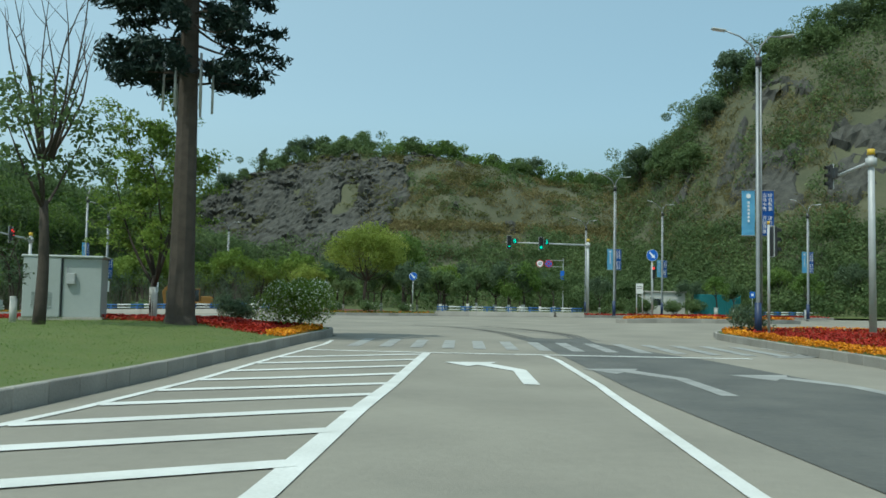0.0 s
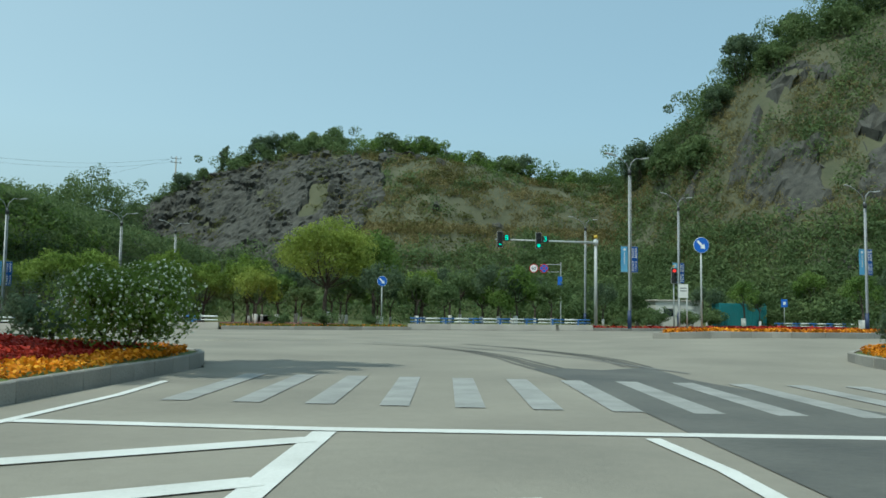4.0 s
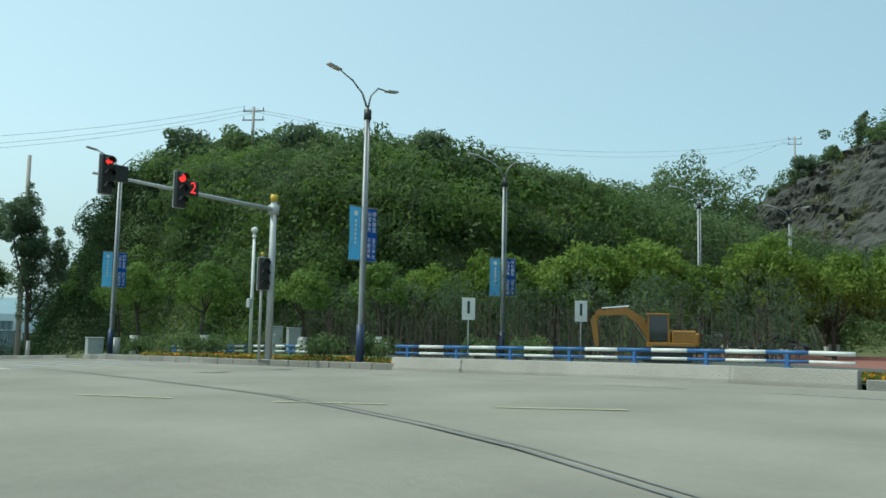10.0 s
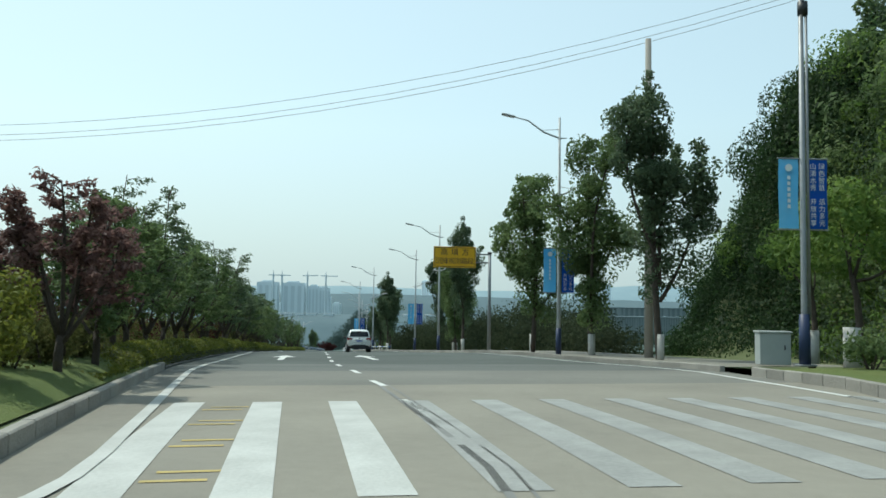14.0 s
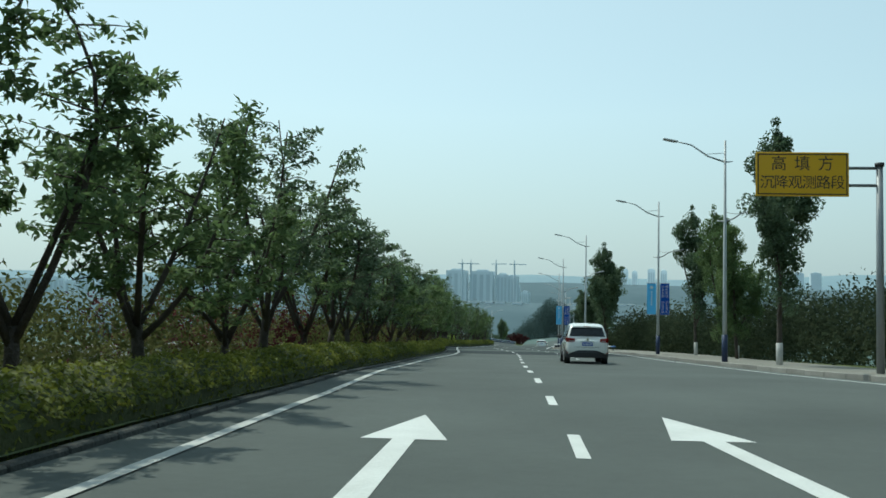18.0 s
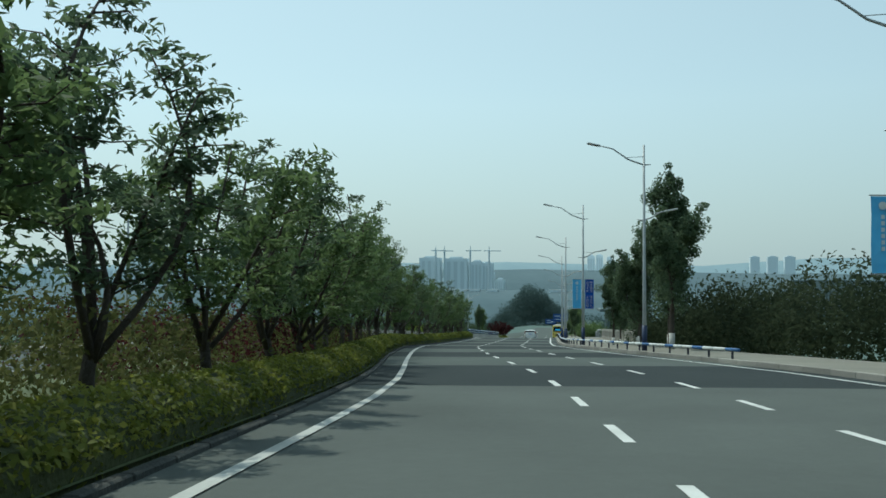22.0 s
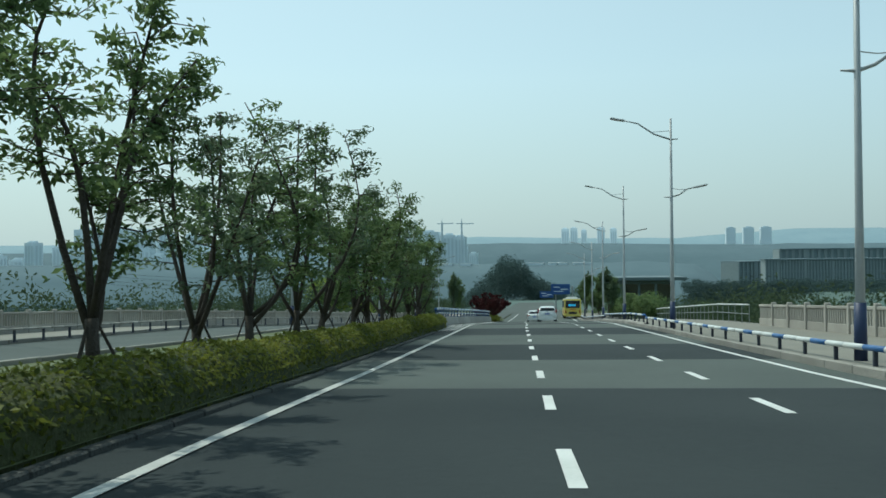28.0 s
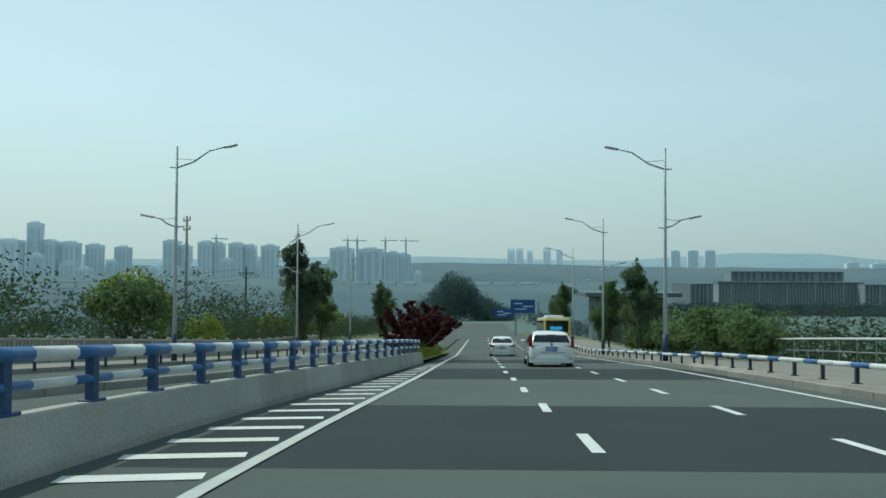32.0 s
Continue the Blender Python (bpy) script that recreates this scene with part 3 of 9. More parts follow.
sheet("road", [lerp_row(tuple(down(x, -9)[:2]), tuple(down(x, 9)[:2]), 2)[::-1] for x in xs], M_ROAD_PALE, 0.0, "far end of the road in the valley", "road")


# ---- road paint ----
def stripe(name, pts, width, material, label="", category="road marking", lift=0.006):
    """A painted line along points (x, y)."""
    v, f = [], []
    dense = []
    for (ax, ay), (bx, by) in zip(pts, pts[1:]):
        n = max(1, int(math.hypot(bx - ax, by - ay) / 1.2))
        dense += [(ax + (bx - ax) * k / n, ay + (by - ay) * k / n) for k in range(n)]
    dense.append(pts[-1])
    for i, (x, y) in enumerate(dense):
        a, b = dense[max(i - 1, 0)], dense[min(i + 1, len(dense) - 1)]
        d = Vector((b[0] - a[0], b[1] - a[1])).normalized() * width / 2
        for s in (-1, 1):
            px, py = x - s * d.y, y + s * d.x
            v.append((px, py, float(road_z(px, py)) + lift))
    f = [(2 * i, 2 * i + 2, 2 * i + 3, 2 * i + 1) for i in range(len(dense) - 1)]
    f = [q[::-1] for q in f]
    return tagged(part_of(name, pydata(name, v, f), material), label or "painted white line on asphalt", category, kind="structure")


def blob(name, outline, material, label, lift=0.005):
    return fan(name, outline, material, lift, label, "road marking", step=4)


# hatched area on the approach
def hatch_left(y):
    return float(np.interp(y, [-20, 10.6, 20, 28.4, 31], [-4.9, -6.35, -7.35, -8.05, -8.5]))


def hatch_right(y):
    return float(np.interp(y, [-20, 6.2, 11.7, 25.2], [0.2, -2.2, -2.8, -4.0]))


stripe("hatch_border_line", [(hatch_left(y), y) for y in (-20, -5, 10.6, 20, 28.4, 31)], 0.16, M_WHITE_PAINT)
stripe("hatch_border_line", [(hatch_right(y), y) for y in (-20, -5, 6.2, 11.7, 25.2)], 0.26, M_WHITE_PAINT)
for k in range(19):
    y = 24.6 - 2.15 * k
    yl = y - 2.75
    stripe("hatch_stripe", [(hatch_left(yl) + 0.05, yl), (hatch_right(y) - 0.05, y)], 0.36, M_WHITE_PAINT, lift=0.009)
stripe("lane_line", [(4.2, -20), (1.5, 7), (0.75, 16.7), (-0.1, 23.6), (-0.5, 25.4)], 0.17, M_WHITE_PAINT)
stripe("stop_line", [(-7.7, 25.35), (-4, 25.4), (2.5, 26.0), (5.6, 26.4)], 0.28, M_WHITE_PAINT)
for k in range(15):
    x = -7.55 + 1.07 * k
    stripe("zebra_stripe", [(x + 0.62, 27.9), (x, 33.2)], 0.42, M_FADED_PAINT, "faded white zebra stripe on the crossing")


def arrow(x, y, turn, shape, material=M_WHITE_PAINT):
    m = pose(x, y, 0, 0, 0, turn)
    pts = [(m @ Vector((px, py, 0))) for px, py in shape]
    return blob("lane_arrow", [(p.x, p.y) for p in pts], material, "white lane arrow painted on asphalt", 0.007)


LEFT_ARROW = [(-0.12, 0), (0.2, 0), (0.2, 3.4), (-0.55, 5.2), (-0.35, 5.75), (-1.75, 5.5), (-1.15, 4.2), (-0.9, 4.7), (-0.12, 3.1)]
AHEAD_ARROW = [(-0.13, 0), (0.13, 0), (0.13, 3.9), (0.5, 3.9), (0, 6.4), (-0.5, 3.9), (-0.13, 3.9)]
arrow(-0.6, 16.6, 7, LEFT_ARROW)
arrow(2.9, 15.6, 7, LEFT_ARROW, M_FADED_PAINT)
arrow(6.2, 15.0, 7, LEFT_ARROW, M_FADED_PAINT)
for k in range(3):
    stripe("zebra_stripe", [(6.5 + 0.9 * k, 27.5 + 1.3 * k), (10.5 + 0.9 * k, 29.5 + 1.3 * k)], 0.5, M_FADED_PAINT, "faded white zebra stripe on the slip lane")
# dark damp track of water along the right lanes
blob("damp_track", [(4.6, -20), (2.6, 7), (1.2, 17), (0.1, 25), (-0.75, 31.2), (-1.4, 34.3), (-2.0, 36.7), (-1.1, 37.0), (-0.3, 36.6), (0.4, 37.4), (1.0, 38.2), (1.3, 34.2), (2.2, 31), (4.2, 25), (6.2, 16), (8.2, 6), (9, -20)], M_ASPHALT_DAMP, "dark damp track on the asphalt", 0.003)
WET_A = [(-1.55, 36.7, 0.9), (-2.15, 39.0, 0.85), (-2.6, 40.9, 0.75), (-3.6, 43.9, 0.65), (-4.2, 45.4, 0.55), (-6.0, 48.5, 0.45), (-9.0, 50.4, 0.3)]
WET_B = [(0.7, 38.0, 0.75), (0.3, 41.4, 0.7), (-0.65, 44.4, 0.65), (-2.5, 48.4, 0.5), (-5.0, 52.0, 0.35)]


def wet_band(line):
    """Damp tyre tracks side by side that narrow as they dry, with ragged edges."""
    for o, k0 in ((-0.42, 0.2), (-0.12, 0.13), (0.12, 0.26), (0.44, 0.15)):
        a, b = [], []
        for i in range((len(line) - 1) * 6 + 1):
            f = i / 6
            x, y, w = (float(np.interp(f, range(len(line)), [q[c] for q in line])) for c in range(3))
            k = min(int(f), len(line) - 2)
            d = Vector((line[k + 1][0] - line[k][0], line[k + 1][1] - line[k][1])).normalized()
            m = w * (o + 0.05 * rnd2(x, y, 2.0, 33.0))
            x, y, w = x - d.y * m, y + d.x * m, w * k0 * (1 + 0.4 * rnd2(x, y, 0.7, 31.0 + o))
            a.append((x - d.y * w / 2, y + d.x * w / 2))
            b.append((x + d.y * w / 2, y - d.x * w / 2))
        sheet("damp_track", [[p, ((p[0] + q[0]) / 2, (p[1] + q[1]) / 2), q] for p, q in zip(a, b)], M_ASPHALT_WET, 0.004, "dark damp tyre track on the asphalt", "road marking")


wet_band(WET_A)
wet_band(WET_B)
stripe("tyre_mark", [(1.6, 36), (-0.6, 42), (-4.6, 48.4), (-9.3, 52.6)], 0.14, M_SKID, "dark tyre mark curving across the crossing")
TURN = [(-9.0, 50.4), (-12.4, 52.0), (-14.9, 53.6), (-17.5, 55.0), (-21.3, 56.4), (-24.1, 57.15), (-26.8, 57.8), (-30.3, 58.5), (-34.8, 58.85), (-39.3, 59.0), (-44.1, 58.9), (-48.0, 58.5), (-58, 56.6)]
for o, w in ((0.16, 0.08), (0.36, 0.035)):
    stripe("tyre_mark", [(x, y + o) for x, y in TURN], w, M_SKID, "dark tyre mark curving across the crossing")
# yellow guide dashes through the crossing
for a, b in (((-13.3, 54.3), (-11.9, 55.6)), ((-16.0, 50.9), (-14.5, 52.7)), ((-18.7, 47.6), (-17.2, 49.2)), ((-26.9, 59.1), (-28.7, 57.8)), ((-30.7, 56.7), (-32.9, 55.6)), ((-35.0, 54.5), (-37.0, 53.4)), ((-25.2, 60.2), (-23.4, 61.6))):
    stripe("guide_dash", [a, b], 0.17, M_CREAM_PAINT, "worn pale yellow guide dash on the crossing")
for k in range(7):
    x = -8 - 4.6 * k
    stripe("guide_dash", [(x, 70.5 - 0.62 * k + 4.2 * math.exp(-k)), (x - 2.4, 70.1 - 0.62 * k + 4.2 * math.exp(-k - 0.5))], 0.12, M_FADED_PAINT, "faded white dash on the crossing")

# downhill road: zebra, edge lines, lane dashes, arrows, hatching
for k in range(15):
    a, b = down(-46.1, 0.64 + 1.07 * k), down(-53.3, 0.82 + 1.17 * k)
    stripe("zebra_stripe", [(a.x, a.y), (b.x, b.y)], 0.45, M_WORN_PAINT if k < 3 else M_FADED_PAINT, "white zebra stripe across the downhill road")
for k in range(4):
    a, b = down(-46.9 - 1.75 * k, 0.92 + 0.05 * k), down(-46.9 - 1.75 * k, 1.44 + 0.06 * k)
    for o in (0.0, 0.4):
        stripe("painted_mark", [(a.x - o, a.y), (b.x - o, b.y)], 0.09, M_YELLOW_PAINT, "yellow painted characters between zebra stripes")
xs = list(np.arange(-48, -332, -5.0))
LINE_X = [-190, -176, -137, -130, -122, -117, -109, -104, -92, -84, -74, -62, -57]
LINE_D = [0.15, 0.1, 0.1, 0.0, 0.15, 0.16, -0.05, -0.15, -0.2, 0.1, 0.2, 0.1, 0.25]
stripe("edge_line", [(-44.0, 54.95), (-44.7, 55.25), (-45.6, 55.52)], 0.2, M_YELLOW_PAINT, "yellow line round the median nose")
stripe("edge_line", [(-44.15, 51.0), (-44.25, 53.3), (-44.65, 54.3), (-44.93, 54.67), (-45.29, 55.02), (-45.83, 55.28), (-46.5, 55.36), (-47.2, 55.3), (-48.4, 55.06), (-50, 54.66), (-52.5, 54.02)] + [tuple(down(x, float(np.interp(x, LINE_X, LINE_D)))[:2]) for x in xs if x < -54], 0.16, M_WORN_PAINT, "white edge line along the median kerb", lift=0.016)
stripe("edge_line", [tuple(down(x, right_kerb(x) - 0.75)[:2]) for x in list(np.arange(-52, -332, -5.0))], 0.15, M_WHITE_PAINT, "white edge line along the outer kerb")
dash_x = [-51.7 - 4.965 * k - float(np.interp(k, [5, 8, 11, 14], [0.0, 1.4, 1.4, 0.0])) for k in range(58)]
for x in dash_x:
    side = float(np.interp(x, [-240, -230, -225, -220, -205, -175, -140, -120, -85, -60, -50], [2.9, 3.2, 3.42, 3.65, 3.62, 3.8, 3.72, 3.95, 4.1, 4.5, 4.1]))
    for d, o in ((side, 0.0), (side + 3.02, 0.35)):
        if d < right_kerb(x) - 1.5 and not (d > 5 and x > -112):
            a, b = down(x + o, d), down(x + o - 1.8, d)
            stripe("lane_dash", [(a.x, a.y), (b.x, b.y)], 0.15, M_WHITE_PAINT, "short white lane dash on asphalt")
for x, d in ((-73.6, 2.3), (-74.2, 6.15)):
    p = down(x, d)
    arrow(p.x, p.y, down_turn(x) + (0 if d < 3 else 4), AHEAD_ARROW)
for k in range(34):
    x = -208.0 - 1.35 * k
    if x < -250:
        break
    w = float(np.interp(x, [-250, -236, -222, -208], [0.3, 0.9, 1.3, 1.1]))
    a, b = down(x - 0.0, -0.05), down(x + 0.25, -w)
    stripe("hatch_stripe", [(a.x, a.y), (b.x, b.y)], 0.36, M_WHITE_PAINT, "white hatching beside the median barrier", lift=0.009)
sheet("road", [lerp_row(tuple(down(x, -float(np.interp(x, [-253, -238, -222, -206], [0.95, 1.3, 1.8, 1.5])))[:2]), tuple(down(x, -0.9)[:2]), 1)[::-1] for x in np.arange(-205, -254, -3.0)], M_ROAD_PALE, -0.002, "asphalt shoulder beside the median barrier", "road")

random.seed(57)

# ---- kerbs, islands, beds ----
def resample(pts, step):
    """Points along a line (x, y), about step metres apart, so that they end where the line ends."""
    total = sum(math.hypot(b[0] - a[0], b[1] - a[1]) for a, b in zip(pts, pts[1:]))
    step = total / max(1, round(total / step)) - 1e-5
    out, left = [Vector(pts[0])], step
    for a, b in zip(pts, pts[1:]):
        a, b = Vector(a), Vector(b)
        n = (b - a).length
        at = left
        while at <= n:
            out.append(a + (b - a) * at / n)
            at += step
        left = at - n
    return out


def stone_mesh(name, length, width, height, soft=0.02):
    bm = bmesh.new()
    add_box(bm, (0, 0, height / 2 - 0.12), (length - 0.012, width, height + 0.24), bevel=soft)
    me = bpy.data.meshes.new(name)
    bm.to_mesh(me)
    bm.free()
    return me


def kerb_line(pts, height, label, step=1.0, width=0.16, material=M_KERB, name="kerb"):
    """A kerb of single stones laid end to end along a line."""
    rows = resample(pts, step)
    base = thing(name, (rows[0].x, rows[0].y, float(road_z(*rows[0]))), label, "kerb", kind="structure")
    me = stone_mesh("kerb_stone", step, width, height)
    me.materials.append(material)
    inv = base.matrix_world.inverted()
    for a, b in zip(rows, rows[1:]):
        c = (a + b) / 2
        za, zb = float(road_z(*a)), float(road_z(*b))
        d = b - a
        m = Matrix.Translation((c.x, c.y, (za + zb) / 2 + random.uniform(-0.008, 0.008)))
        m = m @ Euler((0, -math.atan2(zb - za, d.length), math.atan2(d.y, d.x) + random.uniform(-0.006, 0.006))).to_matrix().to_4x4()
        ob = new("kerb_stone", me)
        ob.parent = base
        ob.matrix_basis = inv @ m
    return base


LEFT_KERB = [(-5.6, -40), (-6.05, 0), (-7.05, 10), (-8.1, 18), (-9.0, 28), (-9.5, 34.5), (-10.1, 36.6), (-11.4, 37.9), (-14, 38.6), (-30, 38.7), (-44, 38.5)]
kerb_line(LEFT_KERB, 0.3, "weathered stone kerb round the lawn island")
lawn = [(-5.75, -40), (-6.2, 0), (-7.2, 10), (-8.25, 18), (-9.15, 28), (-9.65, 34.5), (-10.25, 36.5), (-11.5, 37.75), (-14, 38.45), (-30, 38.55), (-44, 38.35), (-62, 33.5), (-62, -40)]
fan("lawn", lawn, M_GRASS, 0.27, "mown green lawn behind the kerb", "lawn", step=2)
RIGHT_KERB = [(9.3, -30), (9.2, 0), (8.9, 14), (8.4, 23.5), (7.8, 30), (7.3, 36), (7.0, 40), (7.4, 43), (8.8, 45.4), (12, 46.6), (22, 48.2), (45, 52)]
kerb_line(RIGHT_KERB, 0.28, "weathered stone kerb round the red flower island")
fan("flower_island", [(9.45, -30), (9.35, 0), (9.05, 14), (8.55, 23.5), (7.95, 30), (7.45, 36), (7.15, 40), (7.55, 42.9), (8.9, 45.2), (12, 46.4), (22, 48.0), (45, 51.8), (45, -30)], M_GRASS, 0.25, "planted island beside the slip lane", "lawn", step=4)
FAR_ISLAND = [(17.0, 64.5), (14.0, 61.0), (10.6, 59.2), (7.0, 58.7), (4.5, 58.2), (3.7, 59.0), (4.3, 60.8), (7.0, 63.8), (11.0, 66.6), (15.5, 67.2), (17.0, 65.9), (17.0, 64.5)]
kerb_line(FAR_ISLAND, 0.28, "pale stone kerb round the far flower island")
fan("flower_island", [(16.8, 64.6), (13.9, 61.3), (10.5, 59.5), (7.0, 59.0), (4.6, 58.5), (4.0, 59.1), (4.6, 60.6), (7.2, 63.5), (11.1, 66.3), (15.4, 66.9), (16.8, 65.8)], M_GRASS, 0.25, "far planted island of the crossing", "lawn", step=4)
kerb_line(FAR_KERB[1:4], 0.25, "stone kerb along the far side of the crossing")
kerb_line([FAR_KERB[5], FAR_KERB[6], FAR_KERB[7]], 0.25, "stone kerb in front of the far flower bed")
kerb_line([FAR_KERB[9], FAR_KERB[10], FAR_KERB[11], FAR_KERB[12], FAR_KERB[13]], 0.25, "stone kerb in front of the roadside flower bed")
fan("verge", [(62, 112.3), (30, 100.3), (9, 90.8), (2, 86.3), (-5, 82.7), (-11.5, 78.9), (-17, 75.1), (-23.5, 72.1), (-31, 71.1), (-39.5, 69.7), (-46.7, 67.2), (-53.5, 66.0), (-58, 66.7), (-63, 66.4), (-66, 74), (-50, 76), (-40, 76), (-26, 77), (-16, 84), (-4, 92), (8, 100), (28, 110), (60, 122)], M_GRASS, 0.2, "grass verge and planting behind the far kerb", "verge", step=4)
fan("yard", [(-52, 76), (-40, 76), (-27, 77), (-20, 82), (-20, 100), (-30, 112), (-46, 112), (-52, 95)], M_RED_PAVING, 0.06, "red brick paved yard behind the barrier", "paving", step=6)
fan("yard", [(-57, 74.5), (-40, 75.2), (-27, 76.5), (-24, 82), (-40, 92), (-53, 90)], M_ROAD_PALE, 0.09, "asphalt yard behind the barrier", "road", step=6)

# median of the downhill road
med_x = list(np.arange(-46, -254, -3.0))
med_edge = [tuple(down(x, float(np.interp(x, [-70, -50], [-0.8, -0.5])))[:2]) for x in med_x]
med_back = [tuple(down(x, inner(x))[:2]) for x in med_x]
nose = [(med_back[0][0] + 0.6, med_back[0][1] + 1.5), (-44.5, 50.4), (-44.45, 52.9), (-44.85, 53.95), (-45.4, 54.5)]
kerb_line(nose + [p for p in med_edge if p[0] > -64], 0.2, "stone kerb round the nose of the planted median")
kerb_line([p for p in med_edge if -207 < p[0] < -62], 0.07, "low grimy stone kerb of the planted median, darkened for hedge shade", material=M_KERB_DARK)
kerb_line([p for p in med_back if p[0] > -252], 0.22, "stone kerb on the far side of the planted median", step=2.0)
rows = [lerp_row(tuple(down(x, inner(x) + 0.1)[:2]), tuple(down(x, float(np.interp(x, [-70, -50], [-0.9, -0.6])))[:2]), 3)[::-1] for x in med_x if x > -209]
sheet("median", rows, M_GROUND, 0.1, "planted median of the downhill road", "lawn")
rows = []
for x in np.arange(-47.5, -66.1, -1.5):
    a, b = down(x, -0.85), down(x, -5.2)
    rows.append([(a.x + (b.x - a.x) * f, a.y + (b.y - a.y) * f) for f in (0, 0.12, 0.3, 0.6, 1.0)])
swell = sheet("median_swell", rows, M_GRASS, 0.13, "grassed swell of earth along the median nose", "lawn")
for i, v in enumerate(swell.data.vertices):
    v.co.z += (0.0, 0.26, 0.42, 0.45, -0.1)[i % 5] * float(np.interp(i // 5, [0, 3, 10, 12], [0, 1, 1, 0.2]))
fan("median", [med_edge[0], med_back[0]] + nose[1:], M_GRASS, 0.2, "grassy nose of the median", "lawn", step=3)
rows = [lerp_row(tuple(down(x, inner(x) + 0.1)[:2]), tuple(down(x, -1.85)[:2]), 2)[::-1] for x in np.arange(-207, -254, -3.0)]
sheet("median", rows, M_ROAD_PALE, 0.02, "bare asphalt strip behind the median wall", "road")
rows = [lerp_row(tuple(down(x, inner(x) + 0.1)[:2]), tuple(down(x, -0.6)[:2]), 1)[::-1] for x in np.arange(-252, -284, -3.0)]
sheet("median", rows, M_GRASS, 0.2, "far end of the median with a red bush", "lawn")

# pavement beside the downhill road
out_x = list(np.arange(-62, -332, -4.0))
kerb_line([tuple(down(x, right_kerb(x))[:2]) for x in out_x], 0.18, "stone kerb along the outer lane", step=1.5)
sheet("pavement", [lerp_row(tuple(down(x, right_kerb(x) + 0.08)[:2]), tuple(down(x, right_kerb(x) + (4.6 if x > -180 else 6.2))[:2]), 2)[::-1] for x in out_x], M_PAVING, 0.15, "sandy paved footway beside the road", "pavement")
sheet("verge", [lerp_row(tuple(down(x, right_kerb(x) + (4.6 if x > -180 else 6.2))[:2]), tuple(down(x, right_kerb(x) + 16)[:2]), 2)[::-1] for x in out_x if -190 < x < -94], M_GRASS, 0.1, "rough grass behind the footway", "verge", z_of=lambda x, y: ground_z(x, y))
kerb_line([tuple(down(x, inner(x) - 8.0)[:2]) for x in np.arange(-50, -332, -5.0)], 0.18, "stone kerb outside the uphill carriageway", step=3.0)
sheet("verge", [lerp_row(tuple(down(x, inner(x) - 13)[:2]), tuple(down(x, inner(x) - 8.1)[:2]), 2)[::-1] for x in np.arange(-50, -332, -5.0)], M_PAVING, 0.12, "footway outside the uphill carriageway", "pavement")


# ---- barriers and rails ----
def jersey_mesh(length, height, width):
    bm = bmesh.new()
    prof = [(-width / 2, -0.1), (width / 2, -0.1), (width / 2, 0.1), (width * 0.3, height), (-width * 0.3, height), (-width / 2, 0.1)]
    a = [bm.verts.new((-length / 2 + 0.01, y, z)) for y, z in prof]
    b = [bm.verts.new((length / 2 - 0.01, y, z)) for y, z in prof]
    bm.faces.new(a[::-1])
    bm.faces.new(b)
    for i in range(6):
        bm.faces.new((a[i], a[(i + 1) % 6], b[(i + 1) % 6], b[i]))
    bmesh.ops.recalc_face_normals(bm, faces=bm.faces)
    bmesh.ops.bevel(bm, geom=bm.edges[:], offset=0.015, segments=1, affect="EDGES")
    me = bpy.data.meshes.new("barrier_block")
    bm.to_mesh(me)
    bm.free()
    me.materials.append(M_CONCRETE)
    return me


def along(a, b):
    d = Vector(b) - Vector(a)
    return Matrix.Translation((Vector(a) + Vector(b)) / 2) @ d.to_track_quat("X", "Z").to_matrix().to_4x4()


def rail_run(name, pts, wall, label, block=3.4, rails=((0.42, 0.075), (0.2, 0.055)), post_step=2.0, post=(0.14, 0.1), lift=0.0, stone=M_CONCRETE, posts=M_RAIL_BLUE, tubes_of=None):
    """Concrete blocks with a blue and white tubular rail on posts; pts is the line on the ground."""
    at = resample(pts, 0.5)
    base = thing(name, (at[0].x, at[0].y, float(road_z(*at[0]))), label, "barrier", "roadside barriers")
    inv = base.matrix_world.inverted()

    def p3(v, h):
        return Vector((v.x, v.y, float(road_z(v.x, v.y)) + h + lift))

    if wall > 0:
        me = jersey_mesh(block, wall, 0.42)
        me.materials[0] = stone
        rows = resample(pts, block)
        for a, b in zip(rows, rows[1:]):
            ob = new("barrier_block", me)
            ob.parent = base
            ob.matrix_basis = inv @ along(p3(a, 0), p3(b, 0))
    bm = bmesh.new()
    add_box(bm, (0, 0, rails[0][0] / 2), (post[0], post[1], rails[0][0]), bevel=0.012)
    add_box(bm, (0, 0, 0.015), (post[0] * 1.9, post[1] * 1.9, 0.03))
    pm = bpy.data.meshes.new("post")
    bm.to_mesh(pm)
    bm.free()
    pm.materials.append(posts)
    for k, v in enumerate(resample(pts, post_step / 4)):
        if k % 4 != 1:
            continue
        ob = new("post", pm)
        ob.parent = base
        ob.matrix_basis = inv @ Matrix.Translation(p3(v, wall - 0.005))
    colour_len = post_step / 2
    rows = resample(pts, colour_len)
    for h, r in rails:
        tubes = []
        for m in tubes_of or (M_RAIL_BLUE, M_RAIL_WHITE):
            bm = bmesh.new()
            add_tube(bm, [(-colour_len / 2, 0, 0), (colour_len / 2, 0, 0)], [r, r], 8)
            me = bpy.data.meshes.new("rail")
            bm.to_mesh(me)
            bm.free()
            me.materials.append(m)
            me.shade_smooth()
            tubes.append(me)
        for k, (a, b) in enumerate(zip(rows, rows[1:])):
            ob = new("rail", tubes[k % 2 if rails[0][1] != 0.062 else (1 if k % 3 else 0)])
            ob.parent = base
            ob.matrix_basis = inv @ along(p3(a, wall + h), p3(b, wall + h))
    return base


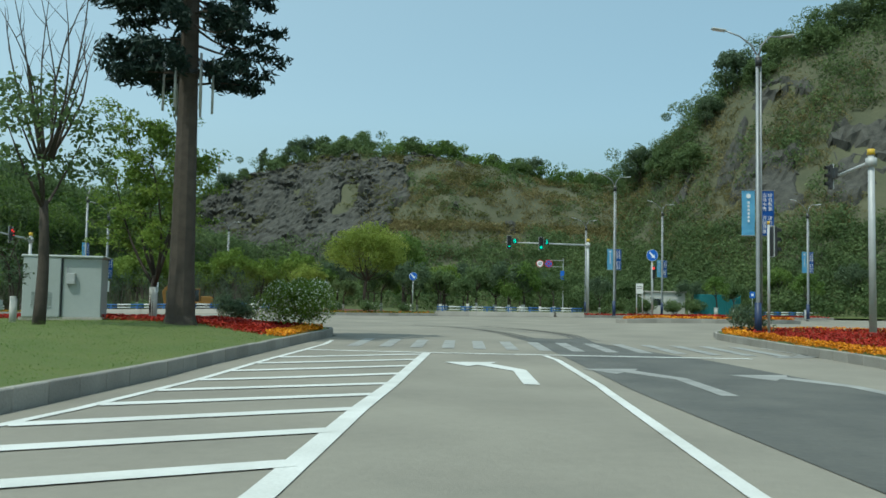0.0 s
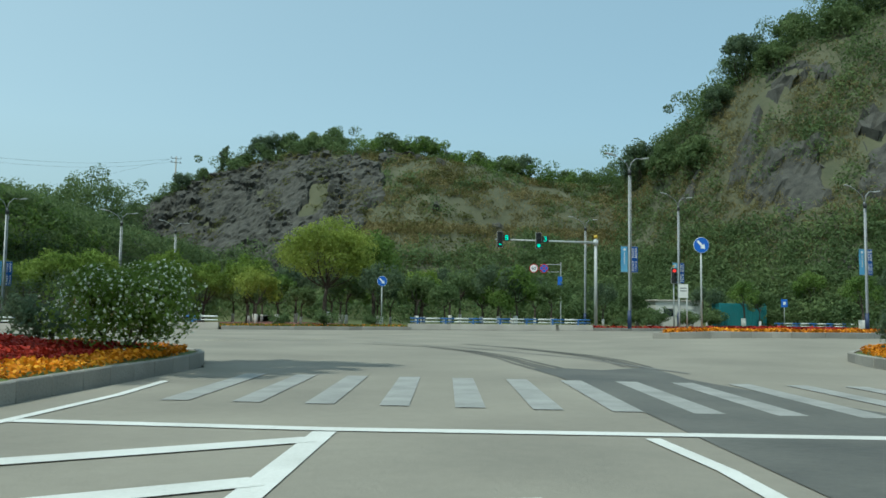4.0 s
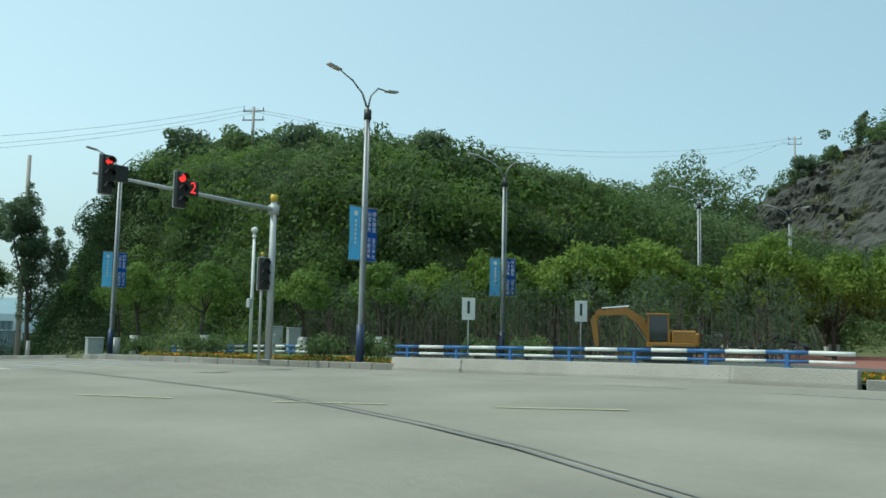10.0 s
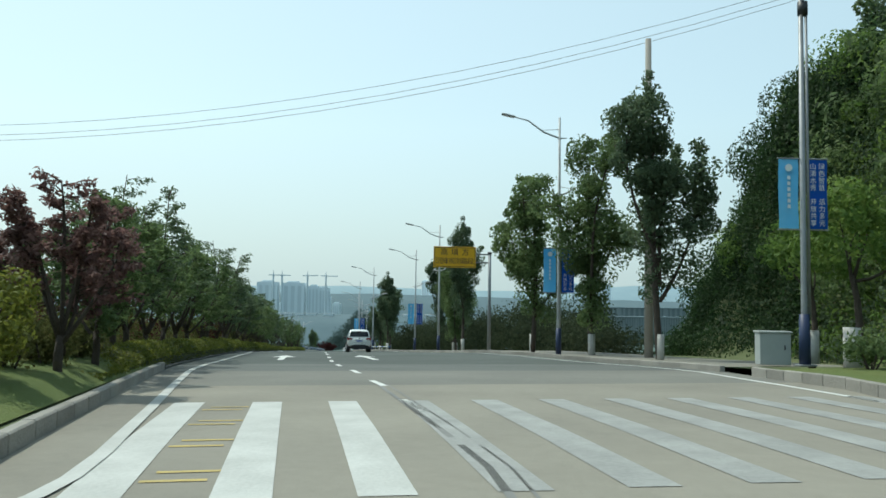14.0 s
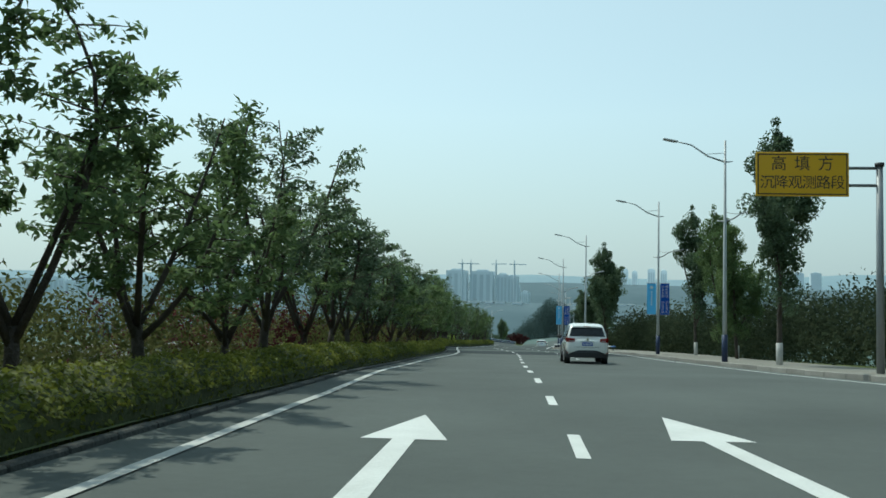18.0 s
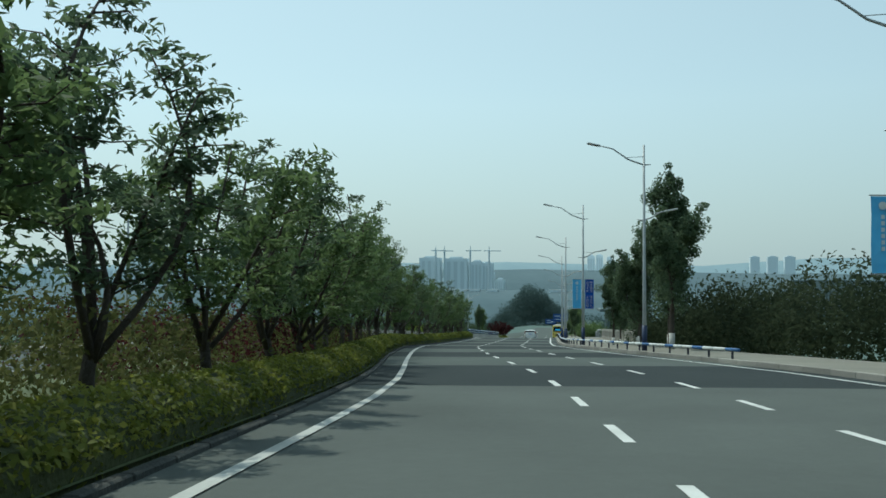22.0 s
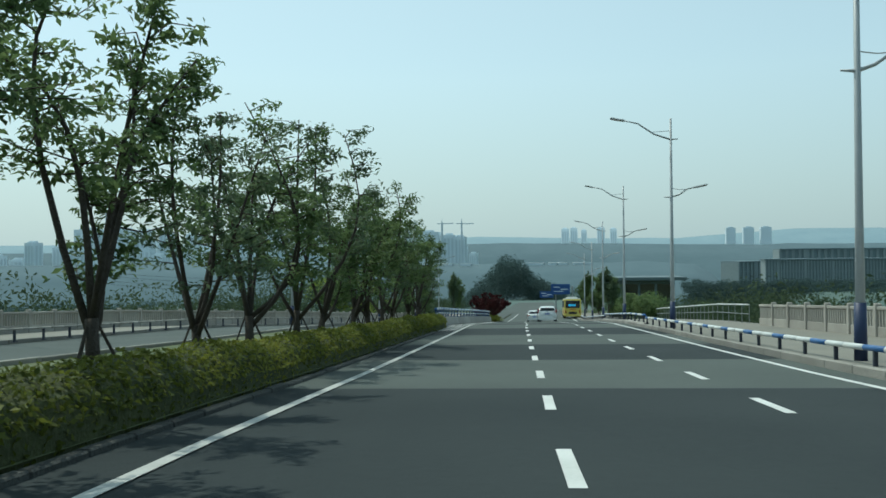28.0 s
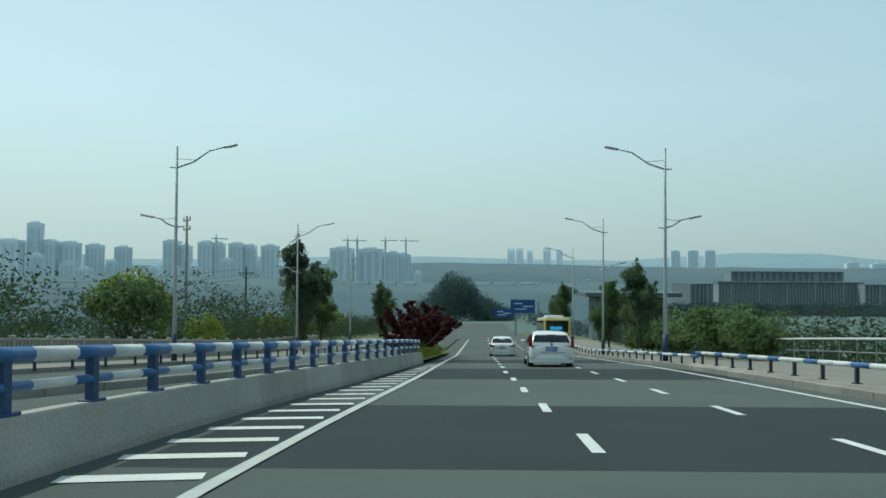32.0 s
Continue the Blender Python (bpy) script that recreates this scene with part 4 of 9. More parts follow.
rail_run("barrier", [(-39.6, 69.5), (-31, 71.0), (-23.8, 71.9)], 0.48, "concrete block barrier with blue and white rails", rails=((0.4, 0.06), (0.16, 0.045)), post_step=2.3, post=(0.12, 0.09))
rail_run("barrier", [(-11.6, 78.7), (-5, 82.4), (2, 86.0)], 0.48, "concrete block barrier with blue and white rails", rails=((0.4, 0.06), (0.16, 0.045)), post_step=2.3, post=(0.12, 0.09))
rail_run("barrier", [(-68, 73.5), (-60, 73.2), (-52, 73.6)], 0.0, "low blue and white rail behind the flower bed", rails=((0.65, 0.07), (0.38, 0.055)))
rail_run("barrier", [(22, 108), (34, 112), (50, 118)], 0.0, "low blue and white rail at the foot of the hill", rails=((0.65, 0.07), (0.38, 0.055)))
wall_x = [-213, -215.5, -218, -222, -226, -231, -236, -244, -252]
wall_d = [-1.6, -1.65, -1.7, -1.75, -1.7, -1.55, -1.4, -1.15, -0.95]
rail_run("barrier", [tuple(down(x, d)[:2]) for x, d in zip(wall_x, wall_d)], 0.55, "median concrete wall with stout blue and white rails", rails=((0.52, 0.075), (0.24, 0.05)), post_step=1.7, post=(0.13, 0.1), posts=M_RAIL_NAVY)
rail_run("barrier", [tuple(down(x, right_kerb(x) + 0.3)[:2]) for x in np.arange(-132, -215, -4.0)], 0.0, "low blue and white tubular rail along the kerb", rails=((0.4, 0.062),), post_step=2.0, lift=0.1, posts=M_RAIL_POST, post=(0.1, 0.08))
rail_run("barrier", [tuple(down(x, right_kerb(x) + 0.25)[:2]) for x in np.arange(-212, -246, -4.0)], 0.24, "low sandy kerb wall with a blue and white rail", rails=((0.4, 0.062),), post_step=1.9, stone=M_KERB, block=9.0, posts=M_RAIL_POST, post=(0.1, 0.08))
rail_run("barrier", [tuple(down(x, right_kerb(x) + 0.3)[:2]) for x in np.arange(-244, -290, -4.0)], 0.0, "low blue and white tubular rail along the kerb", rails=((0.4, 0.062),), lift=0.1, posts=M_RAIL_POST, post=(0.1, 0.08))
rail_run("barrier", [tuple(down(x, inner(x) - 7.6)[:2]) for x in np.arange(-140, -290, -5.0)], 0.0, "low weathered rail along the uphill carriageway", rails=((0.5, 0.05),), lift=0.1, posts=M_RAIL_POST, post=(0.1, 0.08), tubes_of=(M_CONCRETE, M_CONCRETE))


# ---- balustrades ----
def balustrade(pts, label, height=1.15, solid=True):
    rows = resample(pts, 2.4)
    base = thing("balustrade", (rows[0].x, rows[0].y, float(road_z(*rows[0]))), label, "railing", "stone balustrades")
    inv = base.matrix_world.inverted()
    bm = bmesh.new()
    add_box(bm, (0, 0, height / 2), (0.22, 0.22, height + 0.1), bevel=0.02)
    pm = bpy.data.meshes.new("post")
    bm.to_mesh(pm)
    bm.free()
    pm.materials.append(M_CONCRETE)
    for a, b in zip(rows, rows[1:]):
        pa = Vector((a.x, a.y, float(road_z(*a)) + 0.1))
        pb = Vector((b.x, b.y, float(road_z(*b)) + 0.1))
        ob = new("post", pm)
        ob.parent = base
        ob.matrix_basis = inv @ Matrix.Translation(pa)
        d = (pb - pa)
        bm = bmesh.new()
        add_box(bm, (0, 0, 0.2), (d.length - 0.22, 0.1, 0.4), bevel=0.01)
        add_box(bm, (0, 0, height - 0.12), (d.length - 0.22, 0.14, 0.12), bevel=0.02)
        if solid:
            for k in range(9):
                add_box(bm, (-d.length / 2 + 0.28 + k * (d.length - 0.56) / 8, 0, height / 2 + 0.12), (0.09, 0.08, height - 0.5))
        ob = part("panel", bm, M_CONCRETE, base)
        ob.matrix_basis = inv @ along(pa, pb)
    return base


balustrade([tuple(down(x, right_kerb(x) + 5.6)[:2]) for x in np.arange(-170, -210.5, -3.0)], "weathered stone balustrade beside the footway")


def pipe_railing(pts, label, height=1.05):
    """Thin uprights under a pale pipe handrail and a lower pipe."""
    rows = resample(pts, 1.6)
    base = thing("pipe_railing", (rows[0].x, rows[0].y, float(road_z(*rows[0]))), label, "railing", "pipe railings")
    inv = base.matrix_world.inverted()
    me = []
    for r, ln in ((0.022, height), (0.04, 1.6), (0.022, 1.6)):
        bm = bmesh.new()
        add_tube(bm, [(0, 0, 0), (0, 0, ln)] if ln == height else [(-ln / 2, 0, 0), (ln / 2, 0, 0)], [r, r], 6)
        m = bpy.data.meshes.new("rail")
        bm.to_mesh(m)
        bm.free()
        m.materials.append(M_RAIL_WHITE if r == 0.04 else M_STEEL)
        me.append(m)
    for a, b in zip(rows, rows[1:]):
        pa = Vector((a.x, a.y, float(road_z(*a)) + 0.12))
        pb = Vector((b.x, b.y, float(road_z(*b)) + 0.12))
        for name, m, at in (("post", me[0], Matrix.Translation(pa)), ("handrail", me[1], along(pa + Vector((0, 0, height)), pb + Vector((0, 0, height)))), ("rail", me[2], along(pa + Vector((0, 0, 0.55)), pb + Vector((0, 0, 0.55))))):
            ob = new(name, m)
            ob.parent = base
            ob.matrix_basis = inv @ at
    return base


pipe_railing([tuple(down(x, right_kerb(x) + float(np.interp(x, [-300, -211], [6.6, 5.6])))[:2]) for x in np.arange(-211, -300, -3.0)], "pale pipe railing beside the bridge footway")
balustrade([tuple(down(x, inner(x) - 13.2)[:2]) for x in np.arange(-196, -300, -3.0)], "pale stone balustrade outside the uphill carriageway")

# ---- plants ----
def leaf_mesh(name, pts, size, seed, normals=None, droop=0.0, slim=0.45, spread=1.0):
    """One small folded leaf at each point; it faces its normal, more or less, and may hang."""
    rng = np.random.default_rng(seed)
    pts = np.asarray(pts, float)
    n = len(pts)
    nrm = rng.normal(size=(n, 3)) * spread
    if normals is not None:
        nrm = nrm * 0.55 + np.asarray(normals)
    nrm /= np.linalg.norm(nrm, axis=1)[:, None] + 1e-9
    ax = np.cross(nrm, rng.normal(size=(n, 3)))
    ax[:, 2] -= droop
    ax -= nrm * (ax * nrm).sum(1)[:, None]
    ax /= np.linalg.norm(ax, axis=1)[:, None] + 1e-9
    side = np.cross(nrm, ax)
    s = (size * rng.uniform(0.65, 1.35, n))[:, None]
    base = pts - ax * s * 0.5
    tip = pts + ax * s * 0.5
    l = pts + side * s * slim * 0.5 + nrm * s * 0.12
    r = pts - side * s * slim * 0.5 + nrm * s * 0.12
    v = np.stack([base, r, tip, l], 1).reshape(-1, 3)
    me = bpy.data.meshes.new(name)
    me.vertices.add(4 * n)
    me.vertices.foreach_set("co", v.ravel())
    me.loops.add(4 * n)
    me.loops.foreach_set("vertex_index", np.arange(4 * n, dtype=np.int32))
    me.polygons.add(n)
    me.polygons.foreach_set("loop_start", np.arange(0, 4 * n, 4, dtype=np.int32))
    me.polygons.foreach_set("loop_total", np.full(n, 4, dtype=np.int32))
    me.update(calc_edges=True)
    return me


def shell(rng, c, r, n, squash=0.8, fill=0.45):
    """Points and outward normals about the skin of a leafy clump."""
    d = rng.normal(size=(n, 3))
    d /= np.linalg.norm(d, axis=1)[:, None]
    k = (1 - fill * rng.random(n) ** 2)[:, None]
    return np.asarray(c) + d * k * r * np.array([1, 1, squash]), d


def limb(bm, rng, a, b, r0, r1, bend=0.12, n=4, seg=6):
    a, b = Vector(a), Vector(b)
    off = Vector(rng.normal(size=3)) * (b - a).length * bend
    pts = [a.lerp(b, k / n) + off * math.sin(math.pi * k / n) for k in range(n + 1)]
    add_tube(bm, pts, [r0 + (r1 - r0) * k / n for k in range(n + 1)], seg)
    return pts


def tree_thing(name, bark, leaves, leaf_material, at, label, group="", bark_material=M_BARK, wash=0.0):
    t = thing(name, at, label, "tree", group)
    tr = part("trunk", bark, bark_material, t, smooth=True)
    part_of("crown", leaves, leaf_material, t)
    if wash:
        bm = bmesh.new()
        r = max(math.hypot(v.co.x, v.co.y) for v in tr.data.vertices if v.co.z < 0.5) + 0.012
        add_tube(bm, [(0, 0, -0.1), (0, 0, wash)], [r, r], 10)
        part("limewash", bm, M_LIMEWASH, t, "white limewashed foot of the trunk", True)
    return t


def vase_tree(seed, h=6.6, leaf=0.2, stems=6, per=64, wide=2.5):
    """A young street tree: a short trunk, forking stems, and tiers of drooping leaf sprays at the twig ends."""
    rng = np.random.default_rng(seed)
    bm = bmesh.new()
    k0 = h / 7.5
    limb(bm, rng, (0, 0, -0.2), (0.03, 0.02, 0.2 * h), 0.13 * k0 ** 0.5, 0.1 * k0 ** 0.5, 0.03, 3, 8)
    pts, nr = [], []
    for k in range(stems):
        a = 2 * math.pi * (k + rng.uniform(-0.3, 0.3)) / stems
        mid = k == 0
        out = wide * (0.15 if mid else rng.uniform(0.45, 0.85))
        top = h * (1.0 if mid else rng.uniform(0.66, 0.95))
        s = limb(bm, rng, (0.02, 0.02, h * (0.19 if k % 2 else 0.15)), (out * math.cos(a), out * math.sin(a), top), 0.065 * k0 ** 0.5, 0.012, 0.09, 6, 6)
        for j in range(15):
            f = 0.3 + 0.7 * ((j + rng.random()) / 15)
            i = min(int(f * 6), 5)
            p = s[i].lerp(s[i + 1], f * 6 - i)
            b = a + rng.uniform(-1.6, 1.6) if not mid else rng.uniform(0, 6.28)
            ln = rng.uniform(0.55, 1.5) * (1.2 - 0.72 * f) * k0 * (1.25 if mid else 1.0)
            e = p + Vector((math.cos(b) * ln, math.sin(b) * ln, rng.uniform(0.0, 0.45) * k0))
            limb(bm, rng, p, e, 0.016, 0.005, 0.12, 2, 4)
            for g in (1.05, 0.72, 0.4):
                q = p.lerp(e, g)
                c, d = shell(rng, q, rng.uniform(0.22, 0.42) * k0, per // 3, 0.6, 0.8)
                pts.append(c + np.array([0, 0, -0.06]))
                nr.append(d)
    lean = np.tile([0.0, 0.0, 0.75], (sum(len(p) for p in pts), 1))
    return bm, leaf_mesh("crown", np.vstack(pts), leaf, seed, lean, 0.7, 0.4)


def column_tree(seed, h=8.5, wide=1.5, leaf=0.18, clumps=64, per=150):
    """A lopped camphor: straight stems with dense leaf tufts all the way up and a few thin leaders above them."""
    rng = np.random.default_rng(seed)
    bm = bmesh.new()
    pts, nr = [], []
    lean = rng.uniform(-0.3, 0.3, 2)
    stems = [limb(bm, rng, (0, 0, -0.2), (lean[0], lean[1], h * 0.86), 0.15, 0.03, 0.02, 8, 8)]
    turn = rng.uniform(0, 6.28)
    for k in range(3):
        a = turn + 2.1 * k + rng.uniform(-0.4, 0.4)
        w = wide * rng.uniform(0.75, 1.05)
        stems.append(limb(bm, rng, (0, 0, h * (0.2 + 0.06 * k)), (w * math.cos(a), w * math.sin(a), h * rng.uniform(0.55, 0.88)), 0.08, 0.02, 0.07, 8, 6))
    for k in range(clumps):
        s = stems[(0, 1, 2, 3, 0)[k % 5]]
        i = int(rng.integers(2, 9)) if k % 5 == 0 else int(rng.integers(3, 9))
        p = s[i]
        a = rng.uniform(0, 6.28)
        w = wide * rng.uniform(0.05, 0.42)
        c = p + Vector((w * math.cos(a), w * math.sin(a), rng.uniform(-0.35, 0.4)))
        limb(bm, rng, p, c, 0.03, 0.01, 0.08, 2, 4)
        q, d = shell(rng, c, rng.uniform(0.35, 0.75), per, rng.uniform(0.75, 1.15), 0.5)
        pts.append(q)
        nr.append(d)
    for k in range(3):
        s = stems[k]
        b = s[8]
        e = b + Vector((rng.uniform(-0.45, 0.45), rng.uniform(-0.45, 0.45), h * rng.uniform(0.05, 0.12)))
        t = limb(bm, rng, b, e, 0.022, 0.006, 0.06, 4, 4)
        for v in t[1:]:
            q, d = shell(rng, v + Vector(rng.normal(size=3)) * 0.12, rng.uniform(0.18, 0.34), per // 3, 1.0, 0.8)
            pts.append(q)
            nr.append(d)
    return bm, leaf_mesh("crown", np.vstack(pts), leaf, seed, np.vstack(nr) * 0.7, 0.4, 0.48)


def dome_tree(seed, h=8.5, wide=4.2, leaf=0.28, clumps=60, per=90, foot=2.4, squash=0.62):
    """A spreading tree: forked limbs under a domed crown of clumps with gaps."""
    rng = np.random.default_rng(seed)
    bm = bmesh.new()
    limb(bm, rng, (0, 0, -0.3), (0, 0, foot * 1.35), 0.2 * h / 8, 0.12 * h / 8, 0.03, 4, 9)
    pts, nr = [], []
    mid = (h + foot) / 2
    for k in range(clumps):
        d = rng.normal(size=3)
        d /= np.linalg.norm(d)
        if d[2] < -0.55:
            d[2] *= -0.5
        r = rng.uniform(0.55, 1.0) ** 0.5
        c = Vector((d[0] * wide * r * 0.82, d[1] * wide * r * 0.82, mid + d[2] * (h - foot) * 0.5 * r * 0.85))
        if k % 8 == 0:
            limb(bm, rng, (0, 0, foot * 1.25), c, 0.06, 0.015, 0.12, 4, 5)
        q, dn = shell(rng, c, wide * rng.uniform(0.17, 0.3), per, squash + 0.1, 0.5)
        pts.append(q)
        nr.append(dn)
    return bm, leaf_mesh("crown", np.vstack(pts), leaf, seed, np.vstack(nr), 0.3, 0.55)


def at_ground(x, y, lift=0.0):
    return (x, y, ground_z(x, y) + lift)


def planted(kinds, places, lift, spread=(0.85, 1.15), hills=True, slim=1.0):
    """Sets copies of the given trees at places (x, y)."""
    for i, (x, y) in enumerate(places):
        ob = kinds[i % len(kinds)]
        s = random.uniform(*spread)
        z = ground_z(x, y) if hills else float(road_z(x, y))
        m = Matrix.Translation((x, y, z + lift)) @ Matrix.Rotation(random.uniform(0, 6.28), 4, "Z") @ Matrix.Diagonal((s * slim, s * slim, s * random.uniform(0.92, 1.08), 1))
        copy_thing(ob, m)


def first(ob, x, y, lift, turn=0.0, hills=True):
    z = ground_z(x, y) if hills else float(road_z(x, y))
    ob.matrix_basis = Matrix.Translation((x, y, z + lift)) @ Matrix.Rotation(turn, 4, "Z")
    return ob


# median trees: one row that rises out of the back of the hedge
def row_d(x):
    return float(np.interp(x, [-72, -60], [-2.4, -1.9])) + random.uniform(-0.2, 0.2)


median_trees = []
for k in range(4):
    bm, lv = vase_tree(20 + k, h=(5.7, 5.0, 5.4, 5.2)[k], leaf=0.15, stems=(6, 7, 6, 6)[k], per=57, wide=(1.9, 2.0, 1.85, 1.95)[k])
    t = tree_thing("street_tree", bm, lv, M_LEAF_MID if k % 2 else M_LEAF_DARK, (0, 0, 0), "slim multi-stemmed green tree on the median", "median trees")
    x = -66.8 - 3.5 * k
    p = down(x, row_d(x))
    first(t, p.x, p.y, 0.15, k, False)
    median_trees.append(t)
spots = []
x = -66.8 - 3.5 * 4
while x > -215:
    p = down(x + random.uniform(-0.35, 0.35), row_d(x))
    spots.append((p.x, p.y))
    x -= 3.5
for p in spots:
    if p[0] > -128:
        planted([random.choice(median_trees)], [p], 0.1, (0.86, 1.1), False, 1.06)
airy_trees = []
for k, p in enumerate([p for p in spots if p[0] <= -128][:3]):
    bm, lv = vase_tree(30 + k, (5.7, 6.1, 5.9)[k], 0.15, (6, 5, 6)[k], 51, 1.95)
    t = tree_thing("street_tree", bm, lv, M_LEAF_DARK if k % 2 else M_LEAF_MID, (0, 0, 0), "open-crowned multi-stemmed tree on the median", "median trees")
    first(t, p[0], p[1], 0.1, k, False)
    airy_trees.append(t)
for p in [p for p in spots if p[0] <= -128][3:]:
    k = float(np.interp(p[0], [-216, -200], [0.78, 1.0]))
    planted([random.choice(airy_trees)], [p], 0.1, (k * 0.86, k * 1.08), False)
# stakes that prop the young trees
stake_bm = bmesh.new()
for a in (0.3, 2.4, 4.5):
    add_tube(stake_bm, [(0.6 * math.cos(a), 0.6 * math.sin(a), -0.05), (0.08 * math.cos(a), 0.08 * math.sin(a), 1.05)], [0.025, 0.02], 6)
stake0 = None
for x, y in spots:
    if x > -150:
        continue
    if stake0 is None:
        stake0 = thing("tree_stakes", (x, y, float(road_z(x, y)) + 0.18), "three dark timber stakes propping a young tree", "stakes", "tree stakes")
        part("stake", stake_bm, M_BARK, stake0)
    else:
        copy_thing(stake0, Matrix.Translation((x, y, float(road_z(x, y)) + 0.18)) @ Matrix.Rotation(random.uniform(0, 6), 4, "Z"))


def stuff(name, me, material, label, category):
    return tagged(part_of(name, me, material), label, category, kind="stuff")


def scatter_clumps(rng, centres, r, per, squash=0.75):
    P, N = [], []
    for c in centres:
        q, d = shell(rng, c, r * rng.uniform(0.6, 1.4), per, squash, 0.4)
        P.append(q)
        N.append(d)
    return np.vstack(P), np.vstack(N)


# hedge along the median: a lumpy core and its leaves
rng = np.random.default_rng(7)
hx = np.arange(-56, -213.0, -0.6)
prof = [(-1.0, -0.1), (-0.98, 0.3), (-1.1, 0.55), (-1.35, 0.7), (-1.7, 0.76), (-2.05, 0.7), (-2.35, 0.45), (-2.45, -0.1)]
hv, hf = [], []
for x in hx:
    for d, z in prof:
        k = float(np.interp(x, [-150, -120, -62.5, -58.5], [1, 0.86, 0.9, 0.1])) + 0.22 * rnd2(x, d, 2.3) + 0.12 * rnd2(x, d, 0.8)
        p = down(x, d * (0.97 + 0.06 * rnd2(x, 0, 3, 5.0)), 0.12 + (z - 0.12) * k)
        hv.append(tuple(p))
n = len(prof)
hf = [(j * n + i, j * n + i + 1, (j + 1) * n + i + 1, (j + 1) * n + i) for j in range(len(hx) - 1) for i in range(n - 1)]
hedge = thing("hedge", tuple(down(-56, -3)), "clipped yellow-green hedge along the median", "hedge", kind="stuff")
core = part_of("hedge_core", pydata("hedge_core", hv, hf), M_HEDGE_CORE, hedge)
core.matrix_basis = hedge.matrix_world.inverted()
ha = np.array(hv).reshape(len(hx), n, 3)
j, i = rng.integers(0, len(hx) - 1, 150000), np.minimum(rng.integers(0, n, 150000), n - 2)
fu, fv = rng.random((150000, 1)), rng.random((150000, 1))
hp = (ha[j, i] * (1 - fu) + ha[j + 1, i] * fu) * (1 - fv) + (ha[j, i + 1] * (1 - fu) + ha[j + 1, i + 1] * fu) * fv
hn = np.cross(ha[j, i + 1] - ha[j, i], ha[j + 1, i] - ha[j, i])
hn *= np.sign(hn[:, 2:3] + 0.4 * (hn[:, 1:2] > 0)) / (np.linalg.norm(hn, axis=1)[:, None] + 1e-9)
hp += hn * rng.uniform(-0.03, 0.1, (150000, 1))
ob = part_of("hedge_leaves", leaf_mesh("hedge_leaves", hp, 0.09, 3, hn * 0.6 + np.array([0, 0, 0.35]), 0, 0.55), M_LEAF_HEDGE, hedge)
ob.matrix_basis = hedge.matrix_world.inverted()
# low red and green shrubs behind the hedge
cs = [tuple(down(x + rng.uniform(-1, 1), rng.uniform(-6.4, -2.5), 0.3 + rng.random() ** 1.1 * float(np.interp(x, [-152, -135, -120, -66, -58], [0.3, 0.8, 1.35, 1.45, 0.7])))) for x in np.arange(-57, -156, -0.062)]
P, N = scatter_clumps(rng, cs, 0.58, 62, 0.95)
half = (np.floor(P[:, 0] / 5.0 + P[:, 1] / 3.0).astype(int) % 4) == 0
stuff("shrub_bed", leaf_mesh("shrub_bed", P[~half], 0.12, 4, N[~half]), M_LEAF_OLIVE, "loose olive-green shrubs under the median trees", "shrubs")
stuff("shrub_bed", leaf_mesh("shrub_bed", P[half], 0.12, 5, N[half]), M_LEAF_RED, "dark red-leaved shrubs under the median trees", "shrubs")


# crossing: planting of the islands
def bush(seed, r, h, leaf, per, material, label, name="shrub", flowers=0):
    rng = np.random.default_rng(seed)
    cs = [(rng.uniform(-0.6, 0.6) * r, rng.uniform(-0.6, 0.6) * r, h * rng.uniform(0.3, 0.75)) for k in range(14)]
    P, N = scatter_clumps(rng, cs, r * 0.48, per // 14, h / r * 0.55)
    P[:, 2] = np.maximum(P[:, 2], 0.02)
    t = thing(name, (0, 0, 0), label, "shrub")
    for k in range(5):
        a = k * 1.3
        bm = bmesh.new()
        limb(bm, rng, (0.05 * math.cos(a), 0.05 * math.sin(a), -0.1), (0.5 * r * math.cos(a), 0.5 * r * math.sin(a), h * 0.6), 0.03, 0.01, 0.1, 3, 5)
        part("stem", bm, M_BARK, t)
    part_of("foliage", leaf_mesh("foliage", P, leaf, seed, N, 0.2, 0.5), material, t)
    if flowers:
        k = rng.permutation(len(P))[:flowers]
        part_of("blossom", leaf_mesh("blossom", P[k] * [1.05, 1.05, 1.02], leaf * 0.55, seed + 1, N[k], 0, 0.9), M_PETAL_WHITE, t, "clusters of small white flowers")
    return t


first(bush(51, 1.55, 2.5, 0.13, 7600, M_LEAF_FRESH, "large rounded shrub full of white blossom", flowers=2300), -10.9, 34.0, 0.25, 0, False)
first(bush(52, 1.0, 1.35, 0.14, 2000, M_LEAF_DARK, "dark green rounded shrub in the red flower bed"), -14.6, 37.0, 0.25, 0, False)
sh = bush(53, 0.75, 1.0, 0.12, 1400, M_LEAF_MID, "low rounded green shrub in a flower bed")
first(sh, -20.6, 75.6, 0.2, 0, False)
sh["group"] = "bed shrubs"
planted([sh], [(-17.6, 77.2), (-14.6, 79.2), (-42.3, 70.6), (-45.0, 69.9), (-52.6, 68.6), (-56.6, 69.2), (-63.3, 69.4), (-41.0, 78.5), (-45.5, 79.5), (4.5, 90), (7.5, 92)], 0.2, (0.9, 1.35), False)
first(bush(54, 1.0, 1.3, 0.13, 1800, M_LEAF_DARK, "dense dark shrub at the tip of the red flower island"), 8.7, 41.6, 0.25, 0, False)
rb = bush(55, 0.95, 1.7, 0.09, 4200, M_LEAF_HEDGE, "clipped round yellow-green shrub on the median nose")
first(rb, -51.7, 51.9, 0.45, 0, False)
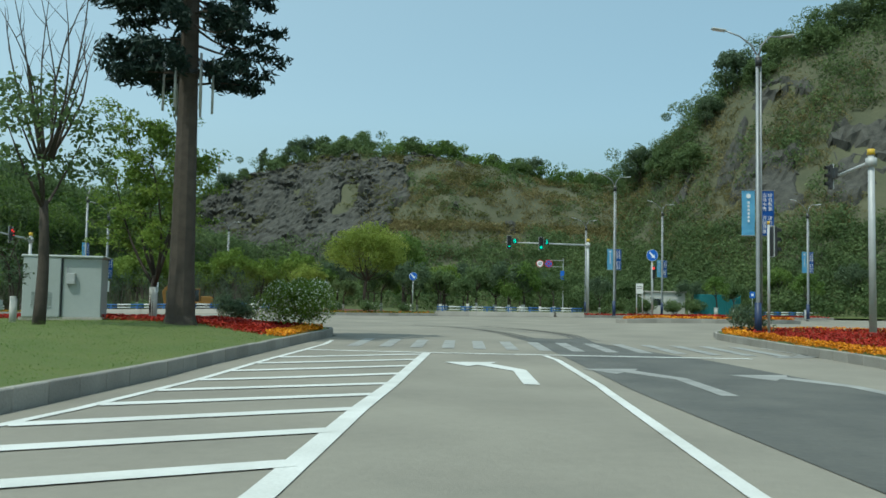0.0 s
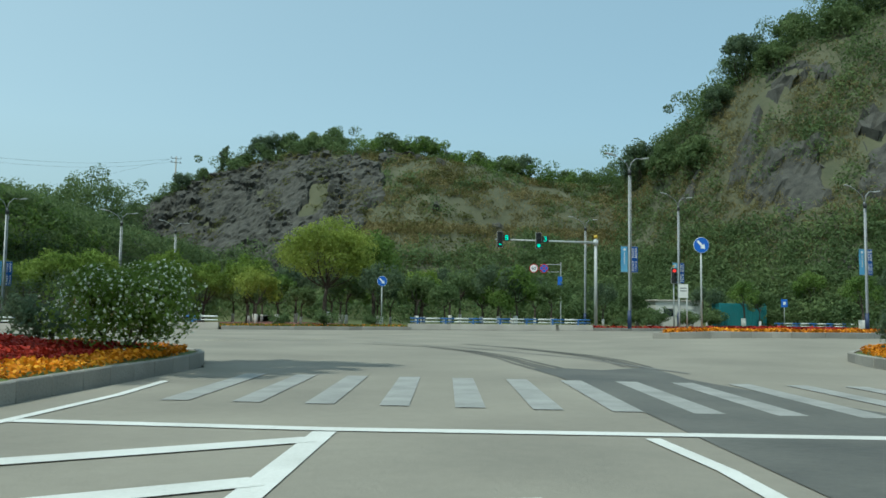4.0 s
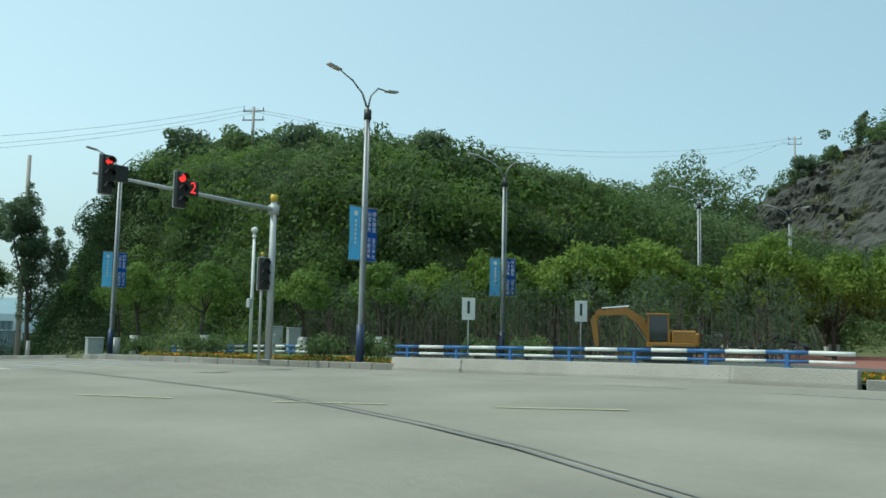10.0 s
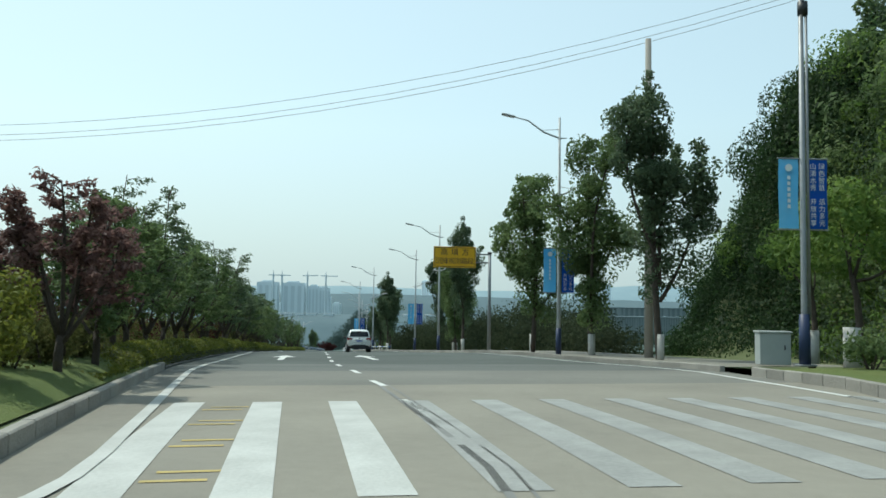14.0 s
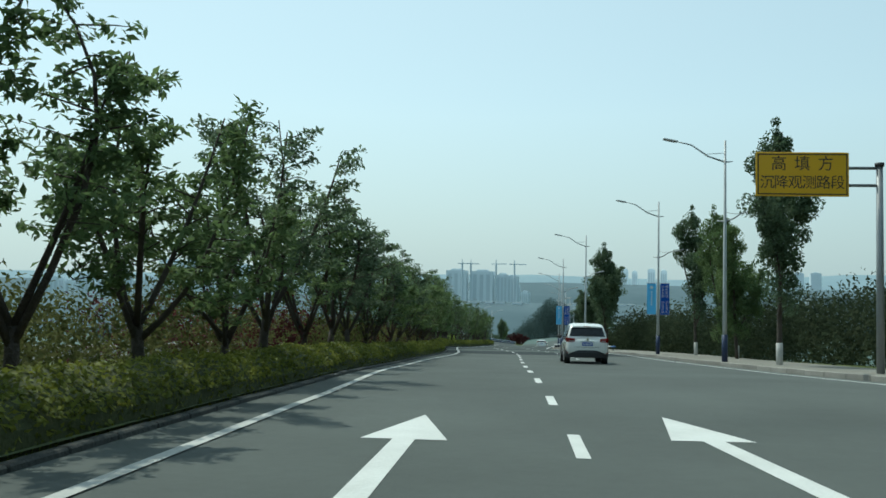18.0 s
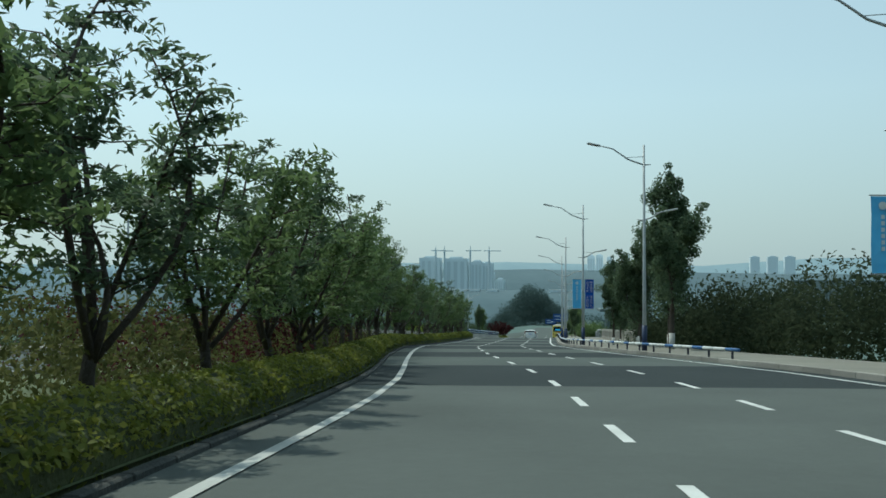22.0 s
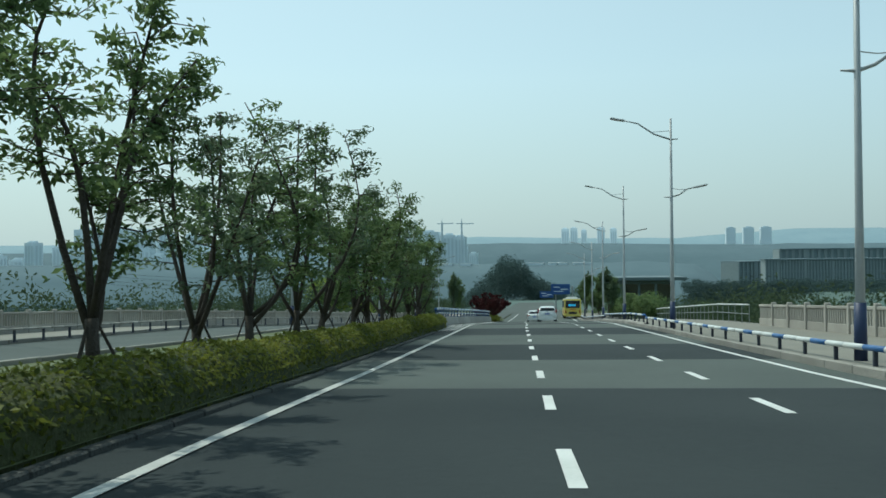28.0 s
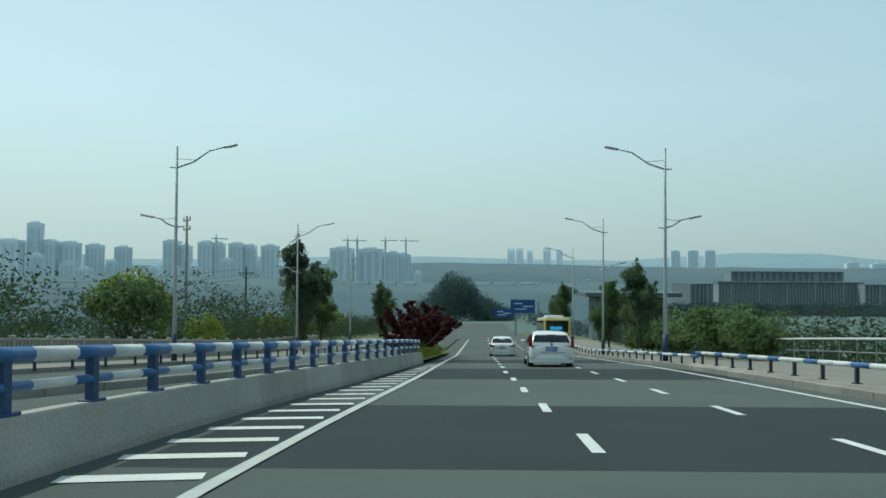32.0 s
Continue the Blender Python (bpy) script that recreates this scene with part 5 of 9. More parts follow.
NOSE_TREES = ((-54.6, 51.7, 3.6, 1), (-57.6, 51.0, 3.9, 0), (-57.0, 48.4, 4.0, 1), (-60.2, 49.9, 4.2, 0), (-63.3, 49.1, 4.7, 0), (-60.8, 47.0, 3.6, 0), (-64.5, 46.2, 3.9, 1), (-55.5, 46.4, 3.4, 0))
for k, (x, y, h, red) in enumerate(NOSE_TREES):
    bm, lv = vase_tree(90 + k, h - 0.35, 0.12, 7, 66, 1.25 if red else 1.5)
    t = tree_thing("ornamental_tree", bm, lv, M_LEAF_ROSE if red else M_LEAF_MID, (0, 0, 0), "small dark red-leaved tree on the median nose" if red else "small green tree on the median nose")
    first(t, x, y, 0.35, k, False)
nb = bush(57, 0.7, 1.0, 0.09, 2200, M_LEAF_OLIVE, "loose dry-looking shrub on the median nose")
nb["group"] = "median nose shrubs"
first(nb, -53.6, 51.2, 0.35, 0, False)
planted([nb], [(-55.6, 51.0), (-56.4, 49.6), (-54.6, 49.8), (-58.6, 50.2), (-53.0, 49.6), (-58.0, 48.6), (-60.4, 48.6), (-62.4, 47.6)], 0.3, (0.8, 1.25), False)


def carpet(name, outline, count, size, material, label, lift, seed, category="flowers"):
    """Low bedding plants over an outline, as one sheet of petals."""
    rng = np.random.default_rng(seed)
    xs, ys = np.array([p[0] for p in outline]), np.array([p[1] for p in outline])
    out = []
    while len(out) < count:
        p = rng.uniform([xs.min(), ys.min()], [xs.max(), ys.max()], (count * 2, 2))
        inside = np.zeros(len(p), bool)
        j = len(xs) - 1
        for i in range(len(xs)):
            c = ((ys[i] > p[:, 1]) != (ys[j] > p[:, 1])) & (p[:, 0] < (xs[j] - xs[i]) * (p[:, 1] - ys[i]) / (ys[j] - ys[i] + 1e-9) + xs[i])
            inside ^= c
            j = i
        out += list(p[inside])
    out = np.array(out[:count])
    z = road_z(out[:, 0], out[:, 1]) + lift + rng.uniform(0, 0.16, count) + 0.05 * np.sin(out[:, 0] * 2.1) * np.sin(out[:, 1] * 1.7)
    return stuff(name, leaf_mesh(name, np.c_[out, z], size, seed, np.tile([0, 0, 0.9], (count, 1)), 0, 0.8), material, label, category)


def offset(pts, d):
    out = []
    for i, p in enumerate(pts):
        a, b = Vector(pts[max(i - 1, 0)]), Vector(pts[min(i + 1, len(pts) - 1)])
        t = (b - a).normalized()
        out.append((p[0] - t.y * d, p[1] + t.x * d))
    return out


LK = [(-8.9, 27.5), (-9.25, 31), (-9.6, 34.4), (-10.2, 36.5), (-11.5, 37.8), (-14, 38.5), (-22, 38.55)]
carpet("flower_bed", offset(LK, 0.25) + offset(LK, 1.0)[::-1], 5200, 0.09, M_PETAL_ORANGE, "orange marigolds along the kerb", 0.27, 61)
carpet("flower_bed", offset(LK, 1.0) + [(-24, 37), (-26, 33), (-20, 30.5), (-13, 29)], 24000, 0.1, M_PETAL_RED, "carpet of red bedding flowers on the lawn island", 0.27, 62)
RK = [(8.45, 23.5), (7.85, 30), (7.35, 36), (7.05, 40), (7.45, 43), (8.85, 45.3), (12, 46.5), (22, 48.1)]
carpet("flower_bed", offset(RK, -0.25) + offset(RK, -1.15)[::-1], 8000, 0.09, M_PETAL_ORANGE, "orange marigolds along the slip-lane kerb", 0.27, 63)
carpet("flower_bed", offset(RK, -1.15) + [(24, 44), (24, 20), (10, 18)], 30000, 0.11, M_PETAL_RED, "carpet of red bedding flowers on the slip-lane island", 0.27, 64)
FK = FAR_ISLAND[:8]
carpet("flower_bed", offset(FK, -0.3) + offset(FK, -1.3)[::-1], 2400, 0.16, M_PETAL_ORANGE, "orange marigolds along the far island kerb", 0.25, 65)
carpet("flower_bed", offset(FK, -1.3) + [(11.0, 66.0), (15.4, 66.6), (16.6, 65.6)], 4200, 0.2, M_PETAL_RED, "carpet of red bedding flowers on the far island", 0.27, 66)
for K, s in ((FAR_KERB[5:8], 67), (FAR_KERB[9:12] + [(-56, 66.1)], 68)):
    carpet("flower_bed", offset(K, -0.3) + offset(K, -1.3)[::-1], 900, 0.12, M_PETAL_ORANGE, "sparse orange flowers behind the far kerb", 0.2, s)
    carpet("flower_bed", offset(K, -1.3) + offset(K, -2.6)[::-1], 1500, 0.12, M_PETAL_RED, "faded red flowers behind the far kerb", 0.2, s + 10)
    carpet("flower_bed", offset(K, -0.3) + offset(K, -2.6)[::-1], 6500, 0.13, M_LEAF_HEDGE, "low green bedding leaves behind the far kerb", 0.2, s + 20)
K = FAR_KERB[1:4]
carpet("flower_bed", offset(K, -0.3) + offset(K, -2.2)[::-1], 2600, 0.2, M_PETAL_RED, "red bedding flowers behind the far kerb", 0.2, 90)
carpet("flower_bed", [(-44.8, 50.6), (-44.8, 52.6), (-45.3, 53.6), (-47.4, 53.4), (-47.5, 50.8)], 1500, 0.12, M_PETAL_ORANGE, "orange and red flowers on the median nose", 0.24, 91)
carpet("flower_bed", [(-45.0, 48.6), (-44.9, 52.0), (-48.4, 52.6), (-48.5, 48.8)], 1300, 0.13, M_LEAF_RED, "dark red bedding leaves on the median nose", 0.26, 92)
carpet("grass_tufts", [(-45.2, 47.5), (-45.4, 53.2), (-56, 51.6), (-56, 45)], 9000, 0.13, M_LEAF_HEDGE, "short tufted grass on the median nose", 0.18, 93, "grass")
carpet("grass_tufts", [(-6.4, 4), (-7.4, 12), (-8.3, 19), (-9.0, 27), (-13, 29), (-20, 30), (-20, 4)], 24000, 0.03, M_LEAF_VINE, "short mown grass of the lawn island", 0.25, 94, "grass")

# street trees at the crossing and along the outer footway
bm, lv = dome_tree(101, 5.4, 1.9, 0.2, 34, 90, 1.9, 0.8)
yt = tree_thing("street_tree", bm, lv, M_LEAF_VINE, (0, 0, 0), "young leafy street tree with a limewashed trunk", "young street trees", wash=1.1)
first(yt, -59.6, 71.6, 0.18, 0, False)
planted([yt], [(-66.5, 70.4), (-71, 71), (-55.5, 75.5), (-50.5, 77), (25, 92), (18, 104)], 0.15, (0.85, 1.15), False)
lb = bush(56, 1.9, 2.6, 0.24, 2600, M_LEAF_MID, "large loose green bush beside the footway")
first(lb, *down(-253, 15.5)[:2], 0.0, 0, False)
lb["group"] = "footway bushes"
cols = []
for k in range(3):
    bm, lv = column_tree(111 + k, (11.2, 10.8, 10.2)[k], (1.7, 2.25, 2.15)[k], leaf=0.19, clumps=92, per=170)
    t = tree_thing("camphor_tree", bm, lv, M_LEAF_MID if k else M_LEAF_DARK, (0, 0, 0), "tall lopped camphor tree with dense leaf balls", "footway camphors", wash=1.0)
    first(t, *((-73.0, 66.1), (-80.0, 64.6), (-86.0, 62.4))[k], 0.12, k, False)
    cols.append(t)
planted(cols, [(-106.5, 58.8)], 0.12, (0.9, 0.95), False, 0.9)
planted(cols, [(-127.1, 56.5), (-123.4, 58.0), (-118.8, 58.3)], 0.1, (0.82, 0.88), False, 0.85)
for x, d, k in ((-146.5, 13.8, 0.88), (-150, 14.6, 0.86), (-153.5, 13.6, 0.74), (-157.5, 14.2, 0.66), (-162, 13.2, 0.56), (-166, 14.2, 0.5)):
    planted(cols, [tuple(down(x, d)[:2])], 0.1, (k * 0.97, k * 1.03), False, 1.12)
planted(cols, [tuple(down(x, d)[:2]) for x, d in ((-268, 12.6), (-273, 13.4), (-279, 12.2), (-289, 13))], 0.0, (0.5, 0.66), False)
planted(cols, [tuple(down(x, d)[:2]) for x, d in ((-281, -12.8), (-284.5, -13.6), (-288, -12.7), (-338, -13.4), (-343, -13), (-330, 13), (-345, 14))], 0.0, (0.68, 0.86), False)
planted([lb], [tuple(down(x, d)[:2]) for x, d in ((-266, 14.5), (-270, 15.5), (-275, 14.8), (-262, 16), (-257, 15.2), (-279, 15))], 0.0, (0.8, 1.2), False)
# scrub behind the footway
rng = np.random.default_rng(17)
cs = []
for x in np.arange(-92, -174, -0.115):
    d = right_kerb(x) + rng.uniform(6.0, 12)
    p = down(x, d)
    cs.append((p.x, p.y, ground_z(p.x, p.y) + rng.uniform(0.1, 3.4) * float(np.interp(x, [-172, -160, -100, -94], [0.4, 1, 1, 0.4]))))
P, N = scatter_clumps(rng, cs, 1.25, 90, 0.9)
stuff("scrub", leaf_mesh("scrub", P, 0.26, 18, N), M_LEAF_DULL, "dense green scrub behind the footway", "shrubs")
cs = []
for k in range(420):
    x = rng.uniform(-345, -212)
    d = right_kerb(x) + rng.uniform(9, 30)
    p = down(x, d)
    cs.append((p.x, p.y, ground_z(p.x, p.y) + rng.uniform(0.3, 1.8)))
for k in range(1150):
    x = rng.uniform(-420, -150)
    d = inner(x) - rng.uniform(15.5, 44)
    p = down(x, d)
    cs.append((p.x, p.y, ground_z(p.x, p.y) + rng.uniform(0.3, 2.4 + 2.2 * float(np.interp(x, [-320, -300, -252, -240], [0, 1, 1, 0])))))
P, N = scatter_clumps(rng, cs, 1.7, 110, 0.9)
stuff("scrub", leaf_mesh("scrub", P, 0.32, 19, N), M_LEAF_VALLEY, "rough green thicket on the valley slopes", "shrubs")
lt = []
for k in range(2):
    bm, lv = dome_tree(161 + k, (6.6, 5.4)[k], (3.2, 2.9)[k], 0.34, 36, 60, 1.3, 0.8)
    t = tree_thing("valley_tree", bm, lv, (M_LEAF_LIME, M_LEAF_MID)[k], (0, 0, 0), ("yellow-green tree in the valley thicket", "green tree in the valley thicket")[k], "valley trees")
    first(t, *((-268.7, 2.6), (-262, 5.5))[k], -0.4, k)
    lt.append(t)
planted(lt, [tuple(down(x, -18 - 22 * random.random())[:2]) for x in np.arange(-243, -360, -4.2)], -0.5, (0.45, 0.75))
planted(lt[1:], [tuple(down(x, 26 + 22 * random.random())[:2]) for x in np.arange(-250, -360, -8.0)], -0.5, (0.6, 0.9))
# dark red bush trees where the median ends
for k, (x, d) in enumerate(((-255.5, -1.8), (-259.5, -1.5), (-264, -1.6), (-268.5, -1.3), (-273, -1.3))):
    bm, lv = vase_tree(130 + k, 3.1, 0.15, 9, 84, 2.3)
    t = tree_thing("ornamental_tree", bm, lv, M_LEAF_RED, (0, 0, 0), "dark red-leaved bushy tree at the end of the median", "red median trees")
    p = down(x, d)
    first(t, p.x, p.y, 0.15, k, False)
cs = [tuple(down(x, -1.3 + rng.uniform(-0.5, 0.4), 0.4)) for x in np.arange(-252.5, -276, -0.35)]
P, N = scatter_clumps(rng, cs, 0.5, 60, 0.8)
stuff("hedge", leaf_mesh("hedge", P, 0.14, 21, N), M_LEAF_HEDGE, "low hedge under the red bushes", "hedge")

# ---- hills: vines, scrub, dry grass, rock ----
rng = np.random.default_rng(31)


def on_hill(x0, x1, y0, y1, n, low, high, rise=(0.0, 0.5), test=None):
    out = []
    tries = 0
    while len(out) < n and tries < n * 30:
        tries += 1
        x, y = rng.uniform(x0, x1), rng.uniform(y0, y1)
        h = float(hill_z(x, y))
        if low <= h <= high and (test is None or test(x, y, h)):
            out.append((x, y, ground_z(x, y) + rng.uniform(*rise)))
    return out


P, N = scatter_clumps(rng, on_hill(-128, -48, 71, 112, 3300, 0.3, 40, (0.1, 0.9)), 1.3, 40, 0.9)
# leaves past this line take the colour darkened for shade
shaded_end = P[:, 0] + 2.5 * np.sin(P[:, 2] * 0.6) < -82
stuff("vines", leaf_mesh("vines", P[~shaded_end], 0.42, 32, N[~shaded_end]), M_LEAF_VINE, "thick climbing vines over the roadside mound", "vines")
stuff("vines", leaf_mesh("vines", P[shaded_end], 0.36, 49, N[shaded_end]), M_LEAF_IVY_SHADED, "climbing vines over the far end of the mound, darkened for shade", "vines")
face = []
for k in range(5200):
    x = rng.uniform(-106, -50)
    y = float(np.interp(x, [-140, -110, -98, -66, -59, -55, -50], [86, 76, 73.2, 78, 84, 98, 140])) + 6.5 * rng.random() ** 0.8 - 0.3
    face.append((x, y, ground_z(x, y) + rng.uniform(-0.1, 0.7)))
# the far end of the steep face is shaded by leaf colour
far_end = [c for c in face if c[0] < -83]
face = [c for c in face if c[0] >= -83]
P, N = scatter_clumps(rng, far_end, 1.0, 62, 1.1)
stuff("vines", leaf_mesh("vines", P, 0.23, 48, N, 0.5), M_LEAF_IVY_SHADED, "ivy over the far end of the mound, darkened for deep shade", "vines")
cut = len(face) // 2
P, N = scatter_clumps(rng, face[:cut], 0.85, 50, 1.1)
stuff("vines", leaf_mesh("vines", P, 0.23, 40, N, 0.5), M_LEAF_VINE, "climbing vines hanging down the steep face of the mound", "vines")
# half the face gets darker leaves to stand for its shade
P, N = scatter_clumps(rng, face[cut:], 1.0, 56, 1.1)
stuff("vines", leaf_mesh("vines", P, 0.24, 41, N, 0.5), M_LEAF_DARK, "ivy on the steep face of the mound, in darker leaf for shade", "vines")
P, N = scatter_clumps(rng, on_hill(-122, -52, 74, 108, 330, 6, 40, (0.3, 1.5)), 1.5, 110, 0.95)
stuff("scrub", leaf_mesh("scrub", P, 0.42, 33, N), M_LEAF_MID, "green bushes on the top of the mound", "shrubs")
P, N = scatter_clumps(rng, on_hill(10, 78, 96, 172, 2600, 0.5, 60, (0, 1.0), lambda x, y, h: rnd2(x, y, 8, 15.0) > -0.06 or h < 10 or h > 40), 1.7, 40, 0.9)
stuff("scrub", leaf_mesh("scrub", P, 0.5, 34, N), M_LEAF_MID, "dense green scrub on the steep hill", "shrubs")
P, N = scatter_clumps(rng, on_hill(-90, 22, 110, 150, 1300, 0.2, 9.5, (0.2, 2.0)), 1.7, 46, 0.95)
stuff("scrub", leaf_mesh("scrub", P, 0.48, 35, N), M_LEAF_MID, "green thicket at the foot of the rock slope", "shrubs")
P, N = scatter_clumps(rng, on_hill(-6, 62, 98, 150, 1500, 0.3, 13, (0.2, 1.6)), 1.5, 60, 0.95)
stuff("scrub", leaf_mesh("scrub", P, 0.42, 47, N), M_LEAF_MID, "dense green growth at the foot of the steep hill", "shrubs")
P, N = scatter_clumps(rng, on_hill(-85, 20, 120, 180, 430, 15, 33, (0, 0.5), lambda x, y, h: rnd2(x, y, 7, 2.0) > 0.02 and not (-74 < x < -30 and h < 29)), 1.1, 46, 0.8)
stuff("scrub", leaf_mesh("scrub", P, 0.42, 36, N), M_LEAF_MID, "scattered bushes on the rock slope", "shrubs")
tufts = on_hill(-36, 40, 122, 180, 4600, 8, 36, (0.0, 0.25), lambda x, y, h: rnd2(x, y, 9, 4.0) > -0.18)
tufts += on_hill(-80, -38, 150, 180, 400, 26, 36, (0, 0.25))
P, N = scatter_clumps(rng, tufts, 0.8, 17, 0.7)
stuff("dry_grass", leaf_mesh("dry_grass", P, 0.62, 37, None, -1.5, 0.16), M_DRYGRASS, "tufts of dry straw-coloured grass on the slope", "grass")
P, N = scatter_clumps(rng, on_hill(14, 60, 118, 165, 700, 14, 48, (0, 0.2), lambda x, y, h: rnd2(x, y, 8, 6.0) > 0.0), 0.9, 18, 0.7)
stuff("dry_grass", leaf_mesh("dry_grass", P, 0.62, 38, None, -1.5, 0.16), M_DRYGRASS, "dry grass patches on the steep hill", "grass")

P, N = scatter_clumps(rng, on_hill(-32, 24, 120, 180, 800, 6, 36, (-0.2, 0.3), lambda x, y, h: rnd2(x, y, 11, 12.0) > -0.1), 1.0, 30, 0.6)
stuff("scrub", leaf_mesh("scrub", P, 0.45, 39, N), M_LEAF_OLIVE, "low olive-green growth on the grassy slope", "shrubs")

# bare rock faces: stepped, broken beds of slate
def rock_face(name, x0, x1, y0, y1, step, rise, label, seed, mask):
    """Bare beds of rock in ledges, broken into blocks along each bed."""
    xs, ys = np.arange(x0, x1, step), np.arange(y0, y1, step)
    v, f, ok = [], [], []
    for y in ys:
        for x in xs:
            g = ground_z(x, y)
            e = 1.2 * mask(x, y) + 0.36 * rnd2(x, y, 6, seed) * (1 if x > -52 else 0.5) + 0.14 * rnd2(x, y, 2.5, seed)
            xw = x + 0.9 * rnd2(x, g, 1.6, seed + 1) + 0.3 * rnd2(x, g, 0.6, seed + 7)
            gw = g + 0.1 * x + 0.7 * rnd2(x, g, 2.4, seed + 2) + 0.25 * rnd2(x, g, 0.8, seed + 8)
            c = noise.cell(Vector((xw / 2.1, gw / rise, seed)))
            c2 = noise.cell(Vector((xw / 1.0, gw / rise * 2.2, seed + 3)))
            bold = float(smooth(0.45 + 1.6 * rnd2(x, g, 7.0, seed + 9) + 0.05 * (g - 22)))
            d = (0.5 + 1.15 * bold) * c + (0.45 + 0.5 * bold) * c2 + 1.0 * abs(rnd2(x, g, 4.5, seed + 4)) + 0.5 * rnd2(x, g, 1.1, seed + 5)
            v.append((x, y - 0.5 * d, (g + 0.6 + 0.16 * d) if e > 0.3 else g - 1.2))
            ok.append(e > 0.2)
    n = len(xs)
    for j in range(len(ys) - 1):
        for i in range(n - 1):
            q = (j * n + i, j * n + i + 1, (j + 1) * n + i + 1, (j + 1) * n + i)
            if all(ok[k] for k in q):
                f.append(q)
    return tagged(part_of(name, pydata(name, v, f), M_ROCK), label, "rock face", kind="structure")


P, N = scatter_clumps(rng, on_hill(-84, -30, 124, 178, 520, 8, 30, (0.5, 1.0), lambda x, y, h: rnd2(x, y, 5, 21.0) > 0.12), 0.7, 26, 0.6)
stuff("scrub", leaf_mesh("scrub", P, 0.36, 46, N), M_LEAF_OLIVE, "small olive tufts rooted in the rock face", "shrubs")
rock_face("rock_face", -86, 2, 122, 178, 0.38, 1.0, "dark broken slate rock face of the cut hillside", 3.0,
          lambda x, y: float(np.interp(x + 22 * rnd2(x, y, 9, 1.0) + 10 * rnd2(x, y, 3.5, 2.0), [-92, -84, -56, -27, 2], [0.1, 1, 1, 0.1, 0.0])) * float(np.interp(float(hill_z(x, y)), [5, 8, 27.5, 31], [0.1, 1, 1, 0.3])))
rock_face("rock_face", 18, 58, 112, 152, 0.8, 1.3, "pale bare rock scar on the steep hill", 5.0,
          lambda x, y: 0.3 * float(np.interp(float(hill_z(x, y)), [10, 18, 32, 40], [0, 0.75, 0.75, 0])) + 0.42 * rnd2(x, y, 9, 8.0))

# lumps of growth that stand out of the vine-covered mound, and its bare back
lumps = ([], [], [])
for k in range(150):
    x = rng.uniform(-104, -53)
    y = float(np.interp(x, [-140, -110, -98, -66, -59, -55, -50], [86, 76, 73.2, 78, 84, 98, 140])) + 8.5 * rng.random() ** 1.3
    g = ground_z(x, y)
    if g > 0.5:
        r = rng.uniform(0.9, 2.1)
        for q in range(3):
            c = (x + rng.normal() * r * 0.5, y - 0.35 * r + rng.normal() * r * 0.3, g + rng.normal() * r * 0.4 + 0.35 * r)
            lumps[2 if x < -84 and k % 3 else k % 2].append(shell(rng, c, r * rng.uniform(0.6, 1.0), int(150 * r), 0.85, 0.3))
for side, m, label in ((0, M_LEAF_MID, "swelling clumps of creeper on the mound"), (1, M_LEAF_VINE, "bright swelling clumps of creeper on the mound"), (2, M_LEAF_IVY_SHADED, "swelling clumps of ivy on the far end of the mound, darkened for shade")):
    P, N = np.vstack([a for a, b in lumps[side]]), np.vstack([b for a, b in lumps[side]])
    stuff("vines", leaf_mesh("vines", P, 0.25, 43 + side, N, 0.4), m, label, "vines")
P, N = scatter_clumps(rng, on_hill(-112, -46, 106, 146, 1500, 1.5, 22, (0.1, 1.2)), 1.7, 60, 0.9)
stuff("scrub", leaf_mesh("scrub", P, 0.44, 45, N), M_LEAF_MID, "green scrub on the back of the mound", "shrubs")

# trees along the crests and the groves at the foot
crest = []
for k in range(3):
    bm, lv = dome_tree(141 + k, (5.2, 6.2, 4.6)[k], (2.5, 2.8, 3.0)[k], 0.34, 46, 70, 0.1, 0.9)
    t = tree_thing("hill_tree", bm, lv, (M_LEAF_MID, M_LEAF_DARK, M_LEAF_MID)[k], (0, 0, 0), "leafy tree on the hill crest", "crest trees")
    first(t, *((-46, 173), (-56, 171.5), (-24, 170))[k], -0.2, k)
    crest.append(t)
planted(crest, [(-50, 172), (-20, 171), (-9, 172), (2, 178), (-27, 170), (-31, 169), (-14, 172), (-53, 171), (-59, 170), (-42, 173), (-6, 174), (6, 177), (-66, 169), (-70, 168)], -1.4, (0.75, 1.3))
planted(crest, [(-84, 89), (-88, 88), (-79, 90), (-72, 92), (-66, 94), (-76, 96), (-61, 101)], -0.9, (0.55, 0.8))
planted(crest, [(-70.6, 86.2), (-73.5, 86.4), (-68.0, 87.0), (-83.5, 85.5), (-90, 84)], -1.6, (0.75, 0.95))
planted(crest, [(18, 158), (26, 155), (34, 152), (38, 158), (48, 152), (58, 148), (22, 152), (30, 156), (43, 150), (53, 151), (15, 166)], -1.2, (0.9, 1.5))


def crest_bushes(line, step, r, material, label, seed):
    """Uneven bushes along a crest."""
    rng = np.random.default_rng(seed)
    cs, sizes = [], []
    for v in resample(line, step):
        if rng.random() < 0.22:
            continue
        big = rng.uniform(0.5, 1.5)
        c = np.array(at_ground(v.x + rng.uniform(-1, 1), v.y + rng.uniform(-2.5, 2.5)))
        for k in range(int(3 + 3 * big)):
            cs.append(c + rng.normal(size=3) * [0.8 * r * big, 0.8 * r, 0.3 * r] + [0, 0, r * big * rng.uniform(0.2, 1.3)])
    P, N = scatter_clumps(rng, cs, r * 0.62, int(62 * r), 0.85)
    return stuff("scrub", leaf_mesh("scrub", P, 0.42, seed, N), material, label, "shrubs")


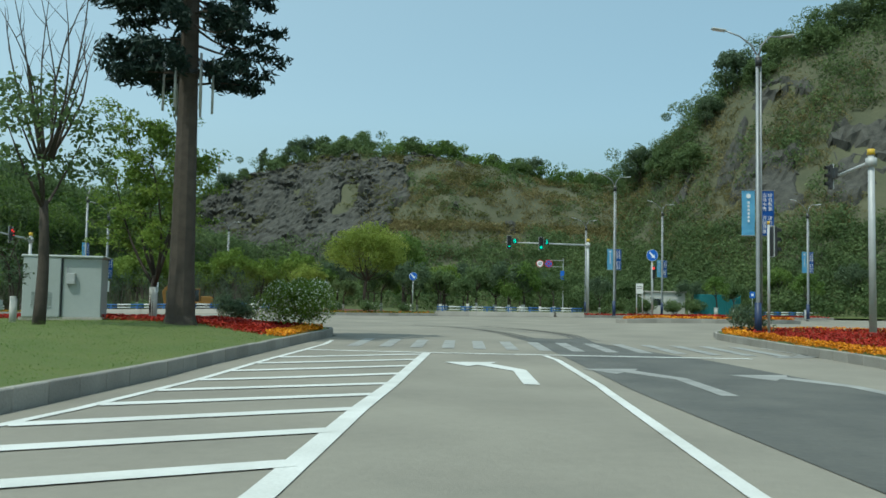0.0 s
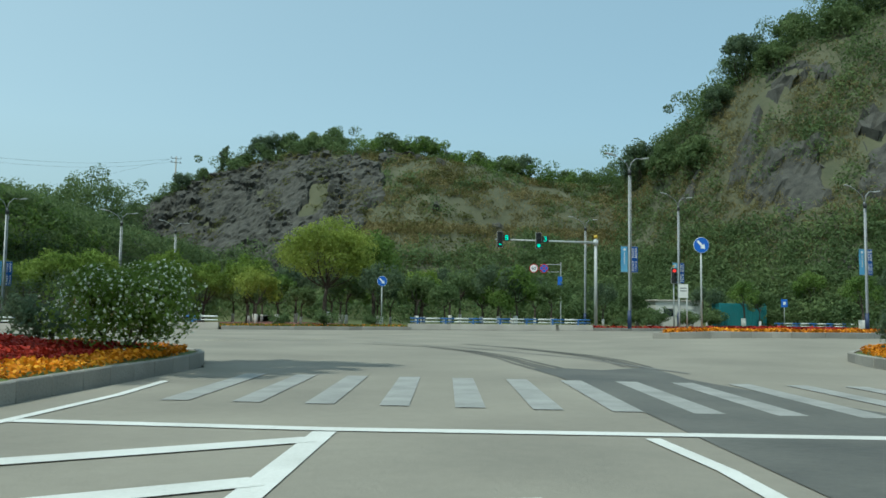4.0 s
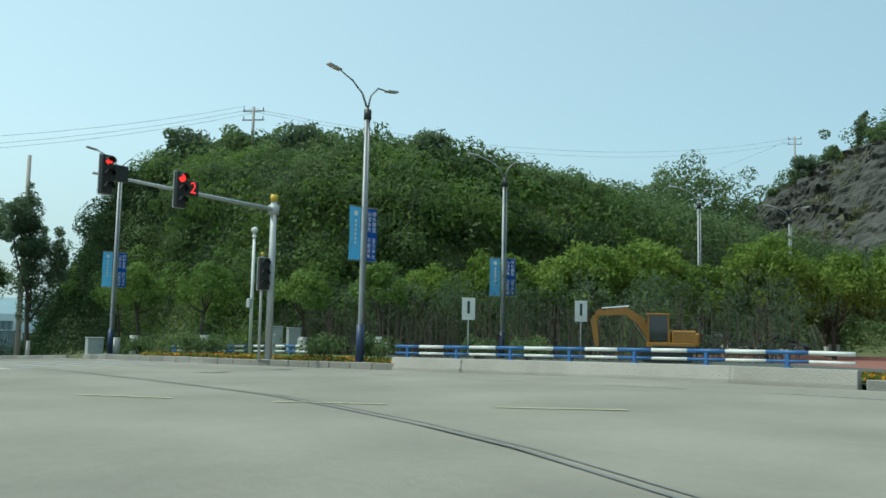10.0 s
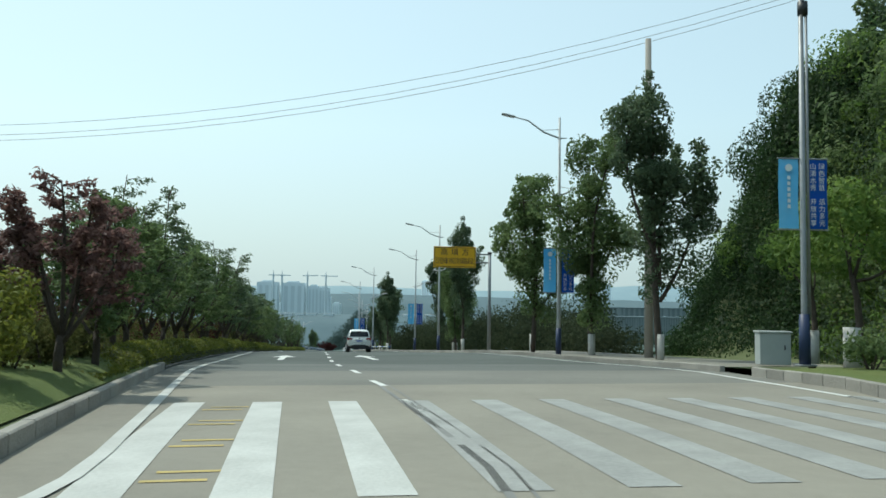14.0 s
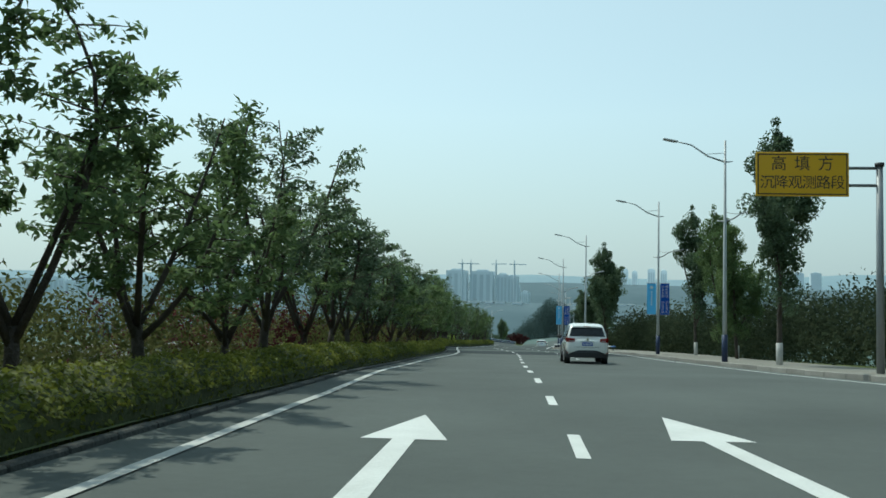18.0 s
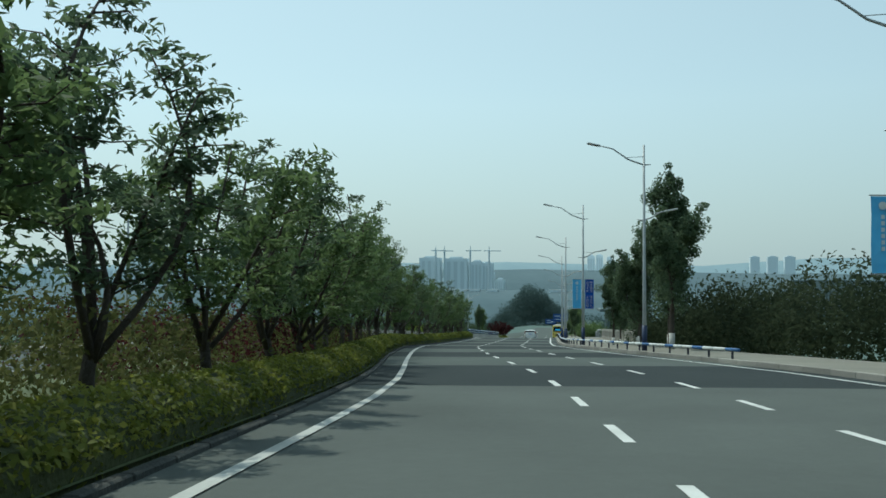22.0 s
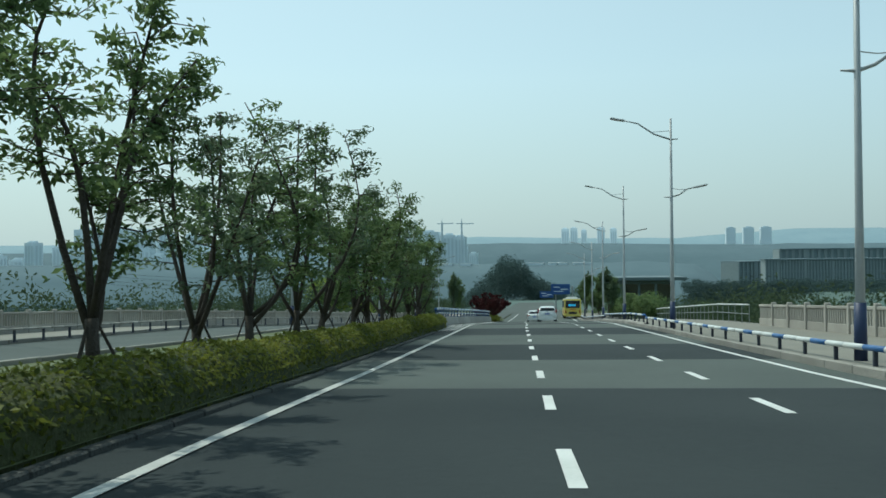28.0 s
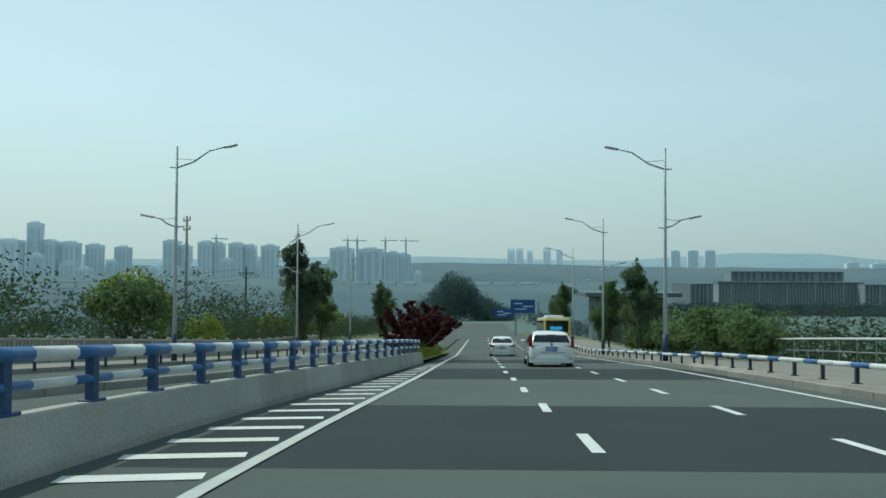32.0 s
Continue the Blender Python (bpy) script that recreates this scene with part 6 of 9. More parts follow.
crest_bushes([(-86, 168), (-74, 170), (-60, 170), (-44, 170), (-36, 168)], 1.6, 1.7, M_LEAF_MID, "bushes along the crest of the rock slope", 201)
crest_bushes([(-36, 168), (-20, 169), (-6, 172), (10, 178)], 1.7, 1.8, M_LEAF_VINE, "bushes along the crest of the grassy slope", 202)
crest_bushes([(10, 178), (16, 168), (22, 160), (30, 157), (42, 154), (60, 150), (80, 150)], 1.5, 2.5, M_LEAF_MID, "bushes along the crest of the steep hill", 203)
crest_bushes([(-108, 82), (-100, 82), (-92, 84), (-82, 88), (-72, 90), (-64, 96), (-58, 104)], 1.4, 1.5, M_LEAF_MID, "bushes along the crest of the mound", 204)
crest_bushes([(-130, 182), (-110, 176), (-96, 170), (-82, 162), (-74, 160)], 1.8, 3.2, M_LEAF_DARK, "woods in the dip between the hills", 205)
rng = np.random.default_rng(206)
cs = []
for k in range(1300):
    x, y = rng.uniform(-128, -72), rng.uniform(140, 160)
    g = ground_z(x, y)
    top = 18.5 + 2.5 * rnd2(x, y, 8, 7.0) + 1.5 * rnd2(x, y, 3.5, 8.0) + 0.06 * (x + 128) - 0.07 * max(0, 150 - y)
    if top > g:
        cs.append((x, y, g + (top - g) * rng.random()))
P, N = scatter_clumps(rng, cs, 1.6, 90, 0.85)
stuff("scrub", leaf_mesh("scrub", P, 0.46, 207, N), M_LEAF_MID, "dense woods filling the dip between the hills", "trees")
ledge = on_hill(-30, 12, 118, 175, 520, 13.4, 15.0, (0.0, 0.3))
P, N = scatter_clumps(rng, ledge, 0.8, 22, 0.5)
stuff("dry_grass", leaf_mesh("dry_grass", P, 0.5, 208, None, -1.2, 0.2), M_DRYGRASS, "pale grassy ledge across the slope", "grass")
fresh = []
for k in range(2):
    bm, lv = dome_tree(158 + k, (6.8, 7.4)[k], (2.6, 2.9)[k], 0.26, 52, 90, 1.6, 0.8)
    t = tree_thing("grove_tree", bm, lv, M_LEAF_FRESH, (0, 0, 0), "bright fresh-green tree at the edge of the grove", "fresh-green trees")
    first(t, *((-51.5, 87.0), (-47.0, 90.5))[k], 0.0, k)
    fresh.append(t)
planted(fresh, [(-49, 89.5), (-44.5, 93), (-42.5, 96), (-39.5, 97.5), (-36.5, 100), (-33.0, 103), (-14.5, 104), (-54.5, 84.0)], 0.0, (0.8, 1.08))
bm, lv = dome_tree(151, 10.0, 4.9, 0.24, 150, 110, 2.7, 0.6)
first(tree_thing("camphor_tree", bm, lv, M_LEAF_LIME, (0, 0, 0), "broad domed tree with fresh yellow-green leaves", wash=1.2), -21.6, 92.5, 0.1, 0.5, False)
bm, lv = dome_tree(152, 5.2, 2.6, 0.24, 40, 70, 1.3, 0.9)
first(tree_thing("maple_tree", bm, lv, M_LEAF_LIME, (0, 0, 0), "smaller yellowish tree beside the domed tree", wash=0.9), -27.6, 90.5, 0.1, 0, False)
bm, lv = dome_tree(153, 9.8, 3.6, 0.32, 55, 80, 2.5, 0.9)
first(tree_thing("camphor_tree", bm, lv, M_LEAF_VINE, (0, 0, 0), "tall green tree behind the domed tree"), -19.5, 103, 0.1, 0, False)
grove = []
for k in range(3):
    bm, lv = dome_tree(161 + k, (5.6, 6.2, 5.0)[k], (2.4, 2.7, 2.2)[k], 0.3, 34, 60, 1.7, 0.9)
    t = tree_thing("grove_tree", bm, lv, (M_LEAF_VINE, M_LEAF_DARK, M_LEAF_MID)[k], (0, 0, 0), "green grove tree with a limewashed trunk", "grove trees", wash=1.0)
    first(t, *((-48, 92), (-43, 103), (-14, 98))[k], 0.0, k)
    grove.append(t)
gp = []
for k in range(4, 34):
    gp.append((-58 + 1.75 * k + random.uniform(-1, 1), 108 + random.uniform(-7, 9) - 4 * math.sin(k / 33 * 3.1)))
planted(grove, gp, 0.0, (0.75, 1.1))
planted(grove, [(-52, 86), (-50, 95), (-54, 100), (-46, 98), (-16, 90), (-11, 95), (-6, 100), (5, 116), (9, 118), (-9, 116), (17, 118), (22, 114), (28, 116), (36, 112), (44, 110), (52, 112), (-56, 82)], 0.0, (0.6, 0.95))
bm = bmesh.new()
rr = np.random.default_rng(5)
# bare-topped tree and slim trees on the lawn island
bm, lv = dome_tree(171, 8.4, 2.3, 0.2, 34, 52, 2.9, 0.8)
for k in range(12):
    a = k * 0.55
    s = limb(bm, rr, (0.2 * math.cos(a), 0.2 * math.sin(a), 5.2), (1.5 * math.cos(a), 1.5 * math.sin(a), 10.4 + rr.uniform(-1, 1)), 0.05, 0.008, 0.06, 5, 5)
    for q in (2, 3, 4):
        limb(bm, rr, s[q], s[q] + Vector((rr.uniform(-0.7, 0.7), rr.uniform(-0.7, 0.7), 0.9)), 0.016, 0.004, 0.1, 3, 4)
first(tree_thing("half_bare_tree", bm, lv, M_LEAF_MID, (0, 0, 0), "tree with leafy lower crown and bare upper twigs"), -16.2, 24.6, 0.25, 0, False)
bm, lv = vase_tree(172, 8.8, 0.2, 8, 78, 2.5)
first(tree_thing("street_tree", bm, lv, M_LEAF_FRESH, (0, 0, 0), "thin-leaved tree with a limewashed trunk on the lawn", wash=1.3), -15.9, 31.5, 0.25, 0, False)
bm, lv = vase_tree(173, 2.9, 0.16, 3, 8, 0.8)
first(tree_thing("sapling", bm, lv, M_LEAF_DARK, (0, 0, 0), "bare forked sapling with a limewashed foot", wash=0.9), -18.6, 26.8, 0.25, 0, False)

# lone slim tree on the cliff top
bm, lv = column_tree(181, 6.0, 1.0, 0.3, 26, 70)
first(tree_thing("lone_tree", bm, lv, M_LEAF_DARK, (0, 0, 0), "slim dark tree alone on the cliff top"), -63, 171, -0.3, 0)
# thin dark stems stand in for shaded trunks at the foot of the mound
rng = np.random.default_rng(61)
bm = bmesh.new()
v, f = [], []
for k in range(420):
    x = rng.uniform(-64, -34)
    y = float(np.interp(x, [-64, -50, -34], [79.5, 80.5, 88])) + rng.uniform(-1.2, 2.5)
    z = ground_z(x, y)
    h, w = rng.uniform(1.8, 3.6), 0.022
    lx, ly = rng.uniform(-0.25, 0.25, 2)
    b = len(v)
    for cx, cy in ((-w, -w), (w, -w), (0, w)):
        v.append((x + cx, y + cy, z - 0.2))
    for cx, cy in ((-w, -w), (w, -w), (0, w)):
        v.append((x + lx + cx * 0.5, y + ly + cy * 0.5, z + h))
    f += [(b, b + 1, b + 4, b + 3), (b + 1, b + 2, b + 5, b + 4), (b + 2, b, b + 3, b + 5)]
stuff("bamboo_canes", pydata("bamboo_canes", v, f), M_BARK, "thin dark stems standing in for shaded trunks under the trees", "bamboo")
cs = [(x, float(np.interp(x, [-64, -50, -34], [80.5, 82, 90])) + rng.uniform(-0.5, 2), 0) for x in rng.uniform(-64, -34, 330)]
P, N = scatter_clumps(rng, [(x, y, ground_z(x, y) + rng.uniform(0.4, 4.2)) for x, y, _ in cs], 0.9, 60, 0.9)
stuff("bamboo_leaves", leaf_mesh("bamboo_leaves", P, 0.26, 62, N, 0.5, 0.22), M_LEAF_DARK, "dark leaves over the thin stems at the foot of the mound", "bamboo")

# ---- street furniture ----
def disc(bm, c, r, depth, turn=None, seg=24):
    m = Matrix.Translation(c) @ (turn if turn is not None else Matrix())
    bmesh.ops.create_cone(bm, cap_ends=True, segments=seg, radius1=r, radius2=r, depth=depth, matrix=m)
    return bm


FACE = Matrix.Rotation(math.pi / 2, 4, "X")


def quick(name, parent, material, fill, label="", smooth=False):
    bm = bmesh.new()
    fill(bm)
    return part(name, bm, material, parent, label, smooth)


def letters(text, size, parent, material, at, turn, label=""):
    """Raised lettering as a mesh, facing -y before it is turned."""
    cu = bpy.data.curves.new("lettering", "FONT")
    cu.body, cu.size, cu.extrude = text, size, 0.004
    cu.align_x, cu.align_y = "CENTER", "CENTER"
    tmp = bpy.data.objects.new("lettering", cu)
    me = bpy.data.meshes.new_from_object(tmp)
    bpy.data.objects.remove(tmp)
    me.materials.clear()
    ob = part_of("lettering", me, material, parent, label)
    ob.matrix_basis = Matrix.Translation(at) @ turn @ FACE
    return ob


def bars(parent, rows, material, label, y=-0.02):
    """Writing that cannot be read: plain bars (x, z, width, height)."""
    for x, z, w, h in rows:
        quick("bar", parent, material, lambda bm: add_box(bm, (x, y, z), (w, 0.006, h)), label)


def banner_pair(pole_z, lamp, turn, seed):
    """Two cloth banners that hang from arms on both sides of a lamp pole."""
    for side, m in ((-1, M_BANNER_SKY), (1, M_BANNER_BLUE)):
        b = thing("banner", (0, 0, 0), "sky-blue cloth banner on a lamp pole" if side < 0 else "deep blue cloth banner on a lamp pole", "banner", "lamp-pole banners")
        b.matrix_world = lamp @ Matrix.Rotation(turn, 4, "Z")

        def cloth(bm, s=side):
            for i in range(9):
                for j in (0, 1):
                    bm.verts.new((s * (0.14 + 0.6 * j), 0.02 * math.sin(i * 0.9 + seed + j), pole_z + 2.05 - i * 2.05 / 8))
            bm.verts.ensure_lookup_table()
            for i in range(8):
                bm.faces.new((bm.verts[2 * i], bm.verts[2 * i + 1], bm.verts[2 * i + 3], bm.verts[2 * i + 2]))
            bmesh.ops.solidify(bm, geom=bm.faces[:], thickness=0.012)

        quick("cloth", b, m, cloth)
        quick("arm", b, M_STEEL, lambda bm: add_tube(bm, [(side * 0.06, 0, pole_z + 2.08), (side * 0.78, 0, pole_z + 2.08)], [0.018, 0.018], 6))
        quick("arm", b, M_STEEL, lambda bm: add_tube(bm, [(side * 0.06, 0, pole_z - 0.03), (side * 0.78, 0, pole_z - 0.03)], [0.018, 0.018], 6))
        for yy in (-0.035, 0.035):
            if side < 0:
                quick("emblem", b, M_WHITE, lambda bm: disc(bm, (-0.44, yy, pole_z + 1.8), 0.11, 0.006, FACE, 16))
                for k in range(6):
                    bars(b, [(-0.44, pole_z + 1.5 - 0.17 * k, 0.09, 0.11)], M_WHITE, "column of white characters", yy)
            else:
                for c, words in ((0.3, "山清水秀 开放共享"), (0.56, "绿色智慧 活力多元")):
                    if yy > 0:
                        c = 0.86 - c
                    for k, ch in enumerate(words):
                        if ch != " ":
                            letters(ch, 0.2, b, M_WHITE, (c, yy, pole_z + 1.84 - 0.21 * k), Matrix.Rotation(0 if yy < 0 else math.pi, 4, "Z"), "white character")


def luminaire(parent, at, way, tilt=0.15):
    """A flat street-light head at the end of an arm."""
    a = math.atan2(way[1], way[0])
    m = Matrix.Translation(at) @ Matrix.Rotation(a, 4, "Z") @ Matrix.Rotation(-tilt, 4, "Y")

    def head(bm):
        add_box(bm, (0.3, 0, 0), (0.68, 0.26, 0.09), bevel=0.035)
        bmesh.ops.transform(bm, matrix=m, verts=bm.verts)

    ob = quick("lamp_head", parent, M_PALE_STEEL, head)

    def lens(bm):
        add_box(bm, (0.34, 0, -0.052), (0.46, 0.18, 0.012))
        bmesh.ops.transform(bm, matrix=m, verts=bm.verts)

    quick("lens", ob, M_LAMP_CLEAR, lens, "clear glass lens")


def y_lamp(x, y, h, turn, banners=True, seed=0, lift=0.2, band=True, cloth=4.6):
    """Tall twin-pipe lamp with two rising arms like a Y."""
    z = float(road_z(x, y)) + lift
    m = pose(x, y, z, 0, 0, turn)
    t = thing("street_lamp", (x, y, z), "tall grey street lamp with two upswept arms", "street lamp", "twin-arm street lamps", turn)
    quick("pole", t, M_STEEL, lambda bm: add_tube(bm, [(0, 0, 0), (0, 0, 1.6), (0, 0, h)], [0.11, 0.095, 0.07], 12), smooth=True)
    quick("pole", t, M_STEEL, lambda bm: add_tube(bm, [(0.16, 0, 1.4), (0.16, 0, h - 0.2)], [0.045, 0.04], 8), smooth=True)
    quick("collar", t, M_DARK_METAL, lambda bm: add_tube(bm, [(0.06, 0, h - 0.5), (0.06, 0, h - 0.1)], [0.15, 0.15], 12), smooth=True)
    if band:
        quick("pole_sleeve", t, M_POLE_BLUE, lambda bm: add_tube(bm, [(0, 0, 0.0), (0, 0, 1.5)], [0.17, 0.15], 12), "dark painted sleeve at the foot", True)
    quick("base_plate", t, M_STEEL, lambda bm: add_box(bm, (0, 0, 0.02), (0.5, 0.5, 0.05), bevel=0.01))
    for s, ln in ((-1, 1.5), (1, 1.1)):
        pts = [(0.05, 0, h - 0.1), (s * 0.18 * ln, 0, h + 0.5), (s * 0.55 * ln, 0, h + 0.9), (s * ln, 0, h + (1.15 if s < 0 else 0.9))]
        quick("arm", t, M_STEEL, lambda bm: add_tube(bm, pts, [0.045, 0.04, 0.035, 0.03], 8), smooth=True)
        luminaire(t, pts[-1], (s, 0))
    if banners:
        banner_pair(cloth, m, 0, seed)
    return t


def long_lamp(x, d, h=10.0, flip=1, banners=False, seed=0):
    """Slim road lamp: a long swept arm over the lanes and a short lower arm over the footway."""
    p = down(x, d, 0.14)
    turn = down_turn(x)
    t = thing("street_lamp", tuple(p), "slim pale street lamp with a long swept arm", "street lamp", "roadside street lamps", turn)
    quick("pole", t, M_PALE_STEEL, lambda bm: add_tube(bm, [(0, 0, 0), (0, 0, 3), (0, 0, h)], [0.115, 0.085, 0.05], 12), smooth=True)
    quick("pole_sleeve", t, M_POLE_BLUE, lambda bm: add_tube(bm, [(0, 0, 0), (0, 0, 1.25)], [0.135, 0.125], 12), "navy painted foot", True)
    for s, z, ln in ((-flip, h - 1.0, 2.2), (flip, h - 3.75, 1.05)):
        pts = [(-s * 0.35, 0, z + 0.02), (0, 0, z), (s * 0.35 * ln, 0, z + 0.12 * ln), (s * 0.7 * ln, 0, z + 0.36 * ln), (s * ln, 0, z + 0.43 * ln)]
        quick("arm", t, M_PALE_STEEL, lambda bm: add_tube(bm, pts, [0.02, 0.045, 0.04, 0.035, 0.03], 8), smooth=True)
        top = [(0, 0, z + 0.42), (s * 0.4 * ln, 0, z + 0.36), (s * 0.68 * ln, 0, z + 0.36 * ln)]
        quick("stay", t, M_PALE_STEEL, lambda bm: add_tube(bm, top, [0.014, 0.014, 0.014], 6), smooth=True)
        luminaire(t, pts[-1], (s, 0), 0.2)
    if banners:
        banner_pair(h * 0.26, pose(p.x, p.y, p.z, 0, 0, turn), 0, seed)
    return t


# crossing lamps
y_lamp(8.9, 40.6, 13.0, 8, True, 1)
y_lamp(5.1, 86.0, 13.0, 20, True, 2)
y_lamp(12.0, 106.0, 12.6, 30, True, 3, 0.1)
y_lamp(3.3, 124.3, 12.4, 15, False, 4, 0.0)
y_lamp(24, 88, 10.5, 30, True, 5)
y_lamp(-41.3, 69.05, 10.1, 98, True, 6, cloth=4.0)
y_lamp(-47.3, 83.1, 10.1, 62, True, 7, 0.0, cloth=3.5)
y_lamp(-48.4, 104.85, 11.3, 30, True, 8, 0.0, cloth=3.6)
y_lamp(-50.7, 123.8, 12.2, 30, False, 9, 0.0)
y_lamp(-65.4, 68.5, 10.9, 95, True, 10, cloth=4.0)
# lamps down the road
for k, (x, y) in enumerate(((-80.8, 63.2), (-109.4, 56.9), (-126.5, 54.1), (-145, 48.0), (-164, 44.2), (-184.8, 41.7), (-207, 39.8), (-230, 38.4), (-253, 37.1), (-276, 36), (-300, 34.8))):
    d = (y - float(edge_y(x))) * 0.985
    long_lamp(x + d * 0.17 * 0.9, d, 11.3 if k == 0 else (10.2 if k < 4 else 9.95), 1, k in (0, 2, 4), k)
for x in (-130, -152, -174, -196, -220, -250, -276, -302):
    long_lamp(x, inner(x) - 8.7 if x > -212 else -12.1, 10.3 if x > -240 else 9.95, -1, False, 3)


# ---- traffic signals ----
def signal_head(parent, at, lit, turn=0.0, arrow_on=False, small=False):
    """A black three-lamp head with hoods; lit is the lamp that burns, from the top."""
    s = 0.62 if small else 1.0
    m = Matrix.Translation(at) @ Matrix.Rotation(turn, 4, "Z") @ Matrix.Scale(s, 4)

    def shape(fill):
        def inner_fill(bm):
            fill(bm)
            bmesh.ops.transform(bm, matrix=m, verts=bm.verts)
        return inner_fill

    head = quick("signal_head", parent, M_DARK_METAL, shape(lambda bm: add_box(bm, (0, 0, 0), (0.46, 0.2, 1.32), bevel=0.03)))
    quick("backing_board", head, M_PALE_STEEL, shape(lambda bm: add_box(bm, (0, 0.06, 0), (0.52, 0.03, 1.38))), "pale rim of the signal head")
    for k in range(3):
        z = 0.43 - 0.43 * k
        on = k == lit
        mt = (M_RED_GLOW if lit == 0 else M_GREEN_GLOW) if on else M_PLASTIC
        if on and arrow_on:
            def arrow_fill(bm):
                vs = [(-0.13, 0), (-0.01, 0.11), (-0.01, 0.04), (0.13, 0.04), (0.13, -0.04), (-0.01, -0.04), (-0.01, -0.11)]
                lo = [bm.verts.new((x, -0.118, z + y)) for x, y in vs]
                hi = [bm.verts.new((x, -0.104, z + y)) for x, y in vs]
                bm.faces.new(lo)
                bm.faces.new(hi[::-1])
                for i in range(7):
                    bm.faces.new((lo[i], hi[i], hi[(i + 1) % 7], lo[(i + 1) % 7]))
            quick("lens", head, mt, shape(arrow_fill), "lit arrow lens")
        else:
            quick("lens", head, mt, shape(lambda bm: disc(bm, (0, -0.104, z), 0.15, 0.02, FACE)), "lit signal lens" if on else "")

        def hood(bm):
            seg = 10
            a = [(0.18 * math.cos(math.pi * i / seg), 0.18 * math.sin(math.pi * i / seg)) for i in range(seg + 1)]
            f = [bm.verts.new((x, -0.1, z + y)) for x, y in a]
            b = [bm.verts.new((x, -0.3, z + y)) for x, y in a]
            for i in range(seg):
                bm.faces.new((f[i], f[i + 1], b[i + 1], b[i]))
            bmesh.ops.solidify(bm, geom=bm.faces[:], thickness=0.012)
        quick("hood", head, M_DARK_METAL, shape(hood))
    return head


def digit_box(parent, at, text, glow, turn=0.0):
    m = Matrix.Translation(at) @ Matrix.Rotation(turn, 4, "Z")

    def fill(bm):
        add_box(bm, (0, 0, 0), (0.56, 0.16, 0.56), bevel=0.02)
        bmesh.ops.transform(bm, matrix=m, verts=bm.verts)
    ob = quick("countdown_box", parent, M_DARK_METAL, fill)
    if text:
        letters(text, 0.6, ob, glow, m @ Vector((0, -0.09, 0)), Matrix.Rotation(turn, 4, "Z"), "lit countdown figure")


def mast(x, y, h, turn, arm, heads, label, lift=0.2, pole_r=0.15):
    """A signal mast: a stout post with a yellow cap and a level arm along its local -x."""
    z = float(road_z(x, y)) + lift
    t = thing("signal_mast", (x, y, z), label, "traffic light", "signal masts", turn)
    quick("post", t, M_PALE_STEEL, lambda bm: add_tube(bm, [(0, 0, 0), (0, 0, h)], [pole_r, pole_r * 0.85], 14), smooth=True)
    quick("cap", t, M_YELLOW_CAP, lambda bm: add_tube(bm, [(0, 0, h), (0, 0, h + 0.28)], [pole_r * 1.05, pole_r], 14), "yellow cap on the post", True)
    quick("collar", t, M_PALE_STEEL, lambda bm: add_tube(bm, [(0, 0, h - 0.55), (0, 0, h - 0.15)], [pole_r * 1.5, pole_r * 1.5], 14), smooth=True)
    quick("arm", t, M_PALE_STEEL, lambda bm: add_tube(bm, [(0, 0, h - 0.35), (-arm, 0, h - 0.35 + 0.02 * arm)], [0.1, 0.05], 12), smooth=True)
    quick("base_plate", t, M_STEEL, lambda bm: add_box(bm, (0, 0, 0.03), (0.6, 0.6, 0.06), bevel=0.01))
    for s, lit, arr, text in heads:
        zz = h - 0.35 + 0.02 * s
        signal_head(t, (-s, -0.15, zz), lit, 0, arr)
        digit_box(t, (-s + 0.56, -0.12, zz + 0.12), text, M_GREEN_GLOW if lit == 2 else M_RED_GLOW)
    return t


mast(2.62, 89.4, 7.6, 8, 8.6, ((4.9, 2, False, "3"), (8.2, 2, True, "8")), "far signal mast with two lit green heads")
mast(-45.5, 67.5, 6.6, 104.9, 8.5, ((5.0, 0, False, "2"), (8.1, 0, True, "")), "near signal mast with two red heads over the lanes")
mast(14.5, 42.5, 8.6, -90, 6.5, ((5.6, -1, False, ""),), "signal mast at the slip lane, seen edge-on", pole_r=0.17)


def post_signal(x, y, h, turn, lit, label, lift=0.25, small=True):
    z = float(road_z(x, y)) + lift
    t = thing("post_signal", (x, y, z), label, "traffic light", "post signals", turn)
    quick("post", t, M_PALE_STEEL, lambda bm: add_tube(bm, [(0, 0, 0), (0, 0, h)], [0.06, 0.055], 10), smooth=True)
    quick("cap", t, M_YELLOW_CAP, lambda bm: add_tube(bm, [(0, 0, h), (0, 0, h + 0.15)], [0.065, 0.06], 10), "yellow cap on the post", True)
    signal_head(t, (-0.02, -0.2, h - (0.55 if small else 0.75)), lit, 0, False, small)
    return t


post_signal(9.0, 39.0, 4.9, 100, -1, "post signal seen from the side on the flower island", 0.25, False)
post_signal(9.5, 92.2, 5.3, 10, 0, "post signal showing red behind the far kerb", 0.25, False)
post_signal(22.5, 50.0, 3.8, 0, 0, "post signal showing red beside the slip road")
post_signal(-45.65, 67.15, 4.3, 85, -1, "unlit pedestrian signal beside the mast", 0.2, False)


